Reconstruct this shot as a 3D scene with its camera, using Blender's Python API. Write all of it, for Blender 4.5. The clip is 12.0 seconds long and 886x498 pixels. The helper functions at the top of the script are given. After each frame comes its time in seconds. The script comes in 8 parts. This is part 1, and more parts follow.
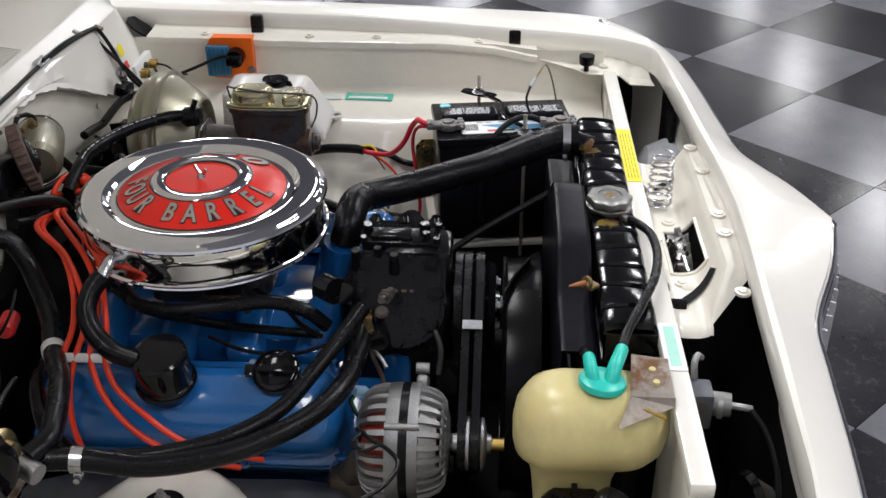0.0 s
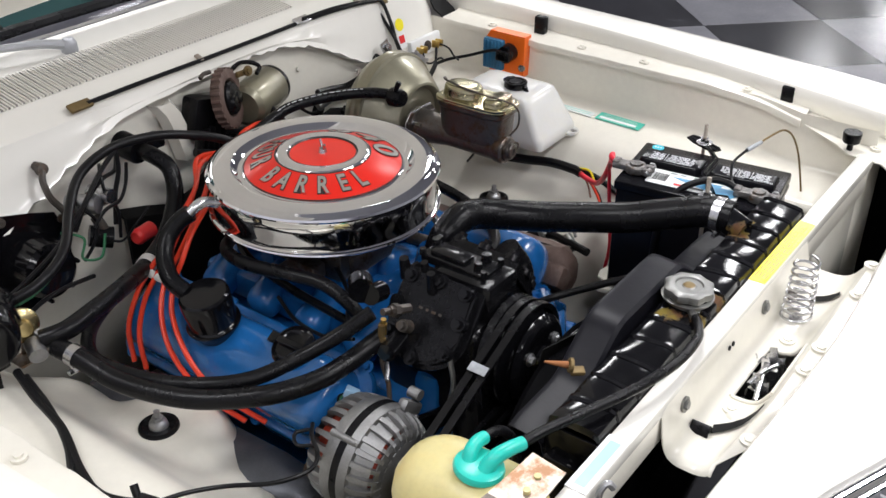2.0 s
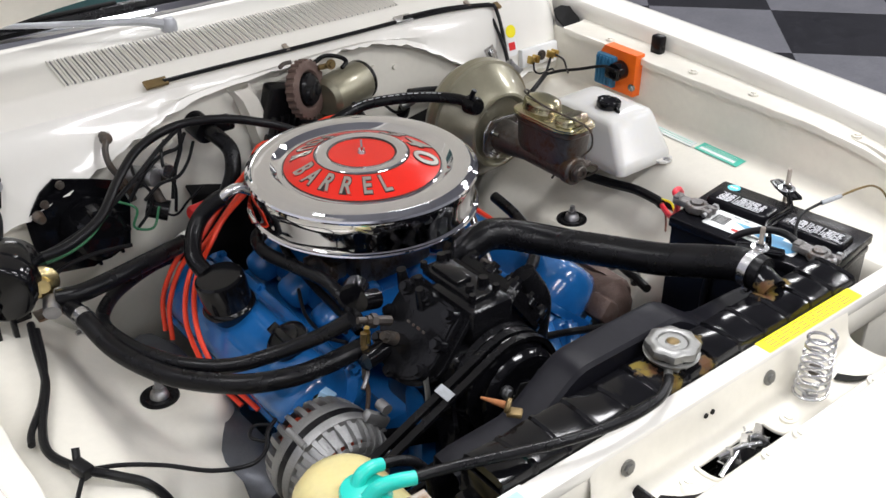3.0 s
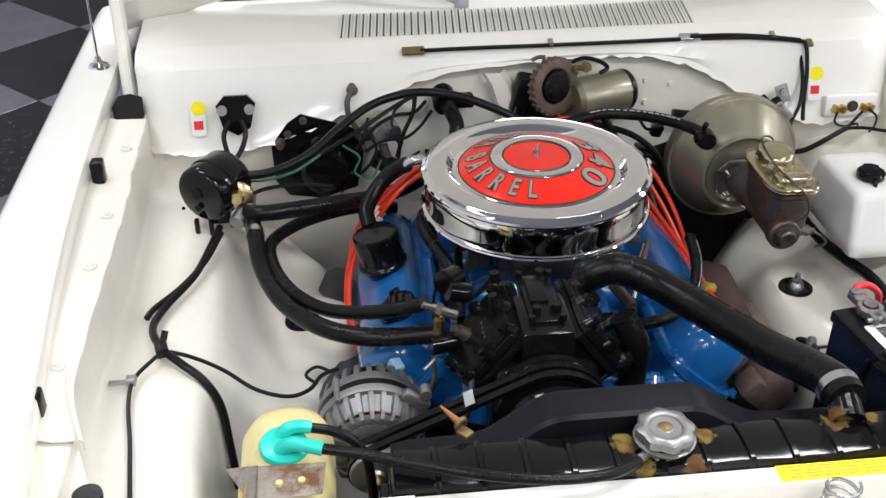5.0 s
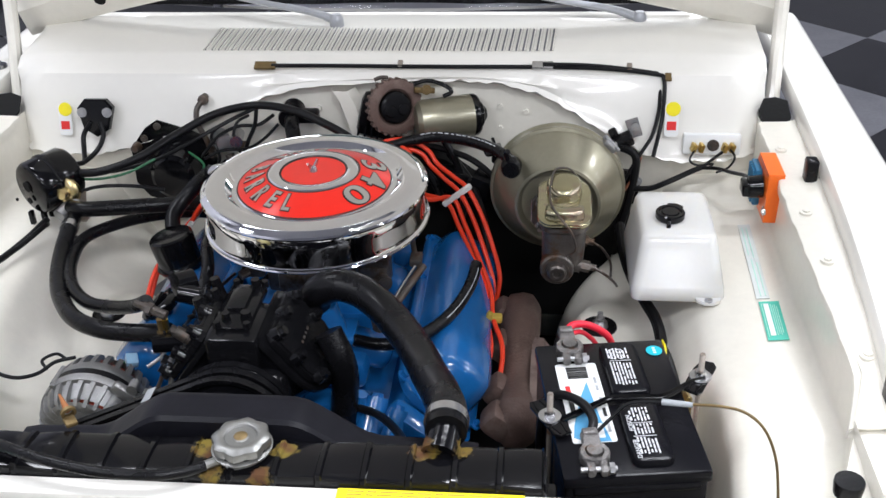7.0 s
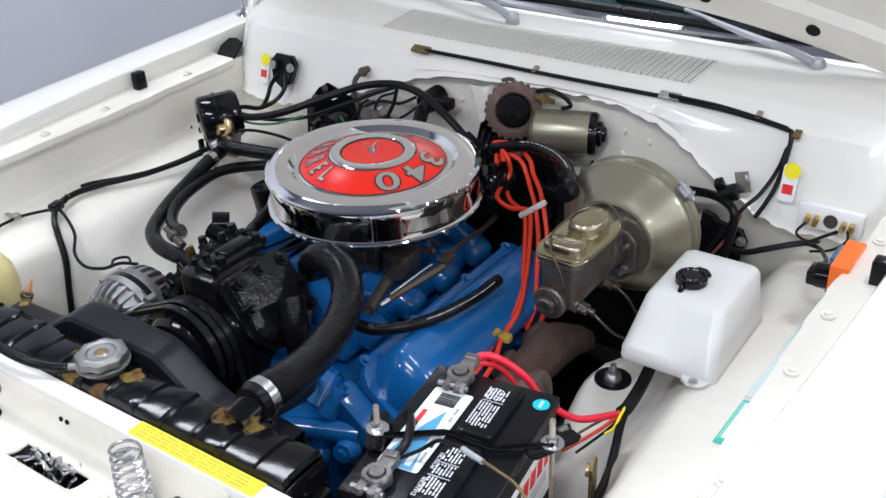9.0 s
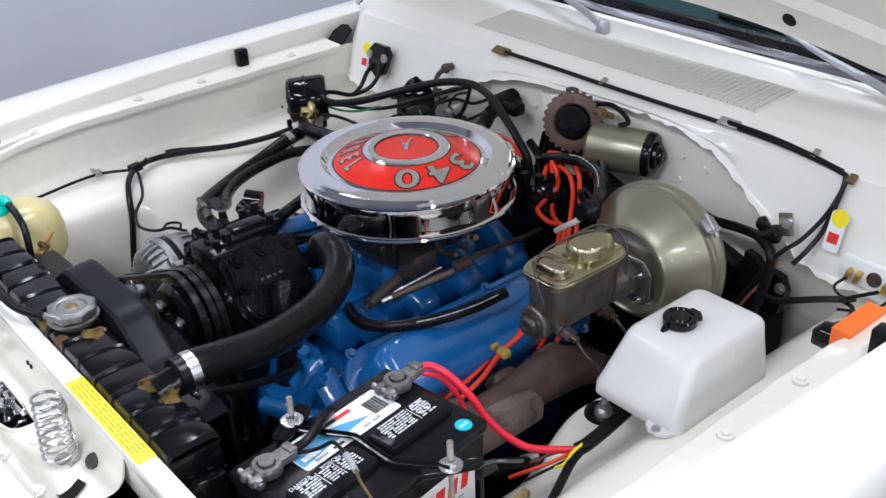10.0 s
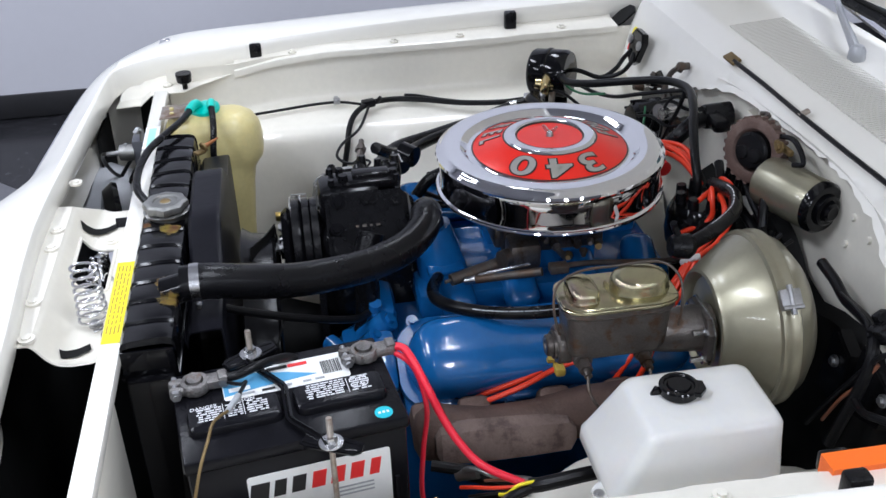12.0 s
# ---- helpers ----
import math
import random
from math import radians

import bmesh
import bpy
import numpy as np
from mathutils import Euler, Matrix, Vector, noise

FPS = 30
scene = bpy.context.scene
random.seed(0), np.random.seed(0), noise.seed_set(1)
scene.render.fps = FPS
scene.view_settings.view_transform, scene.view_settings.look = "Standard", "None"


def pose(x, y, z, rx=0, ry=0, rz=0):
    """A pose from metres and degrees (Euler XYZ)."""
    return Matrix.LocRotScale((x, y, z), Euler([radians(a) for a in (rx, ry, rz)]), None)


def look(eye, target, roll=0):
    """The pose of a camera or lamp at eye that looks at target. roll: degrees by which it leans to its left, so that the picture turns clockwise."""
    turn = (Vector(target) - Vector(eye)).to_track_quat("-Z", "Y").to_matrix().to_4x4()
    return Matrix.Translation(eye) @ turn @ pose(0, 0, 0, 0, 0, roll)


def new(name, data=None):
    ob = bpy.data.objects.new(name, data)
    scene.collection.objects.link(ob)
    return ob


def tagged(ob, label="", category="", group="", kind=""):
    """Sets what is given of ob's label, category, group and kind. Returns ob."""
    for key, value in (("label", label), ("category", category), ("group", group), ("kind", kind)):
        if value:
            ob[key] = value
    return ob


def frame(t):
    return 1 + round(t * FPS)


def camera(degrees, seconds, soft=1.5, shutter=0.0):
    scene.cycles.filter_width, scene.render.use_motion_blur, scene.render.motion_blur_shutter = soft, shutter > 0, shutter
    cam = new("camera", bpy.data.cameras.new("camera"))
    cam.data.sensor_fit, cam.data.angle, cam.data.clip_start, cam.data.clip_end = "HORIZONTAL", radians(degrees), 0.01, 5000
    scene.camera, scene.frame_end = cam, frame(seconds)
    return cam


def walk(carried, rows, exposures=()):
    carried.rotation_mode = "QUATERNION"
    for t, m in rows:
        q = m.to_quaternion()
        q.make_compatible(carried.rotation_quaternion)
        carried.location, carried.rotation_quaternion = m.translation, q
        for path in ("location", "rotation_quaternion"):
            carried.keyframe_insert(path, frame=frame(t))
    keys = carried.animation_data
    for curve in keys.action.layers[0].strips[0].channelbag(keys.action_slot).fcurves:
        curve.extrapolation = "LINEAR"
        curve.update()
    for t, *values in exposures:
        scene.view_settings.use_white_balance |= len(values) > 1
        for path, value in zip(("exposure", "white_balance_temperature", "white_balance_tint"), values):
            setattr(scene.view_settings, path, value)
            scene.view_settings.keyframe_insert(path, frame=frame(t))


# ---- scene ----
cam = camera(46.6, 12.0)
PATH = [
    (0, (-1.401, 0.188, 1.636), (0.317, 0.289, 0.617), -0.2),
    (0.5, (-1.357, 0.034, 1.637), (0.332, 0.362, 0.617), 0.0),
    (1, (-1.299, -0.118, 1.64), (0.32, 0.455, 0.616), 0.2),
    (1.5, (-1.22, -0.258, 1.646), (0.298, 0.541, 0.617), 0.1),
    (2, (-1.123, -0.387, 1.652), (0.262, 0.621, 0.621), 0.3),
    (2.5, (-1.005, -0.507, 1.655), (0.212, 0.697, 0.621), 0.3),
    (3, (-0.865, -0.595, 1.662), (0.202, 0.739, 0.621), 0.1),
    (3.5, (-0.743, -0.659, 1.669), (0.11, 0.815, 0.621), 0.2),
    (5.5, (-0.195, -0.837, 1.702), (-0.134, 0.862, 0.648), -0.8),
    (6, (-0.029, -0.841, 1.692), (0.003, 0.876, 0.665), -1.1),
    (6.5, (0.133, -0.856, 1.684), (0.101, 0.865, 0.665), -1.6),
    (8.5, (0.845, -0.699, 1.675), (0.002, 0.812, 0.672), -2.4),
    (9, (0.976, -0.599, 1.667), (-0.043, 0.806, 0.672), -2.5),
    (9.5, (1.104, -0.471, 1.658), (-0.081, 0.801, 0.669), -2.6),
    (10, (1.219, -0.336, 1.647), (-0.133, 0.763, 0.666), -2.4),
    (10.5, (1.302, -0.193, 1.642), (-0.182, 0.722, 0.664), -2.7),
    (11, (1.353, -0.052, 1.637), (-0.231, 0.67, 0.653), -2.4),
    (11.5, (1.398, 0.09, 1.629), (-0.269, 0.578, 0.637), -2.1),
    (12, (1.427, 0.229, 1.622), (-0.287, 0.482, 0.623), -2.0),
]
walk(cam, [(t, look(eye, target, roll)) for t, eye, target, roll in PATH],
     exposures=[(0.0, -0.24, 6500, 10), (1.0, 0.05, 6500, 10), (1.8, 0.13, 6500, 10), (3.0, 0.24, 6480, 10), (5.5, 0.31, 6360, 10), (7.0, 0.27, 6180, 10), (8.5, 0.20, 6020, 10), (10.0, 0.07, 5920, 10), (12.0, 0.02, 5890, 10)])


# ---- light ----
world = bpy.data.worlds.new("showroom_air")
scene.world = world
world.use_nodes = True
world.node_tree.nodes["Background"].inputs["Color"].default_value = (0.80, 0.84, 1.0, 1)
world.node_tree.nodes["Background"].inputs["Strength"].default_value = 0.06


def lamp(x, y, z, sx, sy, watts, col=(0.97, 0.965, 0.985)):
    data = bpy.data.lights.new("ceiling_lamp", "AREA")
    data.shape, data.size, data.size_y, data.energy, data.color = "RECTANGLE", sx, sy, watts, col
    ob = new("ceiling_lamp", data)
    ob.location = (x, y, z)
    return ob


CEIL = 3.5
# the row at x = -1.55 is a weaker fill, added to brighten that side
LAMPS = [(x, y) for x in (-1.55, 1.0, 4.4, 8.0, 11.7, 15.2) for y in (-3.7, -1.46, 0.85, 3.1)]
for lx, ly in LAMPS:
    lamp(lx, ly, CEIL - 0.09, 1.2, 0.34, 30 if lx < 0 else 48)


# ---- materials ----
def mat(name, col, rough=0.4, metal=0.0, var=0.08, scale=6.0, bump=0.0, bscale=120.0, coat=0.0, stain=None, stain_amt=0.5, sscale=9.0, trans=0.0, sss=0.0, rvar=0.1, stretch=(1, 1, 1), spec=0.5):
    m = bpy.data.materials.new(name)
    m.use_nodes = True
    nt = m.node_tree
    b = nt.nodes["Principled BSDF"]
    geo = nt.nodes.new("ShaderNodeNewGeometry")
    mp = nt.nodes.new("ShaderNodeMapping")
    mp.inputs["Scale"].default_value = stretch
    nt.links.new(geo.outputs["Position"], mp.inputs["Vector"])

    def noise_node(s, d=4.0, r=0.6):
        n = nt.nodes.new("ShaderNodeTexNoise")
        n.inputs["Scale"].default_value, n.inputs["Detail"].default_value, n.inputs["Roughness"].default_value = s, d, r
        nt.links.new(mp.outputs["Vector"], n.inputs["Vector"])
        return n

    n1 = noise_node(scale)
    n2 = noise_node(scale * 14, 3.0)
    mixn = nt.nodes.new("ShaderNodeMath")
    mixn.operation = "MULTIPLY_ADD"
    mixn.inputs[1].default_value = 0.35
    nt.links.new(n2.outputs["Fac"], mixn.inputs[0])
    sc = nt.nodes.new("ShaderNodeMath")
    sc.operation = "MULTIPLY"
    sc.inputs[1].default_value = 0.65
    nt.links.new(n1.outputs["Fac"], sc.inputs[0])
    nt.links.new(sc.outputs[0], mixn.inputs[2])
    ramp = nt.nodes.new("ShaderNodeValToRGB")
    lo = tuple(max(0.0, c * (1 - var)) for c in col)
    hi = tuple(min(1.0, c * (1 + var)) for c in col)
    ramp.color_ramp.elements[0].position, ramp.color_ramp.elements[0].color = 0.3, (*lo, 1)
    ramp.color_ramp.elements[1].position, ramp.color_ramp.elements[1].color = 0.7, (*hi, 1)
    nt.links.new(mixn.outputs[0], ramp.inputs["Fac"])
    out = ramp.outputs["Color"]
    if stain:
        n3 = noise_node(sscale, 6.0, 0.7)
        r3 = nt.nodes.new("ShaderNodeValToRGB")
        r3.color_ramp.elements[0].position, r3.color_ramp.elements[1].position = 0.62 - 0.25 * stain_amt, 0.72 - 0.2 * stain_amt
        nt.links.new(n3.outputs["Fac"], r3.inputs["Fac"])
        mx = nt.nodes.new("ShaderNodeMix")
        mx.data_type = "RGBA"
        nt.links.new(r3.outputs["Color"], mx.inputs["Factor"])
        nt.links.new(out, mx.inputs["A"])
        mx.inputs["B"].default_value = (*stain, 1)
        out = mx.outputs["Result"]
    nt.links.new(out, b.inputs["Base Color"])
    rr = nt.nodes.new("ShaderNodeMapRange")
    rr.inputs["To Min"].default_value, rr.inputs["To Max"].default_value = max(0.02, rough * (1 - rvar)), min(1.0, rough * (1 + rvar))
    nt.links.new(n1.outputs["Fac"], rr.inputs["Value"])
    nt.links.new(rr.outputs["Result"], b.inputs["Roughness"])
    b.inputs["Metallic"].default_value = metal
    b.inputs["Specular IOR Level"].default_value = spec
    b.inputs["Coat Weight"].default_value = coat
    b.inputs["Coat Roughness"].default_value = 0.06
    b.inputs["Transmission Weight"].default_value = trans
    if sss:
        b.inputs["Subsurface Weight"].default_value = sss
        b.inputs["Subsurface Radius"].default_value = (0.02, 0.018, 0.014)
    if bump:
        nb = noise_node(bscale, 3.0)
        bp = nt.nodes.new("ShaderNodeBump")
        bp.inputs["Strength"].default_value, bp.inputs["Distance"].default_value = bump, 0.002
        nt.links.new(nb.outputs["Fac"], bp.inputs["Height"])
        nt.links.new(bp.outputs["Normal"], b.inputs["Normal"])
    return m


M_white = mat("cream_white_paint", (0.82, 0.80, 0.74), 0.26, var=0.025, scale=3, bump=0.05, bscale=60, coat=0.5)
M_bay = mat("engine_bay_paint", (0.79, 0.76, 0.675), 0.30, var=0.06, scale=5, bump=0.09, bscale=90, coat=0.35)
M_black = mat("gloss_black_paint", (0.004, 0.004, 0.005), 0.10, var=0.3, scale=14, bump=0.16, bscale=34, coat=0.0, spec=0.30)
M_cast = mat("gloss_black_casting", (0.006, 0.006, 0.007), 0.16, var=0.3, scale=14, bump=0.25, bscale=110, spec=0.22)
M_zinc = mat("matte_zinc", (0.27, 0.27, 0.26), 0.42, metal=0.9, var=0.12, scale=50, bump=0.1, bscale=300)
M_satin = mat("satin_black", (0.007, 0.007, 0.008), 0.22, spec=0.15, var=0.3, scale=12, bump=0.15, bscale=160)
M_rubber = mat("black_rubber", (0.0050, 0.0050, 0.0060), 0.27, spec=0.20, rvar=0.25, var=0.3, scale=16, bump=0.2, bscale=260)
M_wire = mat("black_wire", (0.007, 0.007, 0.008), 0.32, spec=0.18, var=0.3, scale=20, bump=0.1, bscale=300)
M_blue = mat("engine_blue_paint", (0.012, 0.118, 0.355), 0.20, var=0.14, scale=10, bump=0.10, bscale=70, coat=0.6)
M_red = mat("red_silicone_wire", (0.75, 0.045, 0.012), 0.38, var=0.08, scale=20)
M_redcable = mat("red_battery_cable", (0.78, 0.018, 0.045), 0.36, var=0.08, scale=20)
M_redpaint = mat("red_lid_paint", (0.86, 0.022, 0.010), 0.30, var=0.04, scale=12)
M_chrome = mat("chrome", (0.80, 0.80, 0.82), 0.045, metal=1.0, var=0.03, scale=10, bump=0.02, bscale=25)
M_steel = mat("bright_steel", (0.56, 0.56, 0.57), 0.26, metal=1.0, var=0.15, scale=40, bump=0.1, bscale=300)
M_dullsteel = mat("dull_zinc", (0.42, 0.42, 0.43), 0.45, metal=1.0, var=0.25, scale=40, bump=0.3, bscale=260)
M_alu = mat("cast_aluminium", (0.30, 0.30, 0.30), 0.42, metal=0.85, var=0.18, scale=26, bump=0.4, bscale=320)
M_gold = mat("yellow_zinc_plate", (0.62, 0.50, 0.26), 0.27, metal=1.0, var=0.16, scale=16, bump=0.06, bscale=80)
M_goldlid = mat("gold_chromate_lid", (0.44, 0.41, 0.26), 0.24, metal=1.0, var=0.2, scale=30, stain=(0.40, 0.32, 0.25), stain_amt=0.4, sscale=26)
M_booster = mat("olive_gold_plating", (0.30, 0.282, 0.205), 0.36, metal=0.7, var=0.10, scale=9, bump=0.05, bscale=60, coat=0.35)
M_brass = mat("brass", (0.60, 0.42, 0.13), 0.28, metal=1.0, var=0.2, scale=40)
M_iron = mat("weathered_iron", (0.085, 0.074, 0.065), 0.45, metal=0.5, var=0.35, scale=24, bump=0.6, bscale=220, stain=(0.105, 0.068, 0.046), stain_amt=0.5, sscale=30)
M_oiled = mat("oiled_cast_metal", (0.13, 0.115, 0.105), 0.36, metal=0.8, var=0.4, scale=30, bump=0.4, bscale=160, stain=(0.07, 0.045, 0.03), stain_amt=0.5, sscale=30)
M_ash = mat("ashen_iron", (0.20, 0.145, 0.125), 0.65, metal=0.2, var=0.25, scale=22, bump=0.6, bscale=160, stain=(0.11, 0.075, 0.065), stain_amt=0.5, sscale=24)
M_manifold = mat("burnt_exhaust_iron", (0.125, 0.080, 0.066), 0.62, metal=0.3, var=0.25, scale=18, bump=0.6, bscale=200, stain=(0.17, 0.12, 0.10), stain_amt=0.4, sscale=20)
M_tank = mat("yellowed_plastic", (0.64, 0.56, 0.27), 0.30, var=0.12, scale=9, sss=0.35, stain=(0.66, 0.55, 0.25), stain_amt=0.35, sscale=10)
M_poly = mat("milky_plastic", (0.69, 0.685, 0.66), 0.22, var=0.03, scale=8, sss=0.4, bump=0.05, bscale=60)
M_teal = mat("teal_plastic", (0.015, 0.52, 0.43), 0.30, var=0.06, scale=12)
M_orange = mat("orange_plastic", (0.92, 0.16, 0.012), 0.32, var=0.05, scale=12)
M_bluebox = mat("blue_plastic", (0.03, 0.16, 0.30), 0.40, var=0.1, scale=16)
M_rusty = mat("rusty_plate", (0.34, 0.30, 0.26), 0.36, metal=0.6, var=0.3, scale=14, stain=(0.17, 0.085, 0.04), stain_amt=0.5, sscale=16, bump=0.2)
M_rust = mat("orange_rust", (0.28, 0.105, 0.035), 0.8, var=0.4, scale=40, bump=0.6, bscale=260)
M_ochre = mat("dried_coolant", (0.30, 0.19, 0.035), 0.7, var=0.4, scale=50, bump=0.5, bscale=240)
M_yellow = mat("yellow_decal", (0.93, 0.80, 0.02), 0.30, var=0.03, scale=12)
M_paper = mat("white_decal", (0.82, 0.83, 0.82), 0.30, var=0.03, scale=12)
M_tealpaper = mat("green_decal", (0.07, 0.52, 0.40), 0.30, var=0.05, scale=12)
M_mint = mat("pale_green_decal", (0.40, 0.76, 0.64), 0.34, var=0.08, scale=40)
M_pale = mat("faded_film", (0.70, 0.74, 0.73), 0.22, var=0.06, scale=30)
M_ink = mat("black_ink", (0.02, 0.02, 0.02), 0.35, var=0.1, scale=12)
M_greyink = mat("grey_print", (0.36, 0.38, 0.40), 0.4, var=0.3, scale=90)
M_redink = mat("red_ink", (0.72, 0.03, 0.03), 0.35, var=0.05, scale=12)
M_blueink = mat("blue_print", (0.10, 0.34, 0.58), 0.32, var=0.05, scale=12)
M_cyan = mat("cyan_dot", (0.02, 0.50, 0.62), 0.32, var=0.05, scale=12)
M_case = mat("battery_case", (0.007, 0.007, 0.009), 0.20, spec=0.14, var=0.2, scale=12, bump=0.12, bscale=300)
M_lead = mat("lead_terminal", (0.22, 0.21, 0.205), 0.42, metal=0.75, var=0.55, scale=45, bump=1.0, bscale=260, stain=(0.16, 0.09, 0.05), stain_amt=0.25, sscale=60)
M_tape = mat("white_strap", (0.70, 0.69, 0.66), 0.45, var=0.1, scale=30)
M_glass = mat("dark_glass", (0.02, 0.05, 0.05), 0.05, var=0.1, scale=5, coat=0.3)
M_grey = mat("grey_wiper_metal", (0.40, 0.41, 0.43), 0.40, metal=0.4, var=0.1, scale=20)
M_olddot = mat("tarnished_brass", (0.20, 0.14, 0.06), 0.5, metal=0.6, var=0.2, scale=60)
# for matte black parts, and laid in holes and gaps as their shade
M_dark = mat("matte_black_and_gap_shade", (0.006, 0.006, 0.006), 0.7, spec=0.2, var=0.3, scale=9, bump=0.2)
M_silver = mat("silver_print", (0.52, 0.51, 0.47), 0.33, metal=0.7, var=0.06, scale=30)
M_wall = mat("wall_paint", (0.61, 0.61, 0.66), 0.62, var=0.02, scale=2, bump=0.05, bscale=200)
M_ceiling = mat("ceiling_paint", (0.64, 0.64, 0.67), 0.8, var=0.03, scale=2)
M_base = mat("black_skirting", (0.015, 0.015, 0.017), 0.4, var=0.2, scale=6)
M_lightgrey = mat("light_floor_tile", (0.135, 0.135, 0.15), 0.20, var=0.16, scale=5, bump=0.06, bscale=60, rvar=0.3, spec=0.28)
M_darktile = mat("dark_floor_tile", (0.018, 0.018, 0.021), 0.20, spec=0.22, var=0.3, scale=5, bump=0.06, bscale=60, stain=(0.042, 0.042, 0.048), stain_amt=0.3, sscale=30, rvar=0.3)
M_shroud = mat("dull_black_sheet", (0.008, 0.008, 0.011), 0.34, spec=0.12, var=0.3, scale=10, bump=0.2, bscale=40)
M_slate = mat("slate_metal_and_slot_shade", (0.10, 0.105, 0.12), 0.42, metal=0.5, var=0.2, scale=30, bump=0.2, bscale=200)
M_bucket = mat("pale_grey_bucket", (0.42, 0.43, 0.46), 0.4, var=0.1, scale=18)
M_plugblue = mat("pale_blue_plastic", (0.30, 0.48, 0.66), 0.3, var=0.06, scale=20)
M_argent = mat("argent_paint", (0.55, 0.55, 0.57), 0.35, metal=0.3, var=0.06, scale=20)
M_whiteink = mat("white_print", (0.66, 0.67, 0.70), 0.4, var=0.15, scale=90)
M_grime = mat("oily_grey_casting", (0.12, 0.108, 0.098), 0.33, metal=0.55, var=0.35, scale=26, bump=0.5, bscale=150, stain=(0.10, 0.055, 0.03), stain_amt=0.42, sscale=34)
M_copper = mat("copper_winding", (0.36, 0.045, 0.022), 0.4, metal=0.3, var=0.3, scale=80)
M_yellowtape = mat("yellow_tape", (0.42, 0.30, 0.05), 0.5, var=0.1, scale=40)
M_green = mat("green_wire", (0.03, 0.16, 0.07), 0.4, var=0.1, scale=30)
M_brown = mat("brown_wire", (0.20, 0.075, 0.04), 0.45, var=0.15, scale=30)



def crusted(name, spots, col):
    """Gloss black paint with patches of dried coolant round some spots: (x, y, z, reach)."""
    m = M_black.copy()
    m.name = name
    nt = m.node_tree
    b = nt.nodes["Principled BSDF"]
    geo = nt.nodes.new("ShaderNodeNewGeometry")
    n = nt.nodes.new("ShaderNodeTexNoise")
    n.inputs["Scale"].default_value, n.inputs["Detail"].default_value, n.inputs["Roughness"].default_value = 55, 6, 0.75
    nt.links.new(geo.outputs["Position"], n.inputs["Vector"])
    total = None
    for x, y, z, reach in spots:
        d = nt.nodes.new("ShaderNodeVectorMath")
        d.operation = "DISTANCE"
        d.inputs[1].default_value = (x, y, z)
        nt.links.new(geo.outputs["Position"], d.inputs[0])
        r = nt.nodes.new("ShaderNodeMapRange")
        r.inputs["From Min"].default_value, r.inputs["From Max"].default_value = reach * 0.35, reach
        r.inputs["To Min"].default_value, r.inputs["To Max"].default_value = 0.42, 0.0
        nt.links.new(d.outputs["Value"], r.inputs["Value"])
        if total is None:
            total = r.outputs["Result"]
        else:
            mx = nt.nodes.new("ShaderNodeMath")
            mx.operation = "MAXIMUM"
            nt.links.new(total, mx.inputs[0])
            nt.links.new(r.outputs["Result"], mx.inputs[1])
            total = mx.outputs[0]
    add = nt.nodes.new("ShaderNodeMath")
    nt.links.new(total, add.inputs[0])
    nt.links.new(n.outputs["Fac"], add.inputs[1])
    ramp = nt.nodes.new("ShaderNodeValToRGB")
    ramp.color_ramp.elements[0].position, ramp.color_ramp.elements[1].position = 0.80, 0.93
    nt.links.new(add.outputs[0], ramp.inputs["Fac"])
    mix = nt.nodes.new("ShaderNodeMix")
    mix.data_type = "RGBA"
    base = b.inputs["Base Color"].links[0].from_socket
    nt.links.new(base, mix.inputs["A"])
    n2 = nt.nodes.new("ShaderNodeTexNoise")
    n2.inputs["Scale"].default_value = 40
    nt.links.new(geo.outputs["Position"], n2.inputs["Vector"])
    c2 = nt.nodes.new("ShaderNodeValToRGB")
    c2.color_ramp.elements[0].position, c2.color_ramp.elements[0].color = 0.4, (*col, 1)
    c2.color_ramp.elements[1].position, c2.color_ramp.elements[1].color = 0.62, (0.10, 0.045, 0.018, 1)
    nt.links.new(n2.outputs["Fac"], c2.inputs["Fac"])
    nt.links.new(c2.outputs["Color"], mix.inputs["B"])
    nt.links.new(ramp.outputs["Color"], mix.inputs["Factor"])
    nt.links.new(mix.outputs["Result"], b.inputs["Base Color"])
    rr = nt.nodes.new("ShaderNodeMapRange")
    rr.inputs["To Min"].default_value, rr.inputs["To Max"].default_value = 0.12, 0.8
    nt.links.new(ramp.outputs["Color"], rr.inputs["Value"])
    nt.links.new(rr.outputs["Result"], b.inputs["Roughness"])
    return m


M_tanktop = crusted("crusted_black_paint", ((-0.062, 0.024, 0.894, 0.032), (0.027, 0.024, 0.894, 0.031), (-0.045, -0.010, 0.889, 0.031), (0.010, -0.016, 0.884, 0.028), (0.190, 0.034, 0.894, 0.034), (0.233, 0.036, 0.894, 0.028), (-0.29, -0.018, 0.864, 0.03)), (0.17, 0.125, 0.02))


# ---- mesh helpers ----
HOME = {}


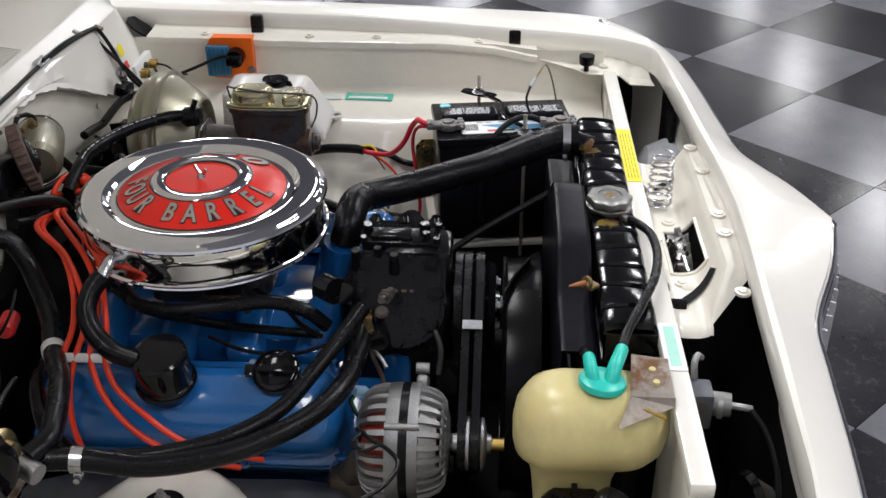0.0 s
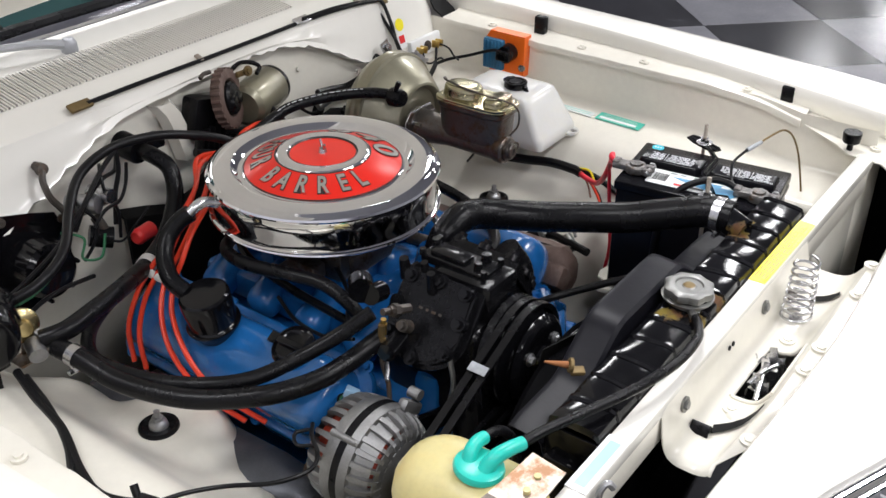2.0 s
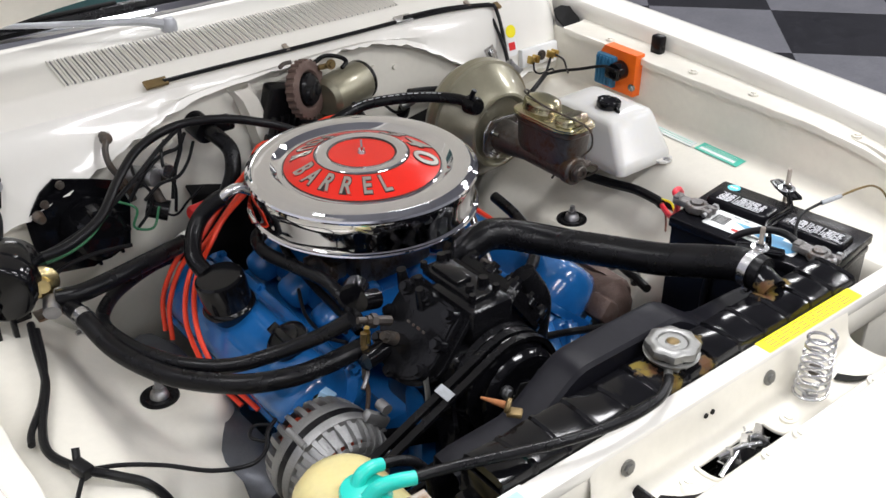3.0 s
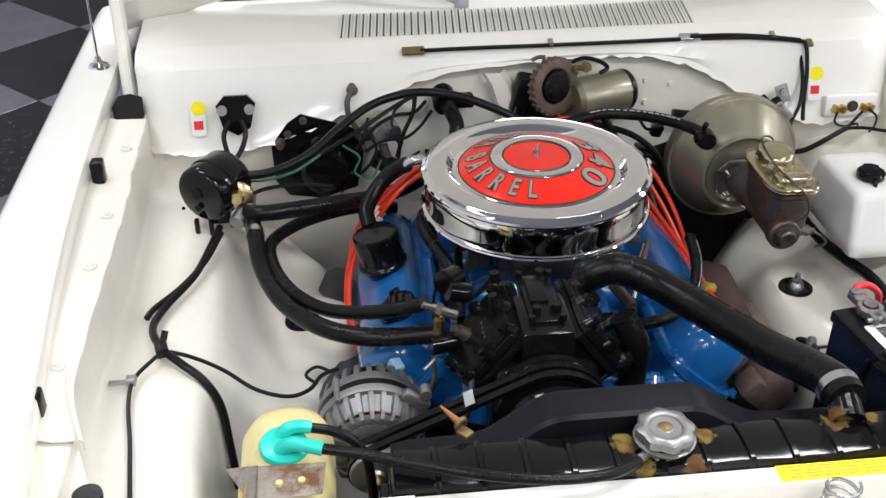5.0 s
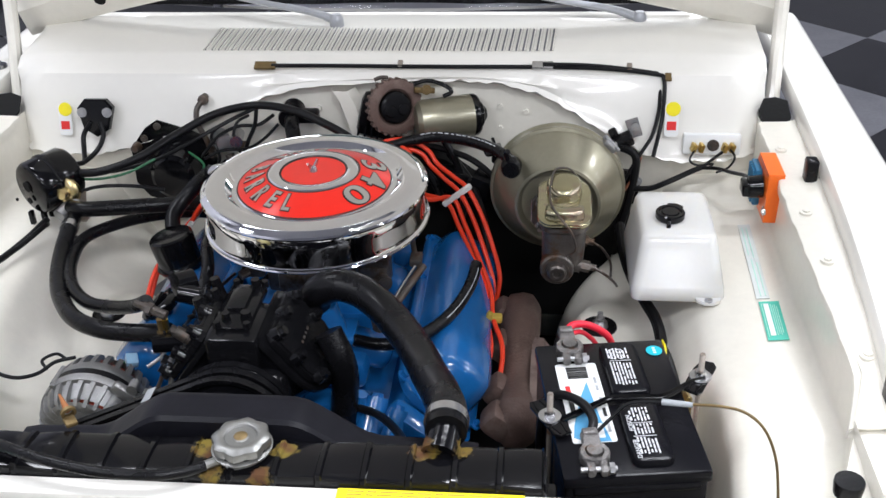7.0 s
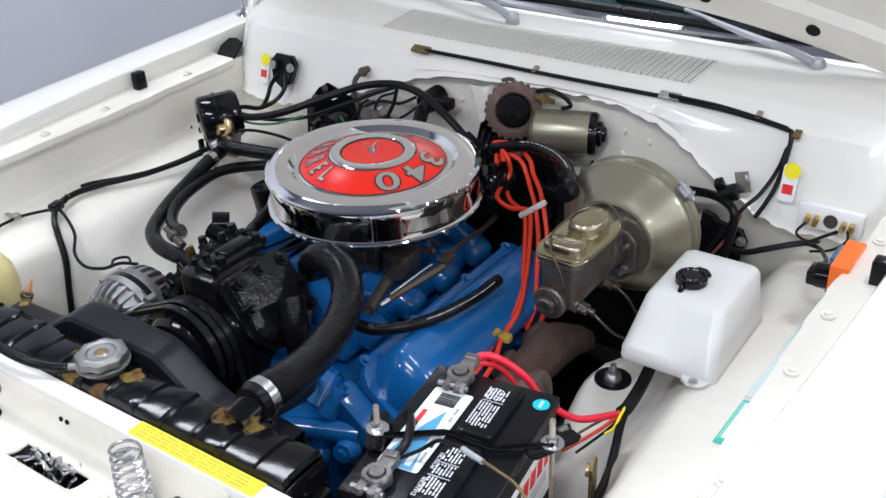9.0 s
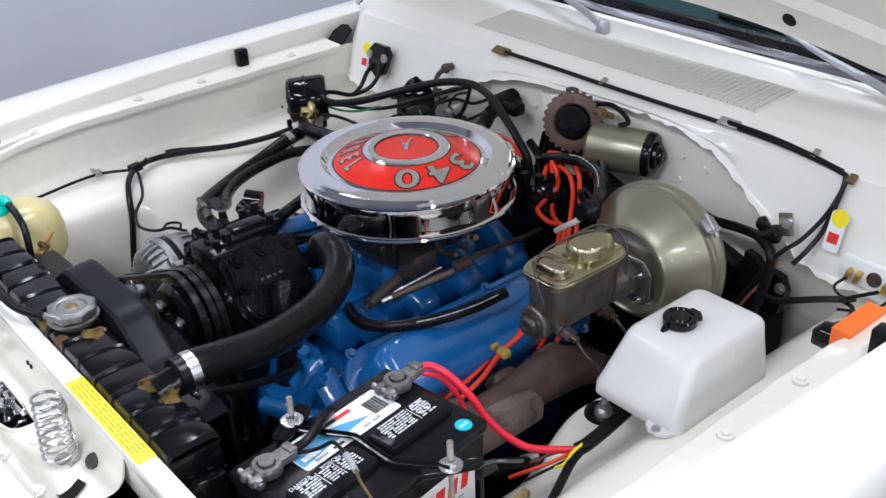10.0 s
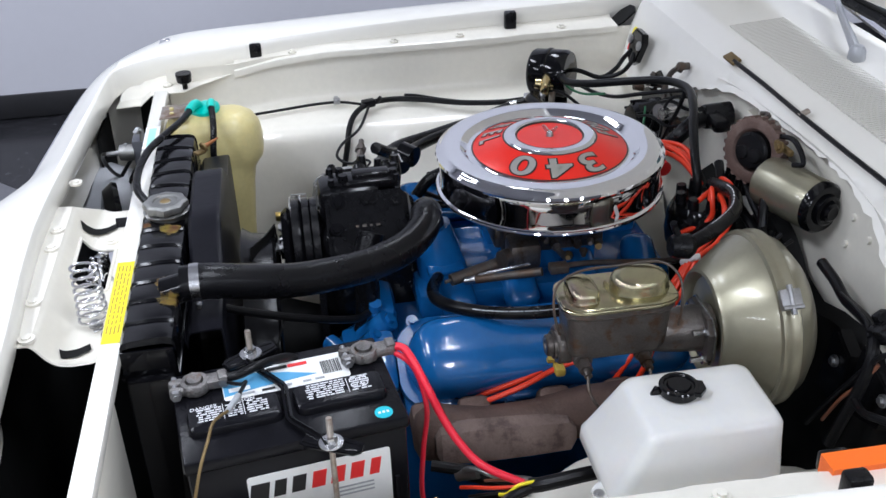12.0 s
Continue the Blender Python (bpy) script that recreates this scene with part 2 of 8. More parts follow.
def part(name, bm, material, parent=None, label="", smooth=35):
    bmesh.ops.recalc_face_normals(bm, faces=bm.faces[:])
    co = [v.co for v in bm.verts]
    base = Vector(((min(c.x for c in co) + max(c.x for c in co)) / 2, (min(c.y for c in co) + max(c.y for c in co)) / 2, min(c.z for c in co)))
    for v in bm.verts:
        v.co -= base
    me = bpy.data.meshes.new(name)
    bm.to_mesh(me)
    bm.free()
    me.materials.append(material)
    if smooth:
        for p in me.polygons:
            p.use_smooth = True
        me.set_sharp_from_angle(angle=radians(smooth))
    ob = new(name, me)
    HOME[ob.name] = base
    if parent is not None:
        ob.parent = parent
        ob.location = base - HOME[parent.name]
    else:
        ob.location = base
    if label:
        tagged(ob, label=label)
    return ob


def thing(name, label, category, base, group="", kind=""):
    ob = new(name)
    ob.empty_display_size = 0.02
    ob.location = base
    HOME[ob.name] = Vector(base)
    return tagged(ob, label, category, group, kind)


def solo(name, bm, material, label, category, group="", kind="", smooth=35):
    return tagged(part(name, bm, material, None, "", smooth), label, category, group, kind)


def box(bm, c, s, bevel=0.0, rot=None, seg=2, taper=None):
    m = Matrix.Translation(c) @ (rot.to_4x4() if rot is not None else Matrix()) @ Matrix.Diagonal((*s, 1))
    r = bmesh.ops.create_cube(bm, size=1.0, matrix=m)
    vs = r["verts"]
    if bevel:
        es = list({e for v in vs for e in v.link_edges})
        bmesh.ops.bevel(bm, geom=es, offset=bevel, segments=seg, affect="EDGES", profile=0.5)
    return vs


def rot(rx=0, ry=0, rz=0):
    return Euler([radians(a) for a in (rx, ry, rz)]).to_matrix()


def frame_of(d):
    d = Vector(d).normalized()
    u = Vector((0, 0, 1)) if abs(d.z) < 0.9 else Vector((1, 0, 0))
    a = d.cross(u).normalized()
    return a, d.cross(a).normalized(), d


def cyl(bm, p0, p1, r0, r1=None, seg=20, caps=True):
    r1 = r0 if r1 is None else r1
    p0, p1 = Vector(p0), Vector(p1)
    a, b, d = frame_of(p1 - p0)
    rings = []
    for p, r in ((p0, r0), (p1, r1)):
        rings.append([bm.verts.new(p + (a * math.cos(t) + b * math.sin(t)) * r) for t in (2 * math.pi * i / seg for i in range(seg))])
    for i in range(seg):
        j = (i + 1) % seg
        bm.faces.new((rings[0][i], rings[0][j], rings[1][j], rings[1][i]))
    if caps:
        bm.faces.new(rings[0][::-1])
        bm.faces.new(rings[1])


def lathe(bm, profile, origin, axis=(0, 0, 1), seg=48, close=False):
    """profile: (radius, height along the axis)."""
    a, b, d = frame_of(axis)
    o = Vector(origin)
    rings = []
    for r, h in profile:
        if r < 1e-5:
            rings.append([bm.verts.new(o + d * h)])
        else:
            rings.append([bm.verts.new(o + d * h + (a * math.cos(t) + b * math.sin(t)) * r) for t in (2 * math.pi * i / seg for i in range(seg))])
    for q0, q1 in zip(rings, rings[1:]):
        for i in range(seg):
            j = (i + 1) % seg
            if len(q0) == 1 and len(q1) == 1:
                continue
            if len(q0) == 1:
                bm.faces.new((q0[0], q1[i], q1[j]))
            elif len(q1) == 1:
                bm.faces.new((q0[i], q0[j], q1[0]))
            else:
                bm.faces.new((q0[i], q0[j], q1[j], q1[i]))
    if close:
        for q in (rings[0], rings[-1]):
            if len(q) > 2:
                bm.faces.new(q)


def smoothpath(pts, n=7):
    p = [Vector(q) for q in pts]
    if len(p) < 3:
        return p
    p = [p[0] * 2 - p[1]] + p + [p[-1] * 2 - p[-2]]
    out = []
    for i in range(1, len(p) - 2):
        a, b, c, d = p[i - 1:i + 3]
        for k in range(n):
            t = k / n
            out.append(0.5 * (2 * b + (c - a) * t + (2 * a - 5 * b + 4 * c - d) * t * t + (3 * b - a - 3 * c + d) * t ** 3))
    out.append(p[-2])
    return out


def tube(bm, pts, r, seg=12, n=7, caps=True, smooth=True, closed=False):
    """r: a radius, or a function of the way from 0 to 1."""
    q = smoothpath(pts, n) if smooth else [Vector(p) for p in pts]
    fn = r if callable(r) else (lambda s: r)
    a = None
    rings = []
    for i, p in enumerate(q):
        d = (q[min(i + 1, len(q) - 1)] - q[max(i - 1, 0)])
        if closed:
            d = q[(i + 1) % len(q)] - q[i - 1]
        d.normalize()
        if a is None:
            a = frame_of(d)[0]
        a = (a - d * a.dot(d)).normalized()
        b = d.cross(a)
        rr = fn(i / max(1, len(q) - 1))
        rings.append([bm.verts.new(p + (a * math.cos(t) + b * math.sin(t)) * rr) for t in (2 * math.pi * k / seg for k in range(seg))])
    pairs = list(zip(rings, rings[1:])) + ([(rings[-1], rings[0])] if closed else [])
    for q0, q1 in pairs:
        for k in range(seg):
            j = (k + 1) % seg
            bm.faces.new((q0[k], q0[j], q1[j], q1[k]))
    if caps and not closed:
        bm.faces.new(rings[0][::-1])
        bm.faces.new(rings[-1])


def loft(bm, rows, closed=False, caps=False):
    """A skin over rows of points, all of one length; closed: each row is a ring."""
    vs = [[bm.verts.new(p) for p in row] for row in rows]
    for a, b in zip(vs, vs[1:]):
        n = len(a)
        for i in range(n if closed else n - 1):
            j = (i + 1) % n
            bm.faces.new((a[i], a[j], b[j], b[i]))
    if caps:
        bm.faces.new(vs[0][::-1])
        bm.faces.new(vs[-1])
    return vs


def thicken(bm, t):
    bmesh.ops.recalc_face_normals(bm, faces=bm.faces[:])
    bmesh.ops.solidify(bm, geom=bm.faces[:], thickness=t)


def plate(bm, outline, o, u, v, t, bevel=0.0):
    """A flat plate: outline in (u, v) metres about o, t thick along u x v."""
    o, u, v = Vector(o), Vector(u).normalized(), Vector(v)
    n = u.cross(v).normalized()
    v = n.cross(u)
    lo = [bm.verts.new(o + u * a + v * b) for a, b in outline]
    hi = [bm.verts.new(o + u * a + v * b + n * t) for a, b in outline]
    k = len(lo)
    bm.faces.new(lo[::-1])
    top = bm.faces.new(hi)
    for i in range(k):
        j = (i + 1) % k
        bm.faces.new((lo[i], lo[j], hi[j], hi[i]))
    if bevel:
        bmesh.ops.bevel(bm, geom=list(top.edges), offset=bevel, segments=2, affect="EDGES")


def rect(w, h):
    return [(-w / 2, -h / 2), (w / 2, -h / 2), (w / 2, h / 2), (-w / 2, h / 2)]


def ngon(r, n, turn=0.0):
    return [(r * math.cos(turn + 2 * math.pi * i / n), r * math.sin(turn + 2 * math.pi * i / n)) for i in range(n)]


def rrect(w, h, r, n=4):
    out = []
    for cx, cy, a0 in ((w / 2 - r, h / 2 - r, 0), (-w / 2 + r, h / 2 - r, 90), (-w / 2 + r, -h / 2 + r, 180), (w / 2 - r, -h / 2 + r, 270)):
        for k in range(n + 1):
            a = radians(a0 + 90 * k / n)
            out.append((cx + r * math.cos(a), cy + r * math.sin(a)))
    return out


def bolt(bm, p, axis, r=0.008, h=0.006, washer=True):
    p, d = Vector(p), Vector(axis).normalized()
    if washer:
        cyl(bm, p - d * 0.002, p + d * 0.0018, r * 1.6, seg=14)
    cyl(bm, p, p + d * h, r, r * 0.93, seg=6)


def letters(text, size, thickness, material, name, parent, place, bold=0.0):
    """One mesh of the built-in font, its middle at the origin of place."""
    cu = bpy.data.curves.new(name, "FONT")
    cu.body, cu.size, cu.extrude, cu.offset, cu.align_x, cu.align_y = text, size, thickness, bold, "CENTER", "CENTER"
    tmp = new(name + "_tmp", cu)
    bpy.context.view_layer.update()
    me = bpy.data.meshes.new_from_object(tmp.evaluated_get(bpy.context.evaluated_depsgraph_get()))
    bpy.data.objects.remove(tmp)
    me.transform(place)
    me.materials.clear()
    bm = bmesh.new()
    bm.from_mesh(me)
    bpy.data.meshes.remove(me)
    return part(name, bm, material, parent, smooth=0)


def BM():
    return bmesh.new()


# ---- room ----
FLOOR_X0, FLOOR_X1, FLOOR_Y0, FLOOR_Y1 = -2.83, 17.0, -8.0, 9.0
bm = BM()
MX, MY, WX, WY = (FLOOR_X0 + FLOOR_X1) / 2, (FLOOR_Y0 + FLOOR_Y1) / 2, FLOOR_X1 - FLOOR_X0, FLOOR_Y1 - FLOOR_Y0
box(bm, (MX, MY, -0.057), (WX + 0.4, WY + 0.4, 0.1))
floor = solo("floor", bm, M_darktile, "grey and black checked showroom floor", "floor", kind="structure", smooth=0)
TILE, GAP = 0.607, 0.0012
tile_bm = BM()
box(tile_bm, (0, 0, 0), (TILE - GAP, TILE - GAP, 0.010), 0.0012, seg=1)
tile_me = {}
for key, m in (("light", M_lightgrey), ("dark", M_darktile)):
    me = bpy.data.meshes.new("floor_tile")
    tile_bm.to_mesh(me)
    me.materials.append(m)
    tile_me[key] = me
tile_bm.free()
TILES = []
TILE_X, TILE_Y = 3.14, -1.12
for i in range(-30, 31):
    for j in range(-30, 31):
        tx = TILE_X + (i + j) * TILE * math.sqrt(0.5)
        ty = TILE_Y + (i - j) * TILE * math.sqrt(0.5)
        if FLOOR_X0 + 0.2 < tx < FLOOR_X1 - 0.2 and FLOOR_Y0 + 0.2 < ty < FLOOR_Y1 - 0.2:
            TILES.append((tx, ty, "light" if (i + j) % 2 == 0 else "dark"))

for nm, c, s in (("wall_passenger_side", (FLOOR_X0 - 0.05, MY, CEIL / 2), (0.1, WY + 0.2, CEIL)), ("wall_driver_side", (FLOOR_X1 + 0.05, MY, CEIL / 2), (0.1, WY + 0.2, CEIL)),
                 ("wall_front", (MX, FLOOR_Y0 - 0.05, CEIL / 2), (WX, 0.1, CEIL)), ("wall_rear", (MX, FLOOR_Y1 + 0.05, CEIL / 2), (WX, 0.1, CEIL))):
    bm = BM()
    box(bm, c, s)
    solo(nm, bm, M_wall, "plain pale lavender-grey painted showroom wall", "wall", kind="structure", smooth=0)
bm = BM()
box(bm, (FLOOR_X0 + 0.006, MY, 0.051), (0.012, WY - 0.02, 0.102), 0.003)
solo("baseboard", bm, M_base, "black rubber skirting along the wall", "baseboard", kind="structure")
bm = BM()
box(bm, (MX, MY, CEIL + 0.05), (WX + 0.4, WY + 0.4, 0.1))
solo("ceiling", bm, M_ceiling, "plain light showroom ceiling", "ceiling", kind="structure", smooth=0)
for lx, ly in LAMPS:
    light = thing("ceiling_light", "white rectangular ceiling light fixture, switched on", "ceiling light", (lx, ly, CEIL - 0.08), "ceiling lights")
    for dx, dy, wx, wy in ((0, 0.30, 1.24, 0.03), (0, -0.30, 1.24, 0.03), (0.605, 0, 0.03, 0.57), (-0.605, 0, 0.03, 0.57)):
        bm = BM()
        box(bm, (lx + dx, ly + dy, CEIL - 0.045), (wx, wy, 0.09), 0.004)
        part("frame", bm, M_ceiling, light)


# ---- car body ----
# x points to the driver's side, y to the rear, z up; the radiator stands at y = 0
car = thing("car", "cream white two-door car with its hood open", "car", (0, 0.4, 0.0))

# rim of the hood opening, driver's half: inner edge, outer edge
RIM = [((0.785, 1.45, 0.950), (0.868, 1.45, 0.945)), ((0.780, 1.00, 0.940), (0.866, 1.00, 0.940)), ((0.770, 0.70, 0.937), (0.866, 0.70, 0.935)),
       ((0.755, 0.45, 0.933), (0.866, 0.45, 0.930)), ((0.733, 0.20, 0.925), (0.864, 0.20, 0.922)), ((0.712, 0.00, 0.918), (0.857, 0.00, 0.914)),
       ((0.690, -0.075, 0.914), (0.825, -0.065, 0.906)), ((0.655, -0.125, 0.910), (0.770, -0.125, 0.896)),
       ((0.600, -0.138, 0.906), (0.690, -0.172, 0.885)), ((0.500, -0.144, 0.904), (0.560, -0.200, 0.874)), ((0.350, -0.152, 0.904), (0.360, -0.222, 0.866)),
       ((0.250, -0.158, 0.904), (0.250, -0.236, 0.866)), ((0.120, -0.166, 0.905), (0.120, -0.288, 0.872)), ((0.0, -0.170, 0.905), (0.0, -0.322, 0.878))]


def rim_row(inn, out, front):
    i, o = Vector(inn), Vector(out)
    w = (o - i)
    flat = Vector((w.x, w.y, 0)).normalized()
    k = max(0.0, min(1.0, front))
    low = i + flat * 0.010
    row = [Vector((low.x, low.y, i.z - 0.055)), Vector((i.x, i.y, i.z - 0.035)), Vector((i.x, i.y, i.z - 0.008)), i + flat * 0.004 + Vector((0, 0, -0.001)), i + flat * 0.012 + Vector((0, 0, 0.002)),
           i.lerp(o, 0.45) + Vector((0, 0, 0.006)), i.lerp(o, 0.85) + Vector((0, 0, 0.003)), o, o + flat * (0.012 - 0.009 * k) + Vector((0, 0, -0.012))]
    side = [(0.020, -0.05), (0.030, -0.16), (0.034, -0.34), (0.015, -0.55), (0.0, -0.66)]
    nose = [(0.001, -0.035), (-0.008, -0.070), (-0.018, -0.10), (-0.020, -0.12), (-0.022, -0.14)]
    for (a, b), (c, d) in zip(side, nose):
        row.append(o + flat * (a * (1 - k) + c * k) + Vector((0, 0, b * (1 - k) + d * k)))
    return row


def densify(st, n=4):
    ins, outs = smoothpath([s[0] for s in st], n), smoothpath([s[1] for s in st], n)
    return list(zip(ins, outs))


DENSE = densify(RIM)
CUT = 7 * 4
for sx in (1, -1):
    bm = BM()
    rows = []
    for i, o in DENSE[:CUT + 1]:
        rows.append([Vector((p.x * sx, p.y, p.z)) for p in rim_row(i, o, 0.0)])
    loft(bm, rows)
    thicken(bm, 0.002)
    part("fender", bm, M_white, car)
bm = BM()
half = [rim_row(i, o, (n / 6.0)) for n, (i, o) in enumerate(DENSE[CUT:])]
rows = [[Vector((p.x, p.y, p.z)) for p in r] for r in half] + [[Vector((-p.x, p.y, p.z)) for p in r] for r in half[-2::-1]]
loft(bm, rows)
thicken(bm, 0.002)
part("nose_panel", bm, M_white, car)

# ledges on which the fenders are bolted
def ledge_edge(y):
    for (a, _), (b, _) in zip(RIM, RIM[1:]):
        if b[1] <= y <= a[1]:
            k = (y - b[1]) / (a[1] - b[1])
            return b[0] + (a[0] - b[0]) * k, b[2] + (a[2] - b[2]) * k
    return RIM[0][0][0], 0.95


def ledge_inner(y):
    return 0.706 - 0.032 * max(0.0, min(1.0, (0.20 - y) / 0.09)) + 0.008 * max(0.0, (y - 0.6) / 0.35)


def ledge_height(y):
    return 0.898 - 0.016 * max(0.0, min(1.0, (0.30 - y) / 0.18))


for sx in (1, -1):
    bm = BM()
    rows = []
    for y in [0.11 + 0.0235 * i for i in range(37)]:
        ex, ez = ledge_edge(y)
        wob = 0.0010 * math.sin(y * 61) + 0.0008 * math.sin(y * 137)
        z, xi = ledge_height(y), ledge_inner(y) - (0.004 if 0.19 < y < 0.70 else 0.0)
        rows.append([Vector((sx * x, y, zz)) for x, zz in ((ex + 0.012, z + 0.010), (ex - 0.002, z + 0.004), (ex - 0.012, z + 0.001), (xi + 0.004 + wob, z), (xi + 0.001 + wob, z - 0.002), (xi + wob, z - 0.005), (xi + wob, z - 0.015))])
    loft(bm, rows)
    thicken(bm, 0.0025)
    part("fender_flange", bm, M_bay, car)
    for y in (0.235, 0.455, 0.60, 0.83):
        bm = BM()
        bolt(bm, (sx * (ledge_inner(y) + 0.020), y, ledge_height(y) + 0.003), (0, 0, 1), 0.006, 0.005)
        part("fender_bolt", bm, M_bay, car)
    # front gusset
    bm = BM()
    for_rows = (((0.692, 0.128, 0.868), (0.725, 0.128, 0.871), (0.748, 0.125, 0.876)), ((0.655, 0.028, 0.853), (0.705, 0.028, 0.856), (0.742, 0.028, 0.870)), ((0.634, 0.0, 0.850), (0.690, 0.0, 0.853), (0.736, 0.0, 0.868)), ((0.606, -0.034, 0.860), (0.670, -0.040, 0.850), (0.728, -0.036, 0.866)),
                ((0.608, -0.064, 0.858), (0.672, -0.066, 0.848), (0.722, -0.062, 0.866)), ((0.631, -0.090, 0.830), (0.668, -0.092, 0.832), (0.706, -0.092, 0.864)), ((0.631, -0.140, 0.828), (0.655, -0.135, 0.832), (0.682, -0.122, 0.862)))
    loft(bm, [[Vector((sx * x, y + 0.006, z + 0.010)) for x, y, z in row] for row in for_rows])
    thicken(bm, 0.002)
    part("gusset", bm, M_bay, car)
    for x, y in ((0.690, 0.02), (0.675, -0.03)):
        bm = BM()
        bolt(bm, (sx * x, y, 0.864), (0, 0, 1), 0.006, 0.004)
        part("gusset_bolt", bm, M_bay, car)

# inner fenders with shock towers
def apron_section(y):
    """(x, z) from the flange down to the frame."""
    k = max(0.0, min(1.0, (y - 0.31) / 0.09))
    k *= max(0.0, min(1.0, (1.0 - y) / 0.15)) * 0.4 + 0.6
    near = [(0.712, 0.894), (0.711, 0.85), (0.709, 0.805), (0.700, 0.790), (0.66, 0.784), (0.60, 0.779), (0.578, 0.770), (0.566, 0.745), (0.560, 0.68), (0.556, 0.60), (0.55, 0.50), (0.52, 0.40), (0.45, 0.34)]
    far = [(0.712, 0.894), (0.711, 0.85), (0.709, 0.805), (0.700, 0.790), (0.66, 0.784), (0.60, 0.776), (0.57, 0.764), (0.545, 0.735), (0.510, 0.690), (0.465, 0.655), (0.415, 0.625), (0.365, 0.54), (0.335, 0.40)]
    ex = ledge_inner(y) - 0.706
    return [(a[0] + (b[0] - a[0]) * k + ex * (1 - i / 12), a[1] + (b[1] - a[1]) * k) for i, (a, b) in enumerate(zip(near, far))]


TOWER = (0.425, 0.61)
for sx in (1, -1):
    bm = BM()
    rows = []
    ny = 44
    for i in range(ny + 1):
        y = -0.03 + (1.0 + 0.03) * i / ny
        sec = smoothpath([(x, y, z) for x, z in apron_section(y)], 4)
        row = []
        for p in sec:
            d = math.hypot((p.x - TOWER[0]) * (1.7 if sx > 0 and p.x < TOWER[0] else 1.0), p.y - TOWER[1])
            if d < 0.18 and p.z < 0.76:
                s = 1 if d < 0.06 else max(0.0, (0.18 - d) / 0.12)
                s = s * s * (3 - 2 * s)
                p = Vector((p.x, p.y, max(p.z, p.z + (0.668 - 0.6 * max(0.0, d - 0.05) ** 2 / 0.15 - p.z) * s)))
            row.append(Vector((p.x * sx, p.y, p.z)))
        rows.append(row)
    loft(bm, rows)
    part("inner_fender", bm, M_bay, car)
    # opening and stud of the shock absorber; a black disc paints the opening's shade
    bm = BM()
    lathe(bm, [(0.030, -0.002), (0.029, 0.0018), (0.024, 0.0022), (0.0225, 0.0012), (0.0, 0.0012)], (sx * (0.425 + (0.02 if sx < 0 else -0.005)), 0.61, 0.669))
    part("shock_mount", bm, M_satin, car, "dark rimmed opening of the shock absorber mount")
    bm = BM()
    c = (sx * (0.425 + (0.02 if sx < 0 else -0.005)), 0.61)
    lathe(bm, [(0.0, 0.013), (0.008, 0.012), (0.0125, 0.008), (0.0145, 0.0), (0.015, -0.006)], (*c, 0.670), seg=24)
    cyl(bm, (*c, 0.668), (*c, 0.697), 0.0048, seg=10)
    cyl(bm, (*c, 0.678), (*c, 0.687), 0.0085, seg=6)
    part("shock_stud", bm, M_dullsteel, car, "steel shock absorber nut and washer")

# radiator support
bm = BM()
box(bm, (0, -0.0345, 0.872), (1.19, 0.027, 0.020), 0.003)
part("upper_tie_bar", bm, M_white, car)
bm = BM()
box(bm, (0, -0.0445, 0.843), (1.17, 0.004, 0.042), 0.001)
part("tie_bar_flange", bm, M_bay, car)
bm = BM()
box(bm, (0, -0.050, 0.40), (1.2, 0.05, 0.08), 0.004)
part("lower_crossmember", bm, M_dark, car)
for sx in (1, -1):
    bm = BM()
    box(bm, (sx * 0.47, -0.035, 0.61), (0.22, 0.006, 0.44), 0.002)
    box(bm, (sx * 0.645, -0.035, 0.62), (0.13, 0.006, 0.46), 0.002)
    part("support_panel", bm, M_bay, car)
    bm = BM()
    box(bm, (sx * 0.44, 0.45, 0.36), (0.08, 1.3, 0.10), 0.008)
    part("frame_rail", bm, M_dark, car)
    bm = BM()
    lathe(bm, [(0.085, -0.07), (0.086, -0.02), (0.080, 0.02), (0.055, 0.055), (0.02, 0.065), (0.0, 0.066)], (sx * 0.575, -0.165, 0.655), (0, 1, 0.25), 32)
    part("headlight_bucket", bm, M_bucket, car, "pale grey headlight bucket")
    # black panels added to darken the corner inside the fender
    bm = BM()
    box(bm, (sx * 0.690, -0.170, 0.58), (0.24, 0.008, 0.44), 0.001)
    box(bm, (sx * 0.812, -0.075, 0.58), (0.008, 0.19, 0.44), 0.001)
    part("corner_shade_panel", bm, M_dark, car)
    bm = BM()
    lathe(bm, [(0.0, 0.0), (0.20, 0.0), (0.30, -0.01), (0.325, -0.05), (0.325, -0.17), (0.30, -0.21), (0.0, -0.21)], (sx * 0.84, 0.60, 0.325), (sx, 0, 0), 40)
    part("wheel", bm, M_rubber, car, "black front tyre under the fender")

# unseen plate under the crossbar, added to block light from below the bay
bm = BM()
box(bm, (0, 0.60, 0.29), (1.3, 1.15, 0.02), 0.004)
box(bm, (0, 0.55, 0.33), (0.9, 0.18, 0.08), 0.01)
part("crossmember_and_light_block", bm, M_dark, car)
# black panels added behind the nose to keep its inside dark
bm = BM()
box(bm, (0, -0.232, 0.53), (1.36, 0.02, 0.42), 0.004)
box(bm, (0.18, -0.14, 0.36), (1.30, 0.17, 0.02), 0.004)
part("front_shade_panel", bm, M_dark, car)
# bright trim and grille under the nose's edge
EDGE = [o for _, o in DENSE[CUT + 4:]]
EDGE = EDGE + [Vector((-p.x, p.y, p.z)) for p in EDGE[-2::-1]]


def below(p, out, dz):
    n = Vector((p.x * 0.35, -1, 0)).normalized()
    return p + n * out + Vector((0, 0, dz))


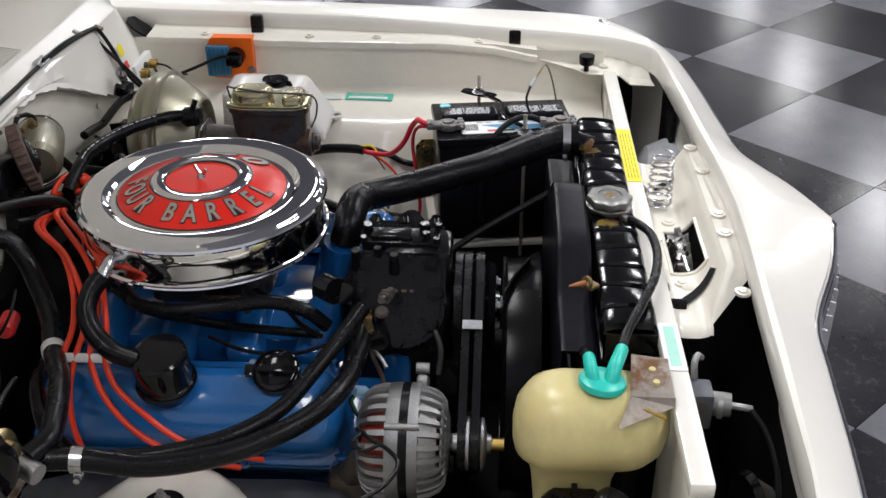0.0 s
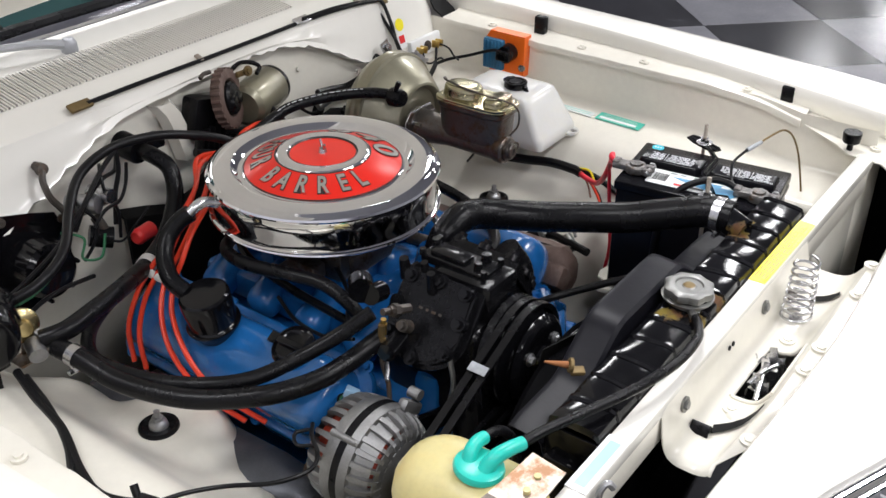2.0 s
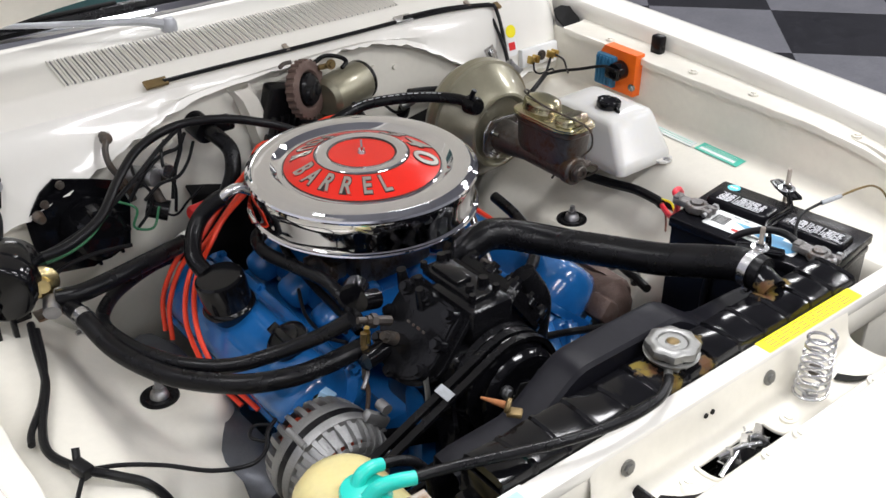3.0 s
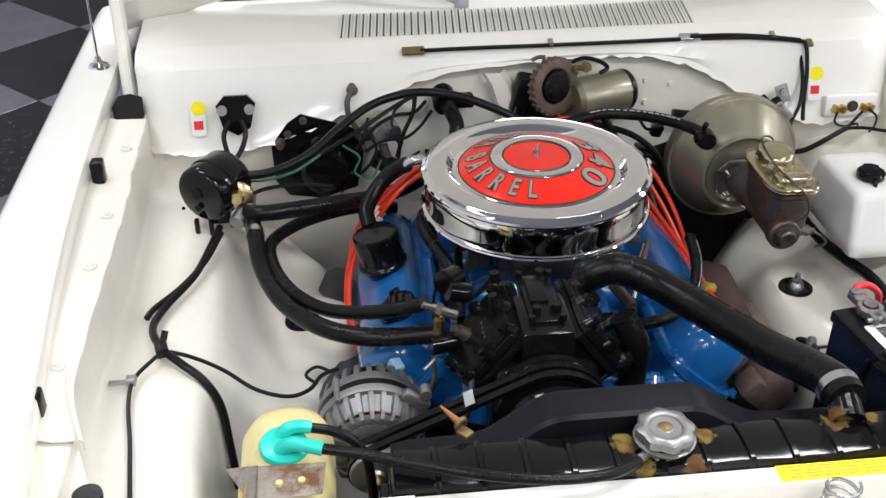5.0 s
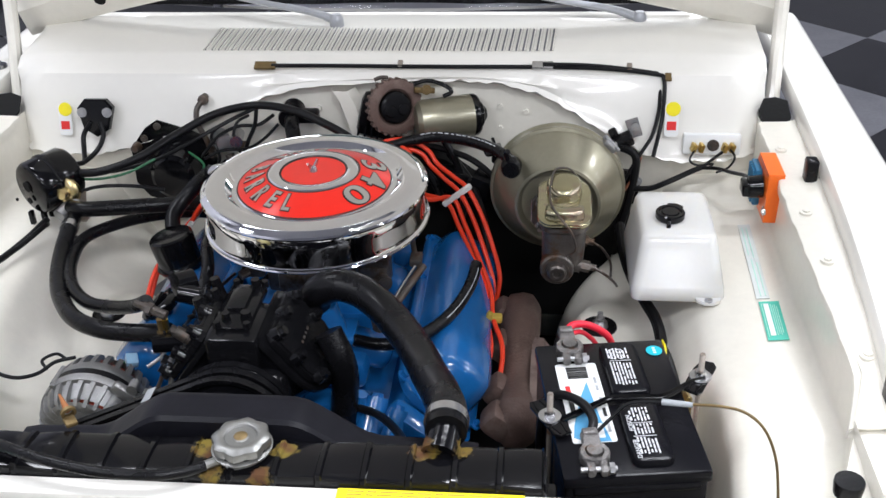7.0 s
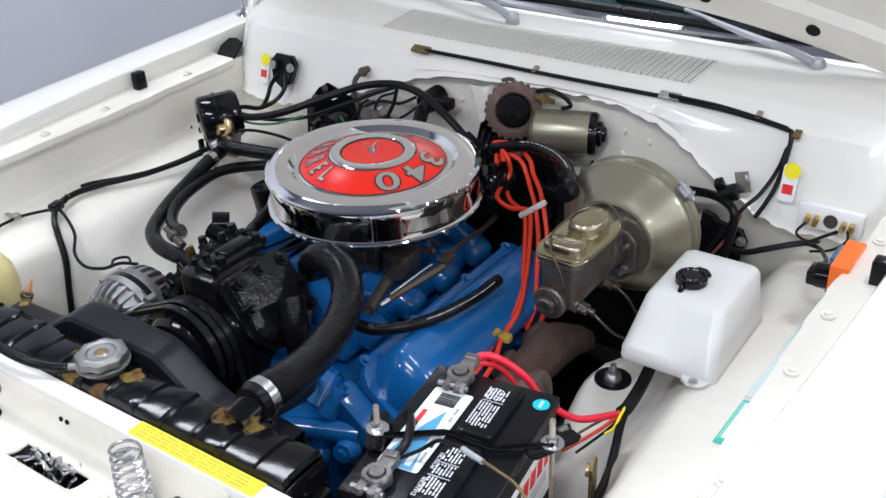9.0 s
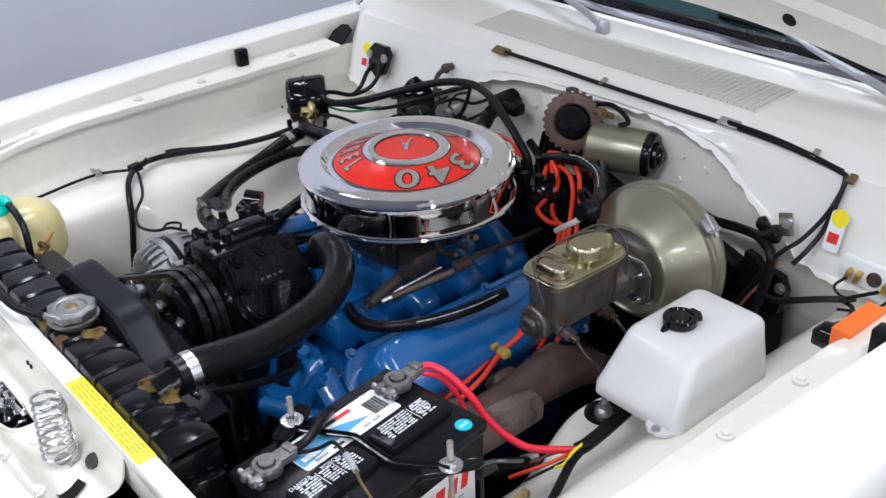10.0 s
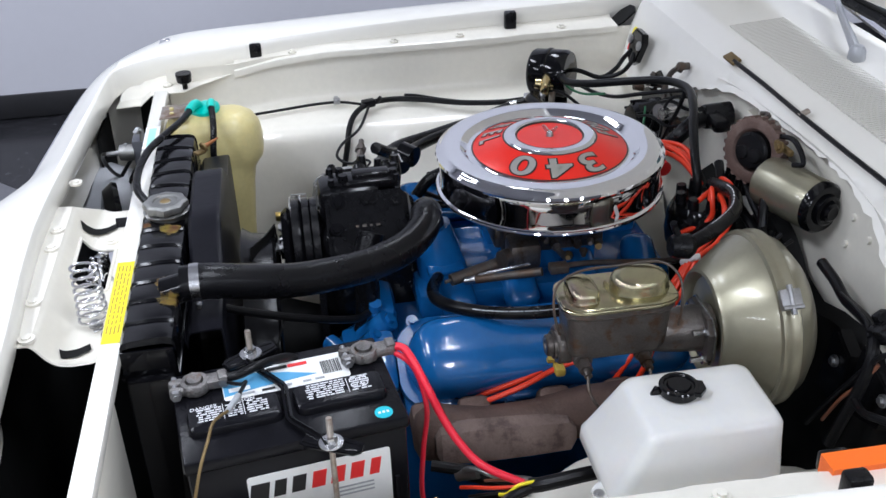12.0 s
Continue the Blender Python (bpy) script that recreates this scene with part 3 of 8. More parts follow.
for out, dz, r, nm in ((0.006, -0.012, 0.0048, "nose_trim"), (0.010, -0.030, 0.0045, "grille_trim")):
    bm = BM()
    tube(bm, [below(p, out, dz) for p in EDGE], r, 10, smooth=False)
    part(nm, bm, M_chrome, car, "chrome trim strip along the nose")
bm = BM()
rows = []
for k, p in enumerate(EDGE):
    rows.append([below(p, 0.003, -0.040), below(p, 0.007, -0.075), below(p, 0.010, -0.17), below(p, 0.0, -0.175), below(p, -0.008, -0.05)])
loft(bm, rows, closed=True, caps=True)
grille = part("grille", bm, M_argent, car, "bright metal grille with upright fins")
for k in range(76):
    x = -0.60 + 1.2 * k / 75
    a, b = min(zip(EDGE, EDGE[1:]), key=lambda e: abs((e[0].x + e[1].x) / 2 - x))
    p = a.lerp(b, 0.5)
    p = Vector((x, p.y, p.z))
    bm = BM()
    loft(bm, [[below(p, 0.004, -0.044) + Vector((d, 0, 0)), below(p, 0.016, -0.047) + Vector((d, 0, 0)), below(p, 0.018, -0.165) + Vector((d, 0, 0)), below(p, 0.009, -0.168) + Vector((d, 0, 0))] for d in (-0.0022, 0.0022)], closed=True, caps=True)
    part("grille_fin", bm, M_argent, grille)
bm = BM()
tube(bm, [(x, -0.36 + 0.24 * (x / 0.85) ** 4 + 0.03 * (x / 0.85) ** 2, 0.40) for x in [-0.85 + 0.1 * i for i in range(18)]], 0.055, 16)
part("bumper", bm, M_chrome, car, "chrome front bumper")

# panel that carries the hood latch: a trough between the tie bar and the nose
PAN = [(-0.0475, 0.876), (-0.050, 0.866), (-0.054, 0.838), (-0.060, 0.822), (-0.070, 0.8145), (-0.085, 0.813), (-0.100, 0.8135), (-0.114, 0.819), (-0.124, 0.831), (-0.131, 0.846), (-0.137, 0.860), (-0.142, 0.867), (-0.148, 0.870), (-0.190, 0.8715)]


def pan_height(y):
    for (a, za), (b, zb) in zip(PAN, PAN[1:]):
        if b <= y <= a:
            return za + (zb - za) * (y - a) / (b - a)
    return PAN[0][1]


HOLE = (-0.072, 0.056, -0.128, -0.079)
bm = BM()
xs = [-0.2215, -0.2205, -0.217, -0.208, -0.198, -0.184, -0.170, -0.156, -0.142, -0.128, -0.10, HOLE[0], -0.03, 0.01, HOLE[1], 0.09, 0.14, 0.19, 0.225, 0.245, 0.258, 0.268]
prof = smoothpath([(0, y, z) for y, z in PAN], 3)
rows = []
for x in xs:
    edge = max(0.0, (-0.208 - x) / 0.0135)
    far = max(0.0, min(1.0, (x - 0.235) / 0.033))
    cut = max(0.0, min(1.0, (-0.128 - x) / 0.080))
    row = []
    for p in prof:
        y, z = p.y, p.z
        if y < -0.112:
            y, z = y + (-0.112 - 0.06 * (-0.112 - y) - y) * cut, z + (0.819 - z) * cut
        row.append(Vector((x, y, z - 0.010 * edge * edge + (0.868 - z) * 0.35 * far)))
    rows.append(row)
vs = loft(bm, rows)
gone = [f for f in bm.faces if HOLE[0] < f.calc_center_median().x < HOLE[1] and HOLE[2] < f.calc_center_median().y < HOLE[3]]
bmesh.ops.delete(bm, geom=gone, context="FACES")
thicken(bm, 0.002)
part("latch_panel", bm, M_bay, car)
bm = BM()
for a, b in (((HOLE[0], HOLE[2]), (HOLE[1], HOLE[2])), ((HOLE[0], HOLE[3]), (HOLE[1], HOLE[3])), ((HOLE[0], HOLE[2]), (HOLE[0], HOLE[3])), ((HOLE[1], HOLE[2]), (HOLE[1], HOLE[3]))):
    tube(bm, [(a[0] + (b[0] - a[0]) * k / 4, a[1] + (b[1] - a[1]) * k / 4, pan_height(a[1] + (b[1] - a[1]) * k / 4) + 0.0005) for k in range(5)], 0.0032, 8)
part("opening_rim", bm, M_bay, car)
# black plate added below the opening to give its shade
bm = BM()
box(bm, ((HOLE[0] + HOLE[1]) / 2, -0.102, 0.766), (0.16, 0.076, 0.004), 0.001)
part("latch_shade_plate", bm, M_dark, car)
bm = BM()
lathe(bm, [(0.0, 0.0045), (0.010, 0.004), (0.015, 0.002), (0.018, -0.002)], (-0.100, -0.101, 0.8135), seg=20)
part("pressed_boss", bm, M_bay, car)
for x, y, z in ((-0.209, -0.149, 0.8735), (-0.045, -0.154, 0.8725), (0.013, -0.154, 0.8725), (0.255, -0.147, 0.8720), (0.165, -0.154, 0.8725), (0.088, -0.094, 0.8150), (-0.097, -0.090, 0.8148)):
    bm = BM()
    bolt(bm, (x, y, z), (0, 0, 1), 0.007, 0.004)
    part("panel_bolt", bm, M_bay, car)
for x in (0.095, -0.165):
    bm = BM()
    bolt(bm, (x, -0.0535, 0.850), (0, -1, 0.12), 0.0065, 0.005)
    part("tie_bolt", bm, M_zinc, car)
# dark discs paint the shade in two small holes
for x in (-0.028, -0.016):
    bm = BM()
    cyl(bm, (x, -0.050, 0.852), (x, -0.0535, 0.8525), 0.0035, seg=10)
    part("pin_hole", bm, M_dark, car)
# dark strips laid on for the slots' shade, running up the front slope
for xa, xb, ya, yb, w in ((-0.148, -0.104, -0.088, -0.132, 0.017), (0.205, 0.230, -0.085, -0.120, 0.016)):
    bm = BM()
    rows = []
    for k in range(9):
        y = ya + (yb - ya) * k / 8
        x = xa + (xb - xa) * k / 8
        rows.append([Vector((x - w / 2, y, pan_height(y) + 0.0032)), Vector((x + w / 2, y + 0.004, pan_height(y + 0.004) + 0.0032))])
    loft(bm, rows)
    part("panel_slot_shade", bm, M_dark, car)

# cowl: section points run from the seam up over the top to the windshield
SEAM = [(-0.735, 0.955, 0.826), (-0.66, 0.95, 0.823), (-0.56, 0.945, 0.825), (-0.47, 0.948, 0.845), (-0.36, 0.958, 0.882), (-0.25, 0.975, 0.922), (-0.15, 0.986, 0.948), (0.0, 0.992, 0.958), (0.14, 0.993, 0.962),
        (0.24, 0.990, 0.957), (0.333, 0.982, 0.930), (0.40, 0.965, 0.893), (0.47, 0.953, 0.860), (0.525, 0.945, 0.830), (0.58, 0.944, 0.822), (0.66, 0.948, 0.824), (0.735, 0.955, 0.828)]
seam = smoothpath(SEAM, 6)
bm = BM()
rows = []
for p in seam:
    e = max(0.0, (abs(p.x) - 0.66) / 0.075)
    dz = -0.03 * e * e
    dy = 0.035 * e * e
    wig = 0.0018 * math.sin(p.x * 170) + 0.0015 * math.sin(p.x * 83 + 1)
    mid = 1.0
    rows.append([Vector((p.x, p.y + 0.006 + dy, p.z - 0.004)), Vector((p.x, p.y - 0.004 + wig + dy, p.z + wig)), Vector((p.x, p.y + 0.004 + dy, p.z + 0.010)),
                 Vector((p.x, p.y + (0.990 - p.y) * 0.5 + dy, p.z + (0.945 - p.z) * 0.55 + 0.012)), Vector((p.x, 0.990 + dy, max(p.z + 0.008, 0.955) + dz)), Vector((p.x, 0.997 + dy, 0.972 + dz)), Vector((p.x, 1.010 + dy * 0.6, 0.980 + dz)),
                 Vector((p.x, 1.030, 0.986 + dz * 0.6)), Vector((p.x, 1.042, 0.994 + dz * 0.6)), Vector((p.x, 1.055, 0.998 + dz * 0.4)), Vector((p.x, 1.16, 1.008 + dz * 0.3)), Vector((p.x, 1.225, 1.014)), Vector((p.x, 1.262, 1.010)), Vector((p.x, 1.275, 0.985))])
loft(bm, rows)
part("cowl_panel", bm, M_white, car)
bm = BM()
rows = []
for p in seam:
    rows.append([Vector((p.x, p.y + 0.020, p.z + 0.012)), Vector((p.x, p.y + 0.018, p.z - 0.02)), Vector((p.x, 0.985, 0.76)), Vector((p.x, 1.00, 0.60)), Vector((p.x, 1.06, 0.40)), Vector((p.x, 1.12, 0.25))])
loft(bm, rows)
part("firewall", bm, M_bay, car)
for x, z in ((0.44, 0.850), (0.285, 0.895), (0.235, 0.905), (0.235, 0.862), (-0.20, 0.880), (-0.12, 0.900)):
    p = min(seam, key=lambda q: abs(q.x - x))
    y = p.y + 0.018 + (0.985 - p.y - 0.018) * max(0.0, (p.z - 0.02 - z) / (p.z - 0.78))
    bm = BM()
    cyl(bm, (x, y + 0.004, z), (x, y - 0.0045, z + 0.001), 0.0060, 0.0050, 12)
    part("firewall_bolt", bm, M_bay, car)
# black sheet added to paint the deep shade low on the firewall
bm = BM()
rows = []
for i in range(13):
    x = -0.20 + 0.66 * i / 12
    top = 0.775 + 0.020 * math.sin(x * 23) + 0.05 * math.exp(-((x - 0.10) / 0.10) ** 2)
    rows.append([Vector((x, 0.978, top)), Vector((x, 0.958, top - 0.012)), Vector((x, 0.955, 0.66)), Vector((x, 0.965, 0.45))])
loft(bm, rows)
thicken(bm, 0.006)
part("firewall_shade_sheet", bm, M_dark, car, "black sheet that paints the shade low on the firewall")
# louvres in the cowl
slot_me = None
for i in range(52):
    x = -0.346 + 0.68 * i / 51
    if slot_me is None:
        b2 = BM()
        # dark strip on the panel paints the shade between the lips
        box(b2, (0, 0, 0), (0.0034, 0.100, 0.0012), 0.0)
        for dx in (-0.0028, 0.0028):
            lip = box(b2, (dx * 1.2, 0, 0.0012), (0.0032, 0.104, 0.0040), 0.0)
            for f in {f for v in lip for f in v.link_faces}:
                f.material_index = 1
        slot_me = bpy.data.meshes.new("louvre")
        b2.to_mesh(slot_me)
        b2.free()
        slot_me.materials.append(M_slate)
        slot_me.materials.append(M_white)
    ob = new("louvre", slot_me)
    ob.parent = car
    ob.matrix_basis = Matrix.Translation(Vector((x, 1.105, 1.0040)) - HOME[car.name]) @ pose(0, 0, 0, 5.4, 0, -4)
# hinge pockets, each a dark plate laid in for the opening's shade
for sx in (1, -1):
    bm = BM()
    plate(bm, [(-0.024, -0.024), (0.020, -0.028), (0.028, -0.01), (0.024, 0.026), (0.002, 0.034), (-0.020, 0.030), (-0.030, 0.006)], (sx * 0.748, 0.978, 0.905), (1, 0, 0), (0, 0.8, 0.6), 0.004)
    part("hinge_pocket", bm, M_dark, car, "dark plate for the shade in the hood hinge opening")
    bm = BM()
    tube(bm, [(sx * 0.752, 1.03, 0.86), (sx * 0.757, 1.06, 0.93), (sx * 0.763, 1.10, 1.02), (sx * 0.766, 1.13, 1.12), (sx * 0.766, 1.15, 1.22)], 0.0135, 10)
    part("hood_hinge", bm, M_bay, car)
# windshield, its trim and the wipers
bm = BM()
loft(bm, [[Vector((x, 1.295 + 0.10 * (x / 0.7) ** 2 * 1.0, 1.005 + 0.0 * x)), Vector((x * 0.93, 1.78 + 0.06 * (x / 0.7) ** 2, 1.36))] for x in [-0.70 + 0.1 * i for i in range(15)]])
thicken(bm, 0.005)
part("windshield", bm, M_glass, car, "dark tinted windshield")
bm = BM()
tube(bm, [(x, 1.275 + 0.10 * (x / 0.7) ** 2, 1.016) for x in [-0.72 + 0.12 * i for i in range(13)]], 0.010, 8, 3)
part("windshield_trim", bm, M_chrome, car, "bright windshield trim")
for x0, y0, z0 in ((-0.106, 1.172, 1.020), (0.508, 1.205, 1.014)):
    bm = BM()
    tube(bm, [(x0, y0, z0), (x0 - 0.05, y0 + 0.012, z0 + 0.014), (x0 - 0.16, y0 + 0.05, z0 + 0.022), (x0 - 0.30, y0 + 0.11, z0 + 0.03)], lambda s: 0.0095 - 0.005 * s, 10)
    lathe(bm, [(0.0, 0.016), (0.009, 0.014), (0.014, 0.006), (0.015, -0.008), (0.013, -0.016)], (x0, y0, z0), seg=20)
    part("wiper_arm", bm, M_grey, car, "grey wiper arm")
    bm = BM()
    tube(bm, [(x0 - 0.05, y0 + 0.12, z0 + 0.022), (x0 - 0.25, y0 + 0.115, z0 + 0.024), (x0 - 0.46, y0 + 0.13, z0 + 0.026)], 0.005, 8)
    part("wiper_blade", bm, M_dark, car)
bm = BM()
tube(bm, [(x, 1.29, 1.03 + 0.0 * x) for x in (-0.55, 0.0, 0.62)], 0.012, 8)
part("cowl_seal", bm, M_rubber, car)
# open hood, seen from beneath
HA = radians(62)


def hood_point(x, d, up):
    return Vector((x, 1.20 - d * math.cos(HA) - up * math.sin(HA), 1.10 - 0.20 * x * x + d * math.sin(HA) - up * math.cos(HA)))


bm = BM()
rows = []
for i in range(17):
    x = -0.775 + 1.55 * i / 16
    rows.append([hood_point(x, d, up) for d, up in ((0.0, -0.022), (0.0, 0.0), (0.008, 0.004), (0.03, 0.006), (0.075, 0.006), (0.09, -0.010), (0.12, -0.014), (0.6, -0.014), (1.10, -0.014), (1.15, 0.004), (1.30, 0.004), (1.34, -0.022))])
loft(bm, rows)
part("hood", bm, M_bay, car)
bm = BM()
loft(bm, [[hood_point(-0.775 + 1.55 * i / 16, d, -0.024) for d in (0.0, 0.4, 0.9, 1.34)] for i in range(17)])
part("hood_skin", bm, M_white, car)
# dark discs stand for the shaded holes of the hood
for x in (-0.60, -0.42, 0.30, 0.50):
    bm = BM()
    p, q = hood_point(x, 0.045, 0.0062), hood_point(x, 0.045, 0.0075)
    cyl(bm, p, q, 0.013, seg=20)
    part("hood_hole", bm, M_dark, car)
# rubber stops of the hood
for sx in (1, -1):
    for x, y, z in ((0.757, 0.72, 0.912), (0.736, 0.157, 0.895)):
        bm = BM()
        box(bm, (sx * x, y, z), (0.020, 0.026, 0.048), 0.004)
        part("hood_stop", bm, M_rubber, car, "black rubber hood stop")
    bm = BM()
    lathe(bm, [(0.0, 0.0), (0.016, 0.0), (0.0165, -0.004), (0.015, -0.018), (0.013, -0.020), (0.0055, -0.021), (0.0055, -0.036), (0.010, -0.036), (0.0, -0.040)], (sx * 0.650, 0.008, 0.895), seg=20)
    part("hood_bumper", bm, M_rubber, car, "black rubber screw-in hood bumper")
    bm = BM()
    box(bm, (sx * 0.793, -0.038, 0.9145), (0.034, 0.018, 0.006), 0.002)
    box(bm, (sx * 0.793, -0.028, 0.9195), (0.014, 0.010, 0.010), 0.002)
    part("hood_locator", bm, M_chrome, car, "small bright metal clip on the fender")
# antenna on the passenger fender
bm = BM()
lathe(bm, [(0.0, 0.02), (0.005, 0.02), (0.008, 0.010), (0.018, 0.005), (0.020, 0.0), (0.0, -0.002)], (-0.815, 1.10, 0.946), seg=20)
cyl(bm, (-0.815, 1.10, 0.95), (-0.815, 1.13, 1.75), 0.0022, 0.0014, 8)
part("antenna", bm, M_chrome, car, "thin chrome antenna on the fender")


# ---- engine bay ----
EX = -0.055  # the engine's middle


def hose_clamp(bm, p, d, r, w=0.013):
    a, b, d = frame_of(d)
    p = Vector(p)
    lathe(bm, [(r + 0.0005, -w / 2), (r + 0.002, -w / 2), (r + 0.002, w / 2), (r + 0.0005, w / 2)], p, d, 24)
    box(bm, p + b * (r + 0.006), (0.016, 0.010, 0.010), 0.002, Matrix((a, b, d)).transposed())
    cyl(bm, p + b * (r + 0.008) - a * 0.012, p + b * (r + 0.008) + a * 0.014, 0.004, seg=8)


# engine block with intake, heads and valve covers
engine = thing("engine", "blue painted V8 engine block and heads", "engine", (EX, 0.58, 0.30))
bm = BM()
box(bm, (EX, 0.59, 0.50), (0.36, 0.50, 0.36), 0.02)
part("block", bm, M_blue, engine)
bm = BM()
box(bm, (EX, 0.33, 0.56), (0.26, 0.05, 0.34), 0.02)
part("timing_cover", bm, M_blue, engine)
bm = BM()
box(bm, (EX, 0.60, 0.715), (0.22, 0.42, 0.05), 0.012)
for i in range(4):
    for sx in (-1, 1):
        b2 = BM()
        box(b2, (EX + sx * 0.085, 0.45 + 0.105 * i, 0.735), (0.12, 0.058, 0.050), 0.020, rot(0, sx * 22, (6, 2, -2, -6)[i] * sx), seg=3)
        part("intake_runner", b2, M_blue, engine)
part("intake_manifold", bm, M_blue, engine)
bm = BM()
box(bm, (EX, 0.62, 0.755), (0.13, 0.15, 0.05), 0.01)
part("carb_pad", bm, M_blue, engine)
bm = BM()
tube(bm, [(EX + 0.040, 0.44, 0.74), (EX + 0.036, 0.43, 0.79), (EX + 0.034, 0.424, 0.825)], lambda s: 0.042 - 0.010 * s, 16)
box(bm, (EX + 0.045, 0.44, 0.765), (0.09, 0.06, 0.012), 0.004)
part("thermostat_housing", bm, M_blue, engine)


def cover_section(side, y, flange, wide, high, tilt=40):
    """Ring of a valve cover's section at y: the flange's and the dome's share of their full width, and the dome's height."""
    t = radians(tilt)
    u = Vector((side * math.cos(t), 0, -math.sin(t)))
    n = Vector((side * math.sin(t), 0, math.cos(t)))
    o = Vector((EX + side * 0.222, y, 0.690))
    rim = [(-0.073, -0.010), (-0.073, 0.001), (-0.070, 0.004)]
    dome = [(-0.060, 0.004, 0.0), (-0.059, 0.20, 0.2), (-0.057, 0.55, 0.55), (-0.050, 0.82, 0.82), (-0.036, 0.96, 0.96), (0.0, 1.0, 1.0), (0.036, 0.95, 0.95), (0.050, 0.80, 0.80), (0.057, 0.50, 0.50), (0.060, 0.18, 0.18), (0.061, 0.004, 0.0)]
    ring = [(a * flange, b) for a, b in rim]
    ring += [(a * wide, 0.004 + high * h) for a, _, h in dome]
    ring += [(-a * flange, b) for a, b in rim[::-1]]
    return [o + u * a + n * b for a, b in ring]


def half_round(d, r):
    return math.sqrt(max(0.0, 1 - (1 - min(1.0, max(0.0, d / r))) ** 2))


for side, y0, y1 in ((-1, 0.370, 0.835), (1, 0.340, 0.805)):
    bm = BM()
    L = y1 - y0
    rows = []
    for d in (0.0, 0.001, 0.003, 0.006, 0.010, 0.0125, 0.0135, 0.015, 0.018, 0.023, 0.030, 0.040, 0.052, 0.07, 0.10, 0.13, 0.16, 0.20, 0.28, L - 0.07, L - 0.045, L - 0.030, L - 0.020, L - 0.014, L - 0.012, L - 0.008, L - 0.003, L):
        e = min(d, L - d)
        fl = 0.35 + 0.65 * half_round(e, 0.055) if d < L / 2 else 0.75 + 0.25 * half_round(e, 0.02)
        wd = max(0.02, half_round(e - 0.012, 0.055)) if d < L / 2 else max(0.02, half_round(e - 0.010, 0.03))
        hi = 0.072 * half_round(e - 0.012, 0.034)
        hi *= 1.0 if d < 0.10 else (1.0 - 0.14 * min(1.0, (d - 0.10) / 0.07))
        rows.append(cover_section(side, y0 + d, fl, wd, hi))
    loft(bm, rows, closed=True, caps=True)
    cover = part("valve_cover", bm, M_blue, engine, smooth=50)
    t = radians(40)
    u, n = Vector((side * math.cos(t), 0, -math.sin(t))), Vector((side * math.sin(t), 0, math.cos(t)))
    for k in (0.03, 0.16, 0.31, 0.44):
        for a in (-0.069, 0.070):
            bm = BM()
            bolt(bm, Vector((EX + side * 0.222, y0 + k, 0.690)) + u * a + n * 0.002, n, 0.006, 0.008)
            part("cover_bolt", bm, M_blue, cover)
    bm = BM()
    box(bm, Vector((EX + side * 0.195, (y0 + y1) / 2, 0.640)), (0.13, y1 - y0 - 0.01, 0.09), 0.01, rot(0, side * 40, 0))
    part("cylinder_head", bm, M_blue, engine)
    # bracket lugs on the cover
    if side < 0:
        for k, uu in ((0.02, 0.062), (0.20, 0.066), (0.045, -0.072)):
            bm = BM()
            box(bm, Vector((EX + side * 0.222, y0 + k, 0.690)) + u * uu + n * 0.022, (0.020, 0.004, 0.026), 0.001, rot(8, 20, 30))
            box(bm, Vector((EX + side * 0.222, y0 + k, 0.690)) + u * uu + n * 0.036, (0.018, 0.014, 0.004), 0.001, rot(8, 20, 30))
            part("wire_bracket", bm, M_blue, cover)
    if side > 0:
        bm = BM()
        box(bm, (EX + 0.175, y0 - 0.022, 0.66), (0.10, 0.05, 0.09), 0.014, rot(0, 40, 0))
        box(bm, (EX + 0.12, y0 - 0.05, 0.64), (0.10, 0.06, 0.07), 0.014)
        cyl(bm, (EX + 0.10, y0 - 0.02, 0.70), (EX + 0.115, y0 - 0.02, 0.74), 0.014, 0.010, 10)
        part("front_bracket", bm, M_blue, engine)
        bm = BM()
        lathe(bm, [(0.0, 0.0), (0.010, 0.001), (0.014, 0.005), (0.015, 0.02), (0.019, 0.12), (0.0, 0.125)], (0.048, 0.240, 0.672), (0.84, 0.52, -0.14), 18)
        part("pump_outlet", bm, M_blue, engine)
        bm = BM()
        lathe(bm, [(0.0, -0.03), (0.050, -0.03), (0.062, -0.02), (0.070, 0.0), (0.074, 0.03), (0.05, 0.05), (0.0, 0.05)], (0.02, 0.30, 0.60), (0, 1, 0), 32)
        part("water_pump", bm, M_blue, engine)
        for p, q, r in (((0.11, 0.30, 0.70), (0.125, 0.33, 0.74), 0.010), ((0.075, 0.32, 0.70), (0.085, 0.36, 0.745), 0.014), ((0.145, 0.275, 0.64), (0.15, 0.25, 0.645), 0.012), ((0.10, 0.26, 0.62), (0.10, 0.235, 0.62), 0.011)):
            bm = BM()
            p, q = Vector(p), Vector(p).lerp(Vector(q), 0.45)
            cyl(bm, p - (q - p), q, r * 1.7, r * 1.3, 14)
            cyl(bm, q, q + (q - p).normalized() * 0.006, r * 0.7, seg=6)
            part("casting_boss", bm, M_blue, engine)

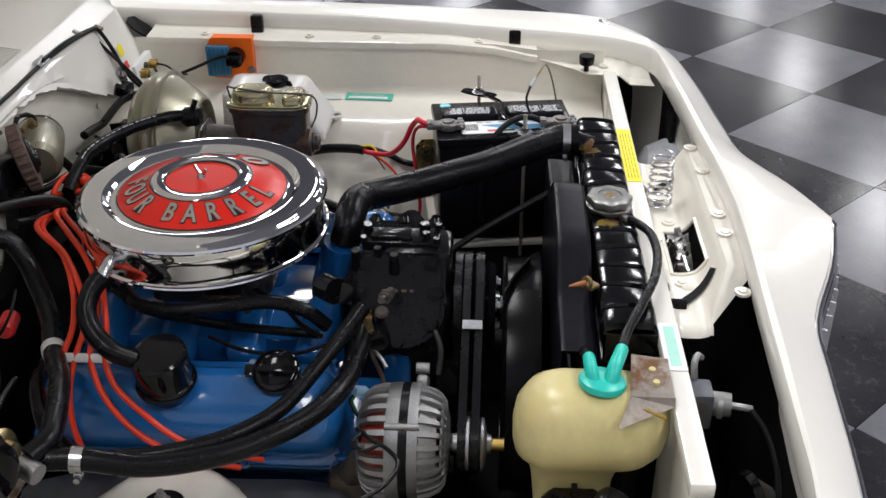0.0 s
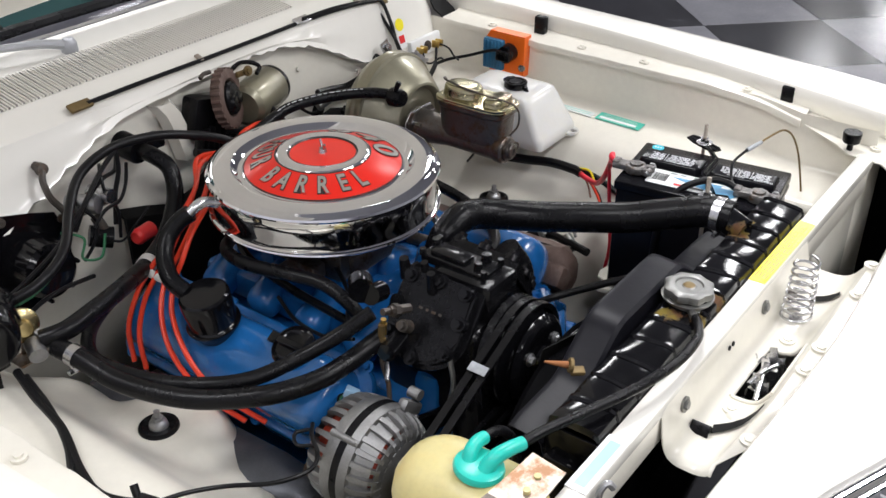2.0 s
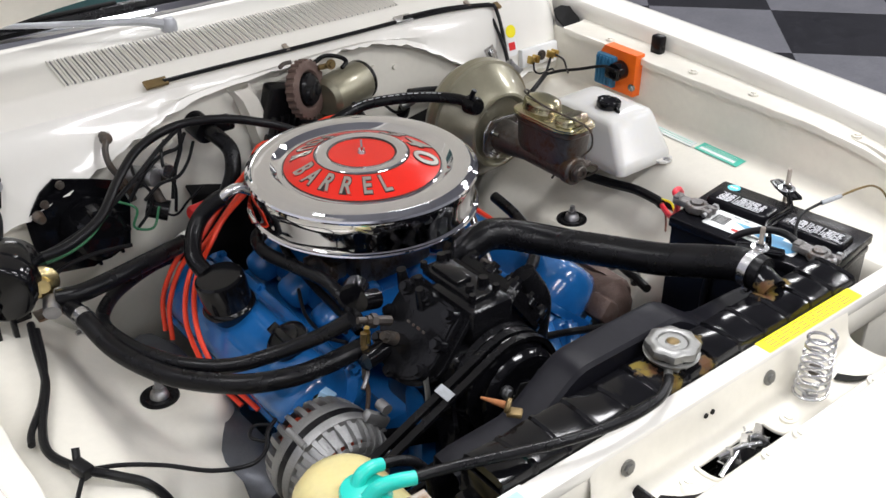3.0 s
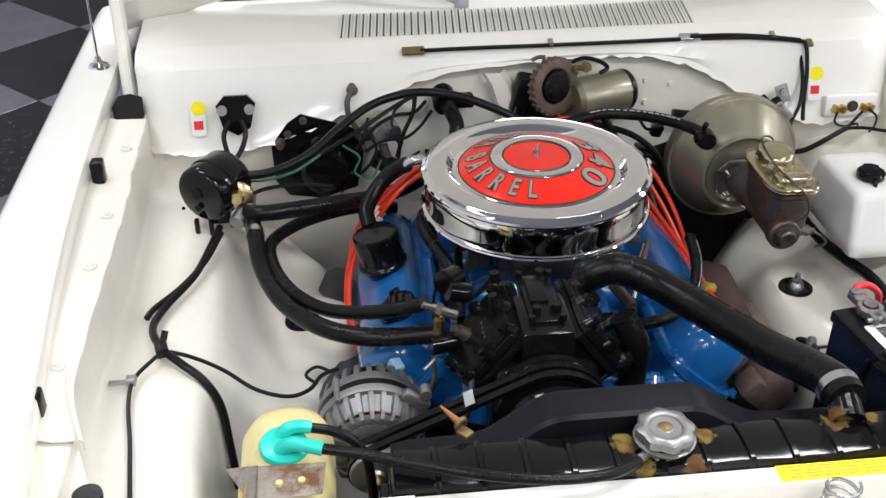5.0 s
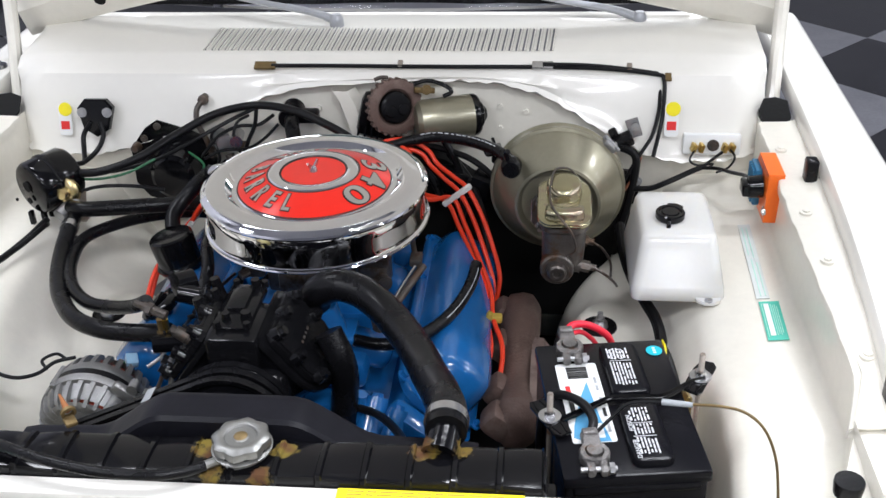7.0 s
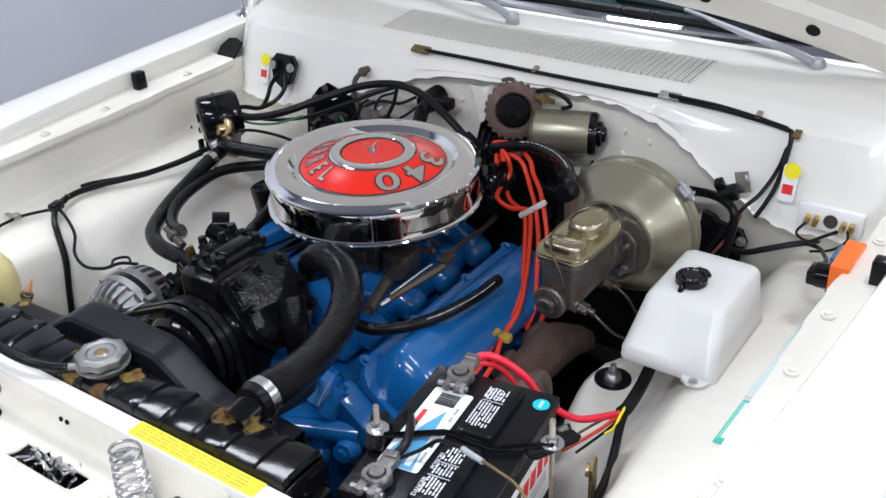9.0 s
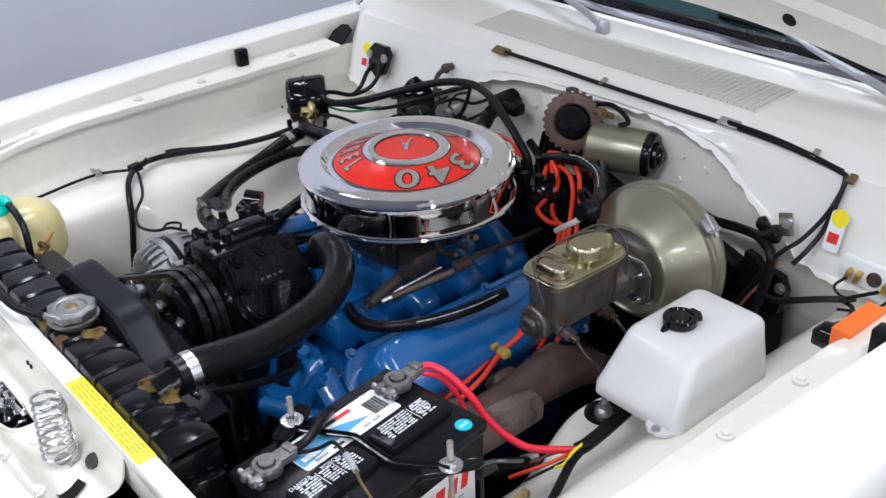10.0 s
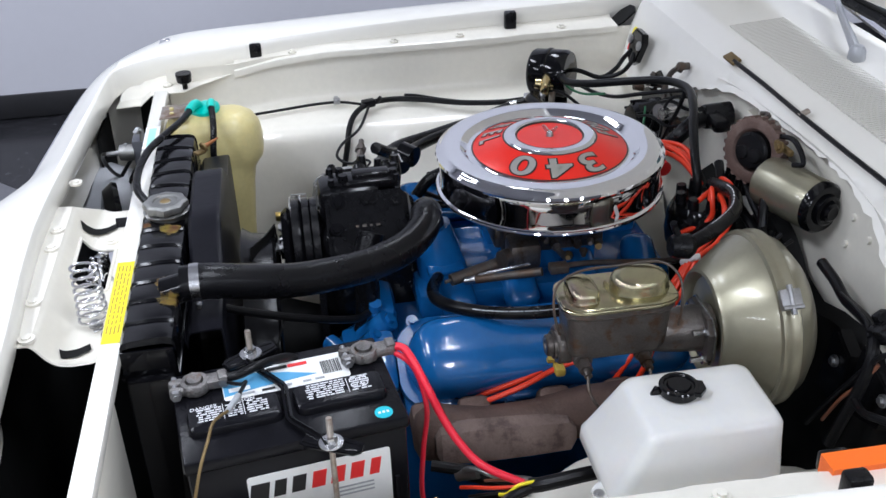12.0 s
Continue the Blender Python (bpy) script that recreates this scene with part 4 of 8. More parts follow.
# exhaust manifolds
bm = BM()
rows = []
for y, sw, sh, dz in ((0.345, 0.35, 0.45, 0.0), (0.352, 0.75, 0.85, 0.0), (0.375, 0.95, 1.15, 0.006), (0.405, 0.85, 0.95, 0.004), (0.45, 0.78, 0.80, 0.0), (0.52, 0.80, 0.82, 0.0), (0.60, 0.92, 0.95, 0.008), (0.66, 0.95, 1.0, 0.006), (0.70, 0.85, 0.9, -0.008), (0.75, 0.7, 0.75, -0.035), (0.78, 0.5, 0.6, -0.055)):
    c = Vector((0.286, y, 0.652 + dz))
    rows.append([c + Vector((a * sw * 0.78, 0, b * sh * 0.86)) for a, b in ((-0.045, -0.03), (-0.03, -0.045), (0.02, -0.046), (0.043, -0.030), (0.047, 0.010), (0.030, 0.036), (0.004, 0.042), (-0.03, 0.036), (-0.048, 0.008))])
loft(bm, rows, closed=True, caps=True)
ex = solo("exhaust_manifold", bm, M_manifold, "brown burnt cast iron exhaust manifold bolted beside the blue head", "exhaust manifold", "exhaust manifolds", smooth=50)
for y in (0.37, 0.44, 0.56, 0.66):
    bm = BM()
    box(bm, (0.258, y, 0.656), (0.05, 0.05, 0.044), 0.012, rot(0, 40, 0))
    part("port_runner", bm, M_manifold, ex)
bm = BM()
rows = []
for y, k in ((0.372, 0.5), (0.380, 0.9), (0.42, 1.0), (0.50, 0.95), (0.565, 0.85), (0.575, 0.4)):
    rows.append([Vector((0.322 + a * k, y, 0.662 + b * k - 0.04 * (y - 0.38))) for a, b in ((-0.018, 0.026), (0.004, 0.022), (0.016, 0.004), (0.018, -0.024), (0.004, -0.026), (-0.006, -0.004))])
loft(bm, rows, closed=True, caps=True)
part("heat_plate", bm, M_ash, ex, "ashen brown raised face")
bm = BM()
rows = []
for y, s in ((0.37, 0.5), (0.39, 0.9), (0.45, 1.0), (0.55, 0.95), (0.66, 1.0), (0.76, 1.0), (0.83, 0.6)):
    c = Vector((-0.385, y, 0.605))
    rows.append([c + Vector((a * s, 0, b * s)) for a, b in ((-0.04, -0.03), (0.03, -0.05), (0.048, -0.01), (0.035, 0.03), (0.0, 0.04), (-0.035, 0.025))])
loft(bm, rows, closed=True, caps=True)
solo("exhaust_manifold", bm, M_slate, "dark weathered cast iron exhaust manifold under the spark plug wires", "exhaust manifold", "exhaust manifolds", smooth=50)
bm = BM()
cyl(bm, (-0.33, 0.40, 0.60), (-0.36, 0.36, 0.68), 0.022, 0.020, 16)
box(bm, (-0.34, 0.38, 0.60), (0.06, 0.06, 0.11), 0.015)
part("bracket", bm, M_iron, engine, "rusty cast bracket")

# carburettor under the air cleaner
carb = thing("carburettor", "metal four-barrel carburettor under the air cleaner", "carburettor", (EX, 0.62, 0.775))
bm = BM()
box(bm, (EX, 0.62, 0.80), (0.14, 0.17, 0.055), 0.008)
box(bm, (EX, 0.55, 0.795), (0.10, 0.05, 0.04), 0.008)
for k in range(5):
    cyl(bm, (EX + 0.075, 0.55 + 0.035 * k, 0.79), (EX + 0.088, 0.55 + 0.035 * k, 0.79), 0.008, seg=8)
part("carb_body", bm, M_oiled, carb)
bm = BM()
tube(bm, [(0.112, 0.600, 0.802), (0.10, 0.66, 0.795), (0.085, 0.75, 0.777), (0.06, 0.837, 0.758)], 0.0045, 8)
box(bm, (0.112, 0.602, 0.800), (0.020, 0.030, 0.014), 0.003)
part("throttle_linkage", bm, M_iron, carb, "rusty throttle rod")
bm = BM()
cyl(bm, (0.071, 0.440, 0.774), (0.045, 0.535, 0.782), 0.0095, 0.0105, 14)
cyl(bm, (0.071, 0.440, 0.774), (0.074, 0.430, 0.773), 0.003, seg=8)
part("solenoid", bm, M_iron, carb, "brown throttle solenoid")
bm = BM()
cyl(bm, (0.084, 0.478, 0.778), (0.127, 0.572, 0.806), 0.0062, 0.0068, 12)
part("dashpot_rod", bm, M_iron, carb, "brown sleeve on a linkage rod")
bm = BM()
cyl(bm, (0.077, 0.462, 0.773), (0.084, 0.478, 0.778), 0.0068, seg=12)
tube(bm, [(0.084, 0.482, 0.786), (0.10, 0.525, 0.801), (0.112, 0.548, 0.812), (0.116, 0.556, 0.815)], 0.0024, 8)
part("rod_tip", bm, M_steel, carb, "bright steel tip")
bm = BM()
box(bm, (0.05, 0.56, 0.800), (0.05, 0.05, 0.045), 0.008)
cyl(bm, (0.062, 0.535, 0.80), (0.070, 0.522, 0.80), 0.014, seg=14)
part("choke_housing", bm, M_oiled, carb)

# air cleaner
AC = Vector((-0.052, 0.627, 0.0))
UPC = 0.031
cleaner = thing("air_cleaner", "round chrome air cleaner with a red lettered lid", "air cleaner", (AC.x, AC.y, 0.812))
bm = BM()
lathe(bm, [(0.09, 0.836), (0.15, 0.8335), (0.1815, 0.8335), (0.1850, 0.8348), (0.1860, 0.8368), (0.1848, 0.8390), (0.1820, 0.8400), (0.1802, 0.8415), (0.1795, 0.8445), (0.1792, 0.852), (0.1788, 0.870), (0.1782, 0.888), (0.176, 0.892), (0.12, 0.892)], (AC.x, AC.y, UPC), seg=96)
part("housing", bm, M_chrome, cleaner)
bm = BM()
LID = [(0.170, 0.8885), (0.1815, 0.8890), (0.1845, 0.8910), (0.1852, 0.8938), (0.1838, 0.8972), (0.1802, 0.8995), (0.1788, 0.9003), (0.1765, 0.9030), (0.1732, 0.9048), (0.169, 0.9054), (0.150, 0.9056), (0.1445, 0.9046), (0.1395, 0.8995), (0.1345, 0.8955), (0.1280, 0.8955), (0.1262, 0.8970),
       (0.0745, 0.9165), (0.0725, 0.9195), (0.0700, 0.9205), (0.0565, 0.9205), (0.0545, 0.9192), (0.0525, 0.9165), (0.02, 0.9170), (0.0, 0.9170)]
lathe(bm, LID, (AC.x, AC.y, UPC), seg=128)
lid = part("lid", bm, M_chrome, cleaner)
bm = BM()
lathe(bm, [(0.1258, 0.8973), (0.1250, 0.8982), (0.0752, 0.9171), (0.0750, 0.9165)], (AC.x, AC.y, UPC), seg=128)
part("red_ring", bm, M_redpaint, lid, "red painted ring with lettering")
for r0, r1, z0, z1 in ((0.1262, 0.1242, 0.8978, 0.8990), (0.0762, 0.0742, 0.9172, 0.9180), (0.0545, 0.0525, 0.9196, 0.9180)):
    bm = BM()
    lathe(bm, [(r0, z0), (r0 - 0.0003, z0 + 0.0005), (r1, z1), (r1 - 0.0005, z1 - 0.0005)], (AC.x, AC.y, UPC), seg=128)
    part("ring_outline", bm, M_ink, lid)
bm = BM()
lathe(bm, [(0.0528, 0.9166), (0.052, 0.9174), (0.0, 0.9178)], (AC.x, AC.y, UPC), seg=96)
part("centre_disc", bm, M_redpaint, lid, "red painted centre")
bm = BM()
c = (AC.x, AC.y, 0.9175 + UPC)
cyl(bm, c, (c[0], c[1], 0.925 + UPC), 0.007, 0.005, 14)
cyl(bm, c, (c[0], c[1], 0.9255 + UPC), 0.0024, seg=10)
for s in (-1, 1):
    plate(bm, [(0.003, 0.003), (0.009, 0.008), (0.014, 0.016), (0.011, 0.018), (0.005, 0.012), (0.001, 0.008)], (c[0] - 0.0015 * s, c[1], 0.9175 + UPC), (0.5 * s, 0.85 * s, 0), (0, 0, 1), 0.003)
part("wing_nut", bm, M_steel, cleaner, "steel wing nut")
SLOPE = math.atan2(0.9171 - 0.8982, 0.1250 - 0.0752)


def ring_letter(ch, ang, r, size, outward, wide):
    """Stands a letter on the red cone; outward: its top points away from the middle."""
    a = radians(ang)
    rad = Vector((math.cos(a), math.sin(a), 0))
    out = (rad * math.cos(SLOPE) - Vector((0, 0, 1)) * math.sin(SLOPE))
    nrm = (rad * math.sin(SLOPE) + Vector((0, 0, 1)) * math.cos(SLOPE))
    up = out if outward else -out
    right = up.cross(nrm)
    z = UPC + 0.8982 + (0.1250 - r) * math.tan(SLOPE)
    place = Matrix.Translation((AC.x + rad.x * r, AC.y + rad.y * r, z)) @ Matrix((right, up, nrm)).transposed().to_4x4() @ Matrix.Diagonal((wide, 1.0, 1.0, 1))
    letters(ch, size, 0.0004, M_ink, "letter_outline", lid, Matrix.Translation((0, 0, 0.0006)) @ place, 0.0026)
    letters(ch, size, 0.0004, M_silver, "letter", lid, Matrix.Translation((0, 0, 0.0012)) @ place, 0.0009)


for ch, ang in zip("FOURBARREL", (92, 107, 122, 138, 167, 184.5, 203, 221.5, 240, 256.5)):
    ring_letter(ch, ang, 0.0985, 0.047, False, 0.62)
for ch, ang in zip("340", (24, -6, -38)):
    ring_letter(ch, ang, 0.0995, 0.056, True, 1.45)
# vent spout
bm = BM()
tube(bm, [(-0.205, 0.700, 0.898), (-0.225, 0.710, 0.908), (-0.242, 0.712, 0.908), (-0.258, 0.716, 0.898)], 0.0085, 12)
part("spout", bm, M_steel, cleaner, "bright metal hose spout")

# radiator
rad = thing("radiator", "black painted radiator with rust and dried coolant", "radiator", (0, 0.0, 0.42))
rad.location = (-0.004, 0.012, 0.424)
bm = BM()
box(bm, (0.005, 0.0, 0.63), (0.60, 0.05, 0.40), 0.004)
part("core", bm, M_black, rad)
bm = BM()
rows = []
X0, X1, RIBS = -0.322, 0.330, 13
xs = []
for k in range(RIBS):
    a, b = X0 + (X1 - X0) * k / RIBS, X0 + (X1 - X0) * (k + 1) / RIBS
    xs += [(a, 0.0), (a + 0.0025, 0.0), (a + 0.0045, 0.0035), ((a + b) / 2 - 0.012, 0.0030), ((a + b) / 2 + 0.012, 0.0030), (b - 0.0045, 0.0035), (b - 0.0025, 0.0)]
xs.append((X1, 0.0))
for i, (x, g) in enumerate(xs):
    e = 0.008 if i in (0, len(xs) - 1) else 0.0
    wv = 0.0012 * math.sin(x * 37) + 0.0010 * math.sin(x * 91 + 1)
    rows.append([Vector((x, y, z)) for y, z in ((-0.032, 0.835), (-0.0335 + g * 0.4, 0.862), (-0.0325 + g * 0.5, 0.882 - e - g * 0.5), (-0.0285, 0.8895 - e - g + wv), (-0.020, 0.8915 - e - g + wv), (0.004, 0.8925 - e - g), (0.024, 0.8915 - e - g - wv), (0.0325, 0.8885 - e - g - wv), (0.0355 - g * 0.5, 0.880 - e - g * 0.5), (0.0360 - g * 0.4, 0.862), (0.0345, 0.835))])
loft(bm, rows, closed=False)
box(bm, (0.004, 0.0, 0.836), (0.655, 0.074, 0.006), 0.002)
for x in (-0.322, 0.330):
    box(bm, (x, 0.0, 0.855), (0.004, 0.066, 0.045), 0.001)
part("top_tank", bm, M_tanktop, rad, smooth=30)
bm = BM()
for x in (0.334, -0.326):
    bm = BM()
    box(bm, (x, 0.0, 0.66), (0.02, 0.06, 0.36), 0.004)
    part("side_strap", bm, M_black, rad)
# filler neck and cap
CX, CY = -0.013, 0.006
bm = BM()
lathe(bm, [(0.036, -0.026), (0.031, -0.010), (0.027, -0.006), (0.027, 0.002), (0.034, 0.003), (0.035, 0.006), (0.030, 0.0075)], (CX, CY, 0.893), seg=36)
cyl(bm, (CX - 0.02, CY - 0.014, 0.891), (CX - 0.038, CY - 0.028, 0.892), 0.0055, seg=10)
part("filler_neck", bm, M_zinc, rad)
bm = BM()
pr = []
seg = 64
for r, h, lob in ((0.0, 0.0135, 0), (0.0085, 0.0135, 0), (0.0105, 0.0122, 0), (0.0190, 0.0122, 0), (0.0205, 0.0145, 0), (0.0240, 0.0155, 0), (0.0300, 0.0150, 0.6), (0.0345, 0.0125, 1), (0.0358, 0.0085, 1), (0.0352, 0.003, 1), (0.032, 0.001, 1)):
    ring = []
    for i in range(seg):
        a = 2 * math.pi * i / seg
        rr = 0.92 * r + 0.0016 * lob * (math.cos(8 * a) + 0.25 * math.cos(24 * a))
        ring.append(Vector((CX + rr * math.cos(a), CY + rr * math.sin(a), 0.900 + h)))
    pr.append(ring)
loft(bm, pr, closed=True)
cap = part("radiator_cap", bm, M_zinc, rad, "matte zinc radiator cap")
bm = BM()
lathe(bm, [(0.0, 0.0155), (0.006, 0.0150), (0.008, 0.0135)], (CX, CY, 0.900), seg=18)
part("cap_rivet", bm, M_olddot, cap)


bm = BM()
cyl(bm, (0.210, 0.018, 0.886), (0.216, 0.060, 0.900), 0.021, 0.020, 20)
part("inlet_neck", bm, M_tanktop, rad)
# fan shroud: a flat-topped sheet hood behind the tank
SHROUD = [(-0.318, 0.846), (-0.300, 0.850), (-0.222, 0.853), (-0.206, 0.858), (-0.196, 0.864), (-0.150, 0.897), (-0.136, 0.905), (-0.122, 0.9085), (-0.100, 0.909), (0.010, 0.909), (0.032, 0.9085), (0.046, 0.905), (0.060, 0.897), (0.106, 0.864), (0.116, 0.858), (0.132, 0.853), (0.220, 0.850), (0.250, 0.846)]
bm = BM()
rows = []
for x, zt in SHROUD:
    k = max(0.0, min(1.0, (zt - 0.846) / 0.063))
    rows.append([Vector((x, y, z)) for y, z in ((0.036, 0.835), (0.0385, zt - 0.020 - 0.010 * k), (0.041, zt - 0.008), (0.046, zt - 0.0035), (0.058, zt - 0.0025), (0.070, zt - 0.0015), (0.080, zt - 0.001), (0.0845, zt - 0.001), (0.0875, zt - 0.002), (0.0890, zt - 0.005), (0.0895, zt - 0.030), (0.0895, 0.60), (0.0895, 0.45))])
loft(bm, rows)
thicken(bm, 0.0025)
shroud = part("fan_shroud", bm, M_shroud, rad, "satin black sheet metal fan shroud", smooth=28)
bm = BM()
lathe(bm, [(0.200, 0.0), (0.190, 0.015), (0.186, 0.050), (0.191, 0.054), (0.186, 0.056), (0.181, 0.015), (0.190, 0.0)], (EX, 0.105, 0.605), (0, 1, 0), 64)
part("shroud_ring", bm, M_satin, shroud)
bm = BM()
for k in range(5):
    a = 2 * math.pi * k / 5 + 0.4
    d = Vector((math.cos(a), 0, math.sin(a)))
    e = Vector((-math.sin(a), 0, math.cos(a)))
    o = Vector((EX, 0.14, 0.62))
    loft(bm, [[o + d * r + e * (-w) + Vector((0, -0.02, 0)), o + d * r + Vector((0, 0.004, 0)), o + d * r + e * w + Vector((0, 0.02, 0))] for r, w in ((0.04, 0.03), (0.10, 0.045), (0.17, 0.055), (0.185, 0.045))])
thicken(bm, 0.002)
lathe(bm, [(0.0, -0.02), (0.05, -0.015), (0.06, 0.03), (0.04, 0.09), (0.0, 0.09)], (EX, 0.14, 0.62), (0, 1, 0), 24)
part("fan", bm, M_dark, rad)
bm = BM()
a, b = Vector((-0.240, 0.056, 0.899)), Vector((-0.258, 0.078, 0.905))
cyl(bm, a, b, 0.0046, 0.0014, 14)
clip = part("rusty_clip", bm, M_rust, rad, "rusted cone clip on the tank")
bm = BM()
lathe(bm, [(0.006, -0.003), (0.0092, -0.002), (0.0092, 0.002), (0.006, 0.003)], a - (b - a) * 0.12, b - a, 20)
box(bm, a + Vector((0.006, -0.010, -0.008)), (0.014, 0.018, 0.006), 0.002, rot(0, 0, 40))
part("clip_collar", bm, M_olddot, clip, "brown crusted collar")

# upper radiator hose
UP = [(0.212, 0.052, 0.904), (0.210, 0.088, 0.903), (0.198, 0.140, 0.888), (0.178, 0.200, 0.870), (0.155, 0.262, 0.860), (0.126, 0.322, 0.854), (0.092, 0.372, 0.856), (0.056, 0.402, 0.864), (0.020, 0.412, 0.868), (-0.012, 0.416, 0.852), (-0.022, 0.422, 0.825)]
bm = BM()
tube(bm, UP, 0.0245, 24, 9)
hose = solo("radiator_hose", bm, M_rubber, "thick black rubber upper radiator hose", "hose")
bm = BM()
hose_clamp(bm, (0.211, 0.072, 0.9035), (0, 1, 0.0), 0.0245)
part("hose_clamp", bm, M_steel, hose, "steel worm-drive clamp")
bm = BM()
tube(bm, [(0.02, 0.325, 0.845), (0.04, 0.310, 0.80), (0.038, 0.310, 0.74), (0.03, 0.30, 0.66), (0.05, 0.25, 0.58)], 0.020, 16)
solo("lower_hose", bm, M_rubber, "black rubber hose below the compressor", "hose")

# air conditioning compressor
comp = thing("compressor", "gloss black two-cylinder air conditioning compressor", "compressor", (-0.10, 0.32, 0.66))
bm = BM()
box(bm, (-0.10, 0.33, 0.74), (0.15, 0.17, 0.17), 0.025, seg=3)
lathe(bm, [(0.0, 0.0), (0.06, 0.0), (0.065, 0.01), (0.062, 0.10), (0.0, 0.10)], (-0.10, 0.235, 0.76), (0, 1, 0), 28)
part("crankcase", bm, M_cast, comp)
for s, cx in ((-1, -0.165), (1, -0.028)):
    n = Vector((s * 0.80, -0.05 if s < 0 else 0.0, 0.60)).normalized()
    u = Vector((0, 1, 0))
    v = n.cross(u)
    o = Vector((cx, 0.325, 0.815))
    bm = BM()
    def shield(w, h):
        arc = [(w / 2 * math.cos(math.pi * k / 14), -h * 0.10 - (h * 0.40) * math.sin(math.pi * k / 14)) for k in range(15)]
        top = [(-w / 2, h * 0.42), (-w / 2 + 0.010, h * 0.5), (w / 2 - 0.010, h * 0.5), (w / 2, h * 0.42)]
        sh = [(a, b if s > 0 else -b) for a, b in arc + top]
        return sh[::-1] if s > 0 else sh
    plate(bm, shield(0.122, 0.126), o - n * 0.05, u, v, 0.05, 0.002)
    head = part("cylinder_bank", bm, M_black, comp)
    bm = BM()
    plate(bm, shield(0.134, 0.140), o + n * 0.002, u, v, 0.009, 0.002)
    part("valve_plate", bm, M_cast, head)
    bm = BM()
    plate(bm, shield(0.120, 0.126), o + n * 0.0125, u, v, 0.014, 0.004)
    part("head_cover", bm, M_cast, head)
    up_v = v * s
    for i, (a, b) in enumerate(((-0.046, 0.052), (0.0, 0.055), (0.046, 0.050), (-0.052, 0.010), (0.053, 0.008), (-0.046, -0.034), (0.047, -0.032), (0.0, -0.058))):
        bm = BM()
        p = o + n * 0.0265 + u * a + up_v * b
        cyl(bm, p - n * 0.006, p + n * 0.005, 0.0125, 0.0105, 14)
        cyl(bm, p + n * 0.005, p + n * 0.012, 0.0074, 0.0068, 6)
        part("head_bolt", bm, M_cast if i % 3 else M_black, head)
    bm = BM()
    p = o + n * 0.0265 + u * 0.022 - up_v * 0.020
    cyl(bm, p, p + n * 0.018, 0.010, 0.009, 12)
    cyl(bm, p + n * 0.018, p + n * 0.026, 0.0065, seg=6)
    part("head_port", bm, M_iron if s < 0 else M_cast, head)
    for k, w in enumerate((0.006, 0.004, 0.007, 0.005)):
        bm = BM()
        box(bm, o + n * 0.0268 + u * (0.014 - 0.011 * k) + up_v * 0.012, (0.0035, w, 0.0012), 0.0, Matrix((v, u, n)).transposed())
        part("cast_mark", bm, M_iron, head)
bm = BM()
box(bm, (-0.100, 0.325, 0.880), (0.046, 0.112, 0.014), 0.003)
box(bm, (-0.104, 0.338, 0.889), (0.026, 0.060, 0.010), 0.003)
for x, y, r in ((-0.085, 0.292, 0.009), (-0.112, 0.288, 0.007), (-0.092, 0.375, 0.008)):
    cyl(bm, (x, y, 0.882), (x, y, 0.899), r, r * 0.8, 8)
box(bm, (-0.100, 0.300, 0.85), (0.075, 0.10, 0.06), 0.01)
for x, y in ((-0.121, 0.272), (-0.079, 0.272), (-0.121, 0.378), (-0.079, 0.378)):
    cyl(bm, (x, y, 0.885), (x, y, 0.895), 0.0055, 0.005, 6)
for x, y, r in ((-0.150, 0.385, 0.010), (-0.142, 0.355, 0.008), (-0.160, 0.330, 0.009)):
    cyl(bm, (x, y, 0.86), (x - 0.006, y, 0.893), r, r * 0.7, 10)
part("top_valve", bm, M_cast, comp)
bm = BM()
cyl(bm, (-0.205, 0.425, 0.862), (-0.225, 0.405, 0.866), 0.019, seg=16)
cyl(bm, (-0.19, 0.40, 0.85), (-0.22, 0.395, 0.86), 0.015, seg=12)
cyl(bm, (-0.18, 0.36, 0.80), (-0.25, 0.345, 0.80), 0.014, seg=12)
part("service_valve", bm, M_black, comp)
bm = BM()
cyl(bm, (-0.215, 0.330, 0.862), (-0.250, 0.336, 0.874), 0.007, seg=8)
cyl(bm, (-0.236, 0.333, 0.869), (-0.244, 0.335, 0.872), 0.010, seg=6)
cyl(bm, (-0.250, 0.336, 0.874), (-0.262, 0.338, 0.878), 0.005, seg=8)
part("hose_fitting", bm, M_oiled, comp, "zinc hose fitting")
bm = BM()
cyl(bm, (-0.240, 0.361, 0.798), (-0.240, 0.360, 0.815), 0.0075, 0.0075, 6)
cyl(bm, (-0.240, 0.360, 0.815), (-0.240, 0.359, 0.836), 0.0050, seg=8)
part("brass_fitting", bm, M_olddot, comp, "brass fitting")
bm = BM()
tube(bm, [(-0.240, 0.361, 0.800), (-0.245, 0.355, 0.772), (-0.246, 0.345, 0.745), (-0.256, 0.335, 0.72)], 0.0035, 8)
part("metal_pipe", bm, M_iron, comp, "bent tarnished pipe")
bm = BM()
tube(bm, [(-0.20, 0.275, 0.80), (-0.205, 0.262, 0.76), (-0.212, 0.265, 0.72)], 0.004, 8)
part("metal_pipe", bm, M_zinc, comp, "bent steel pipe")
bm = BM()
bp = Vector((-0.100, 0.215, 0.770))
lathe(bm, [(0.0, -0.038), (0.02, -0.036), (0.022, -0.030), (0.058, -0.030), (0.062, -0.026), (0.066, -0.020), (0.060, -0.014), (0.060, -0.010), (0.077, -0.004), (0.078, 0.0), (0.066, 0.010), (0.078, 0.020), (0.078, 0.026), (0.03, 0.028)], bp, (0, 1, 0), 56)
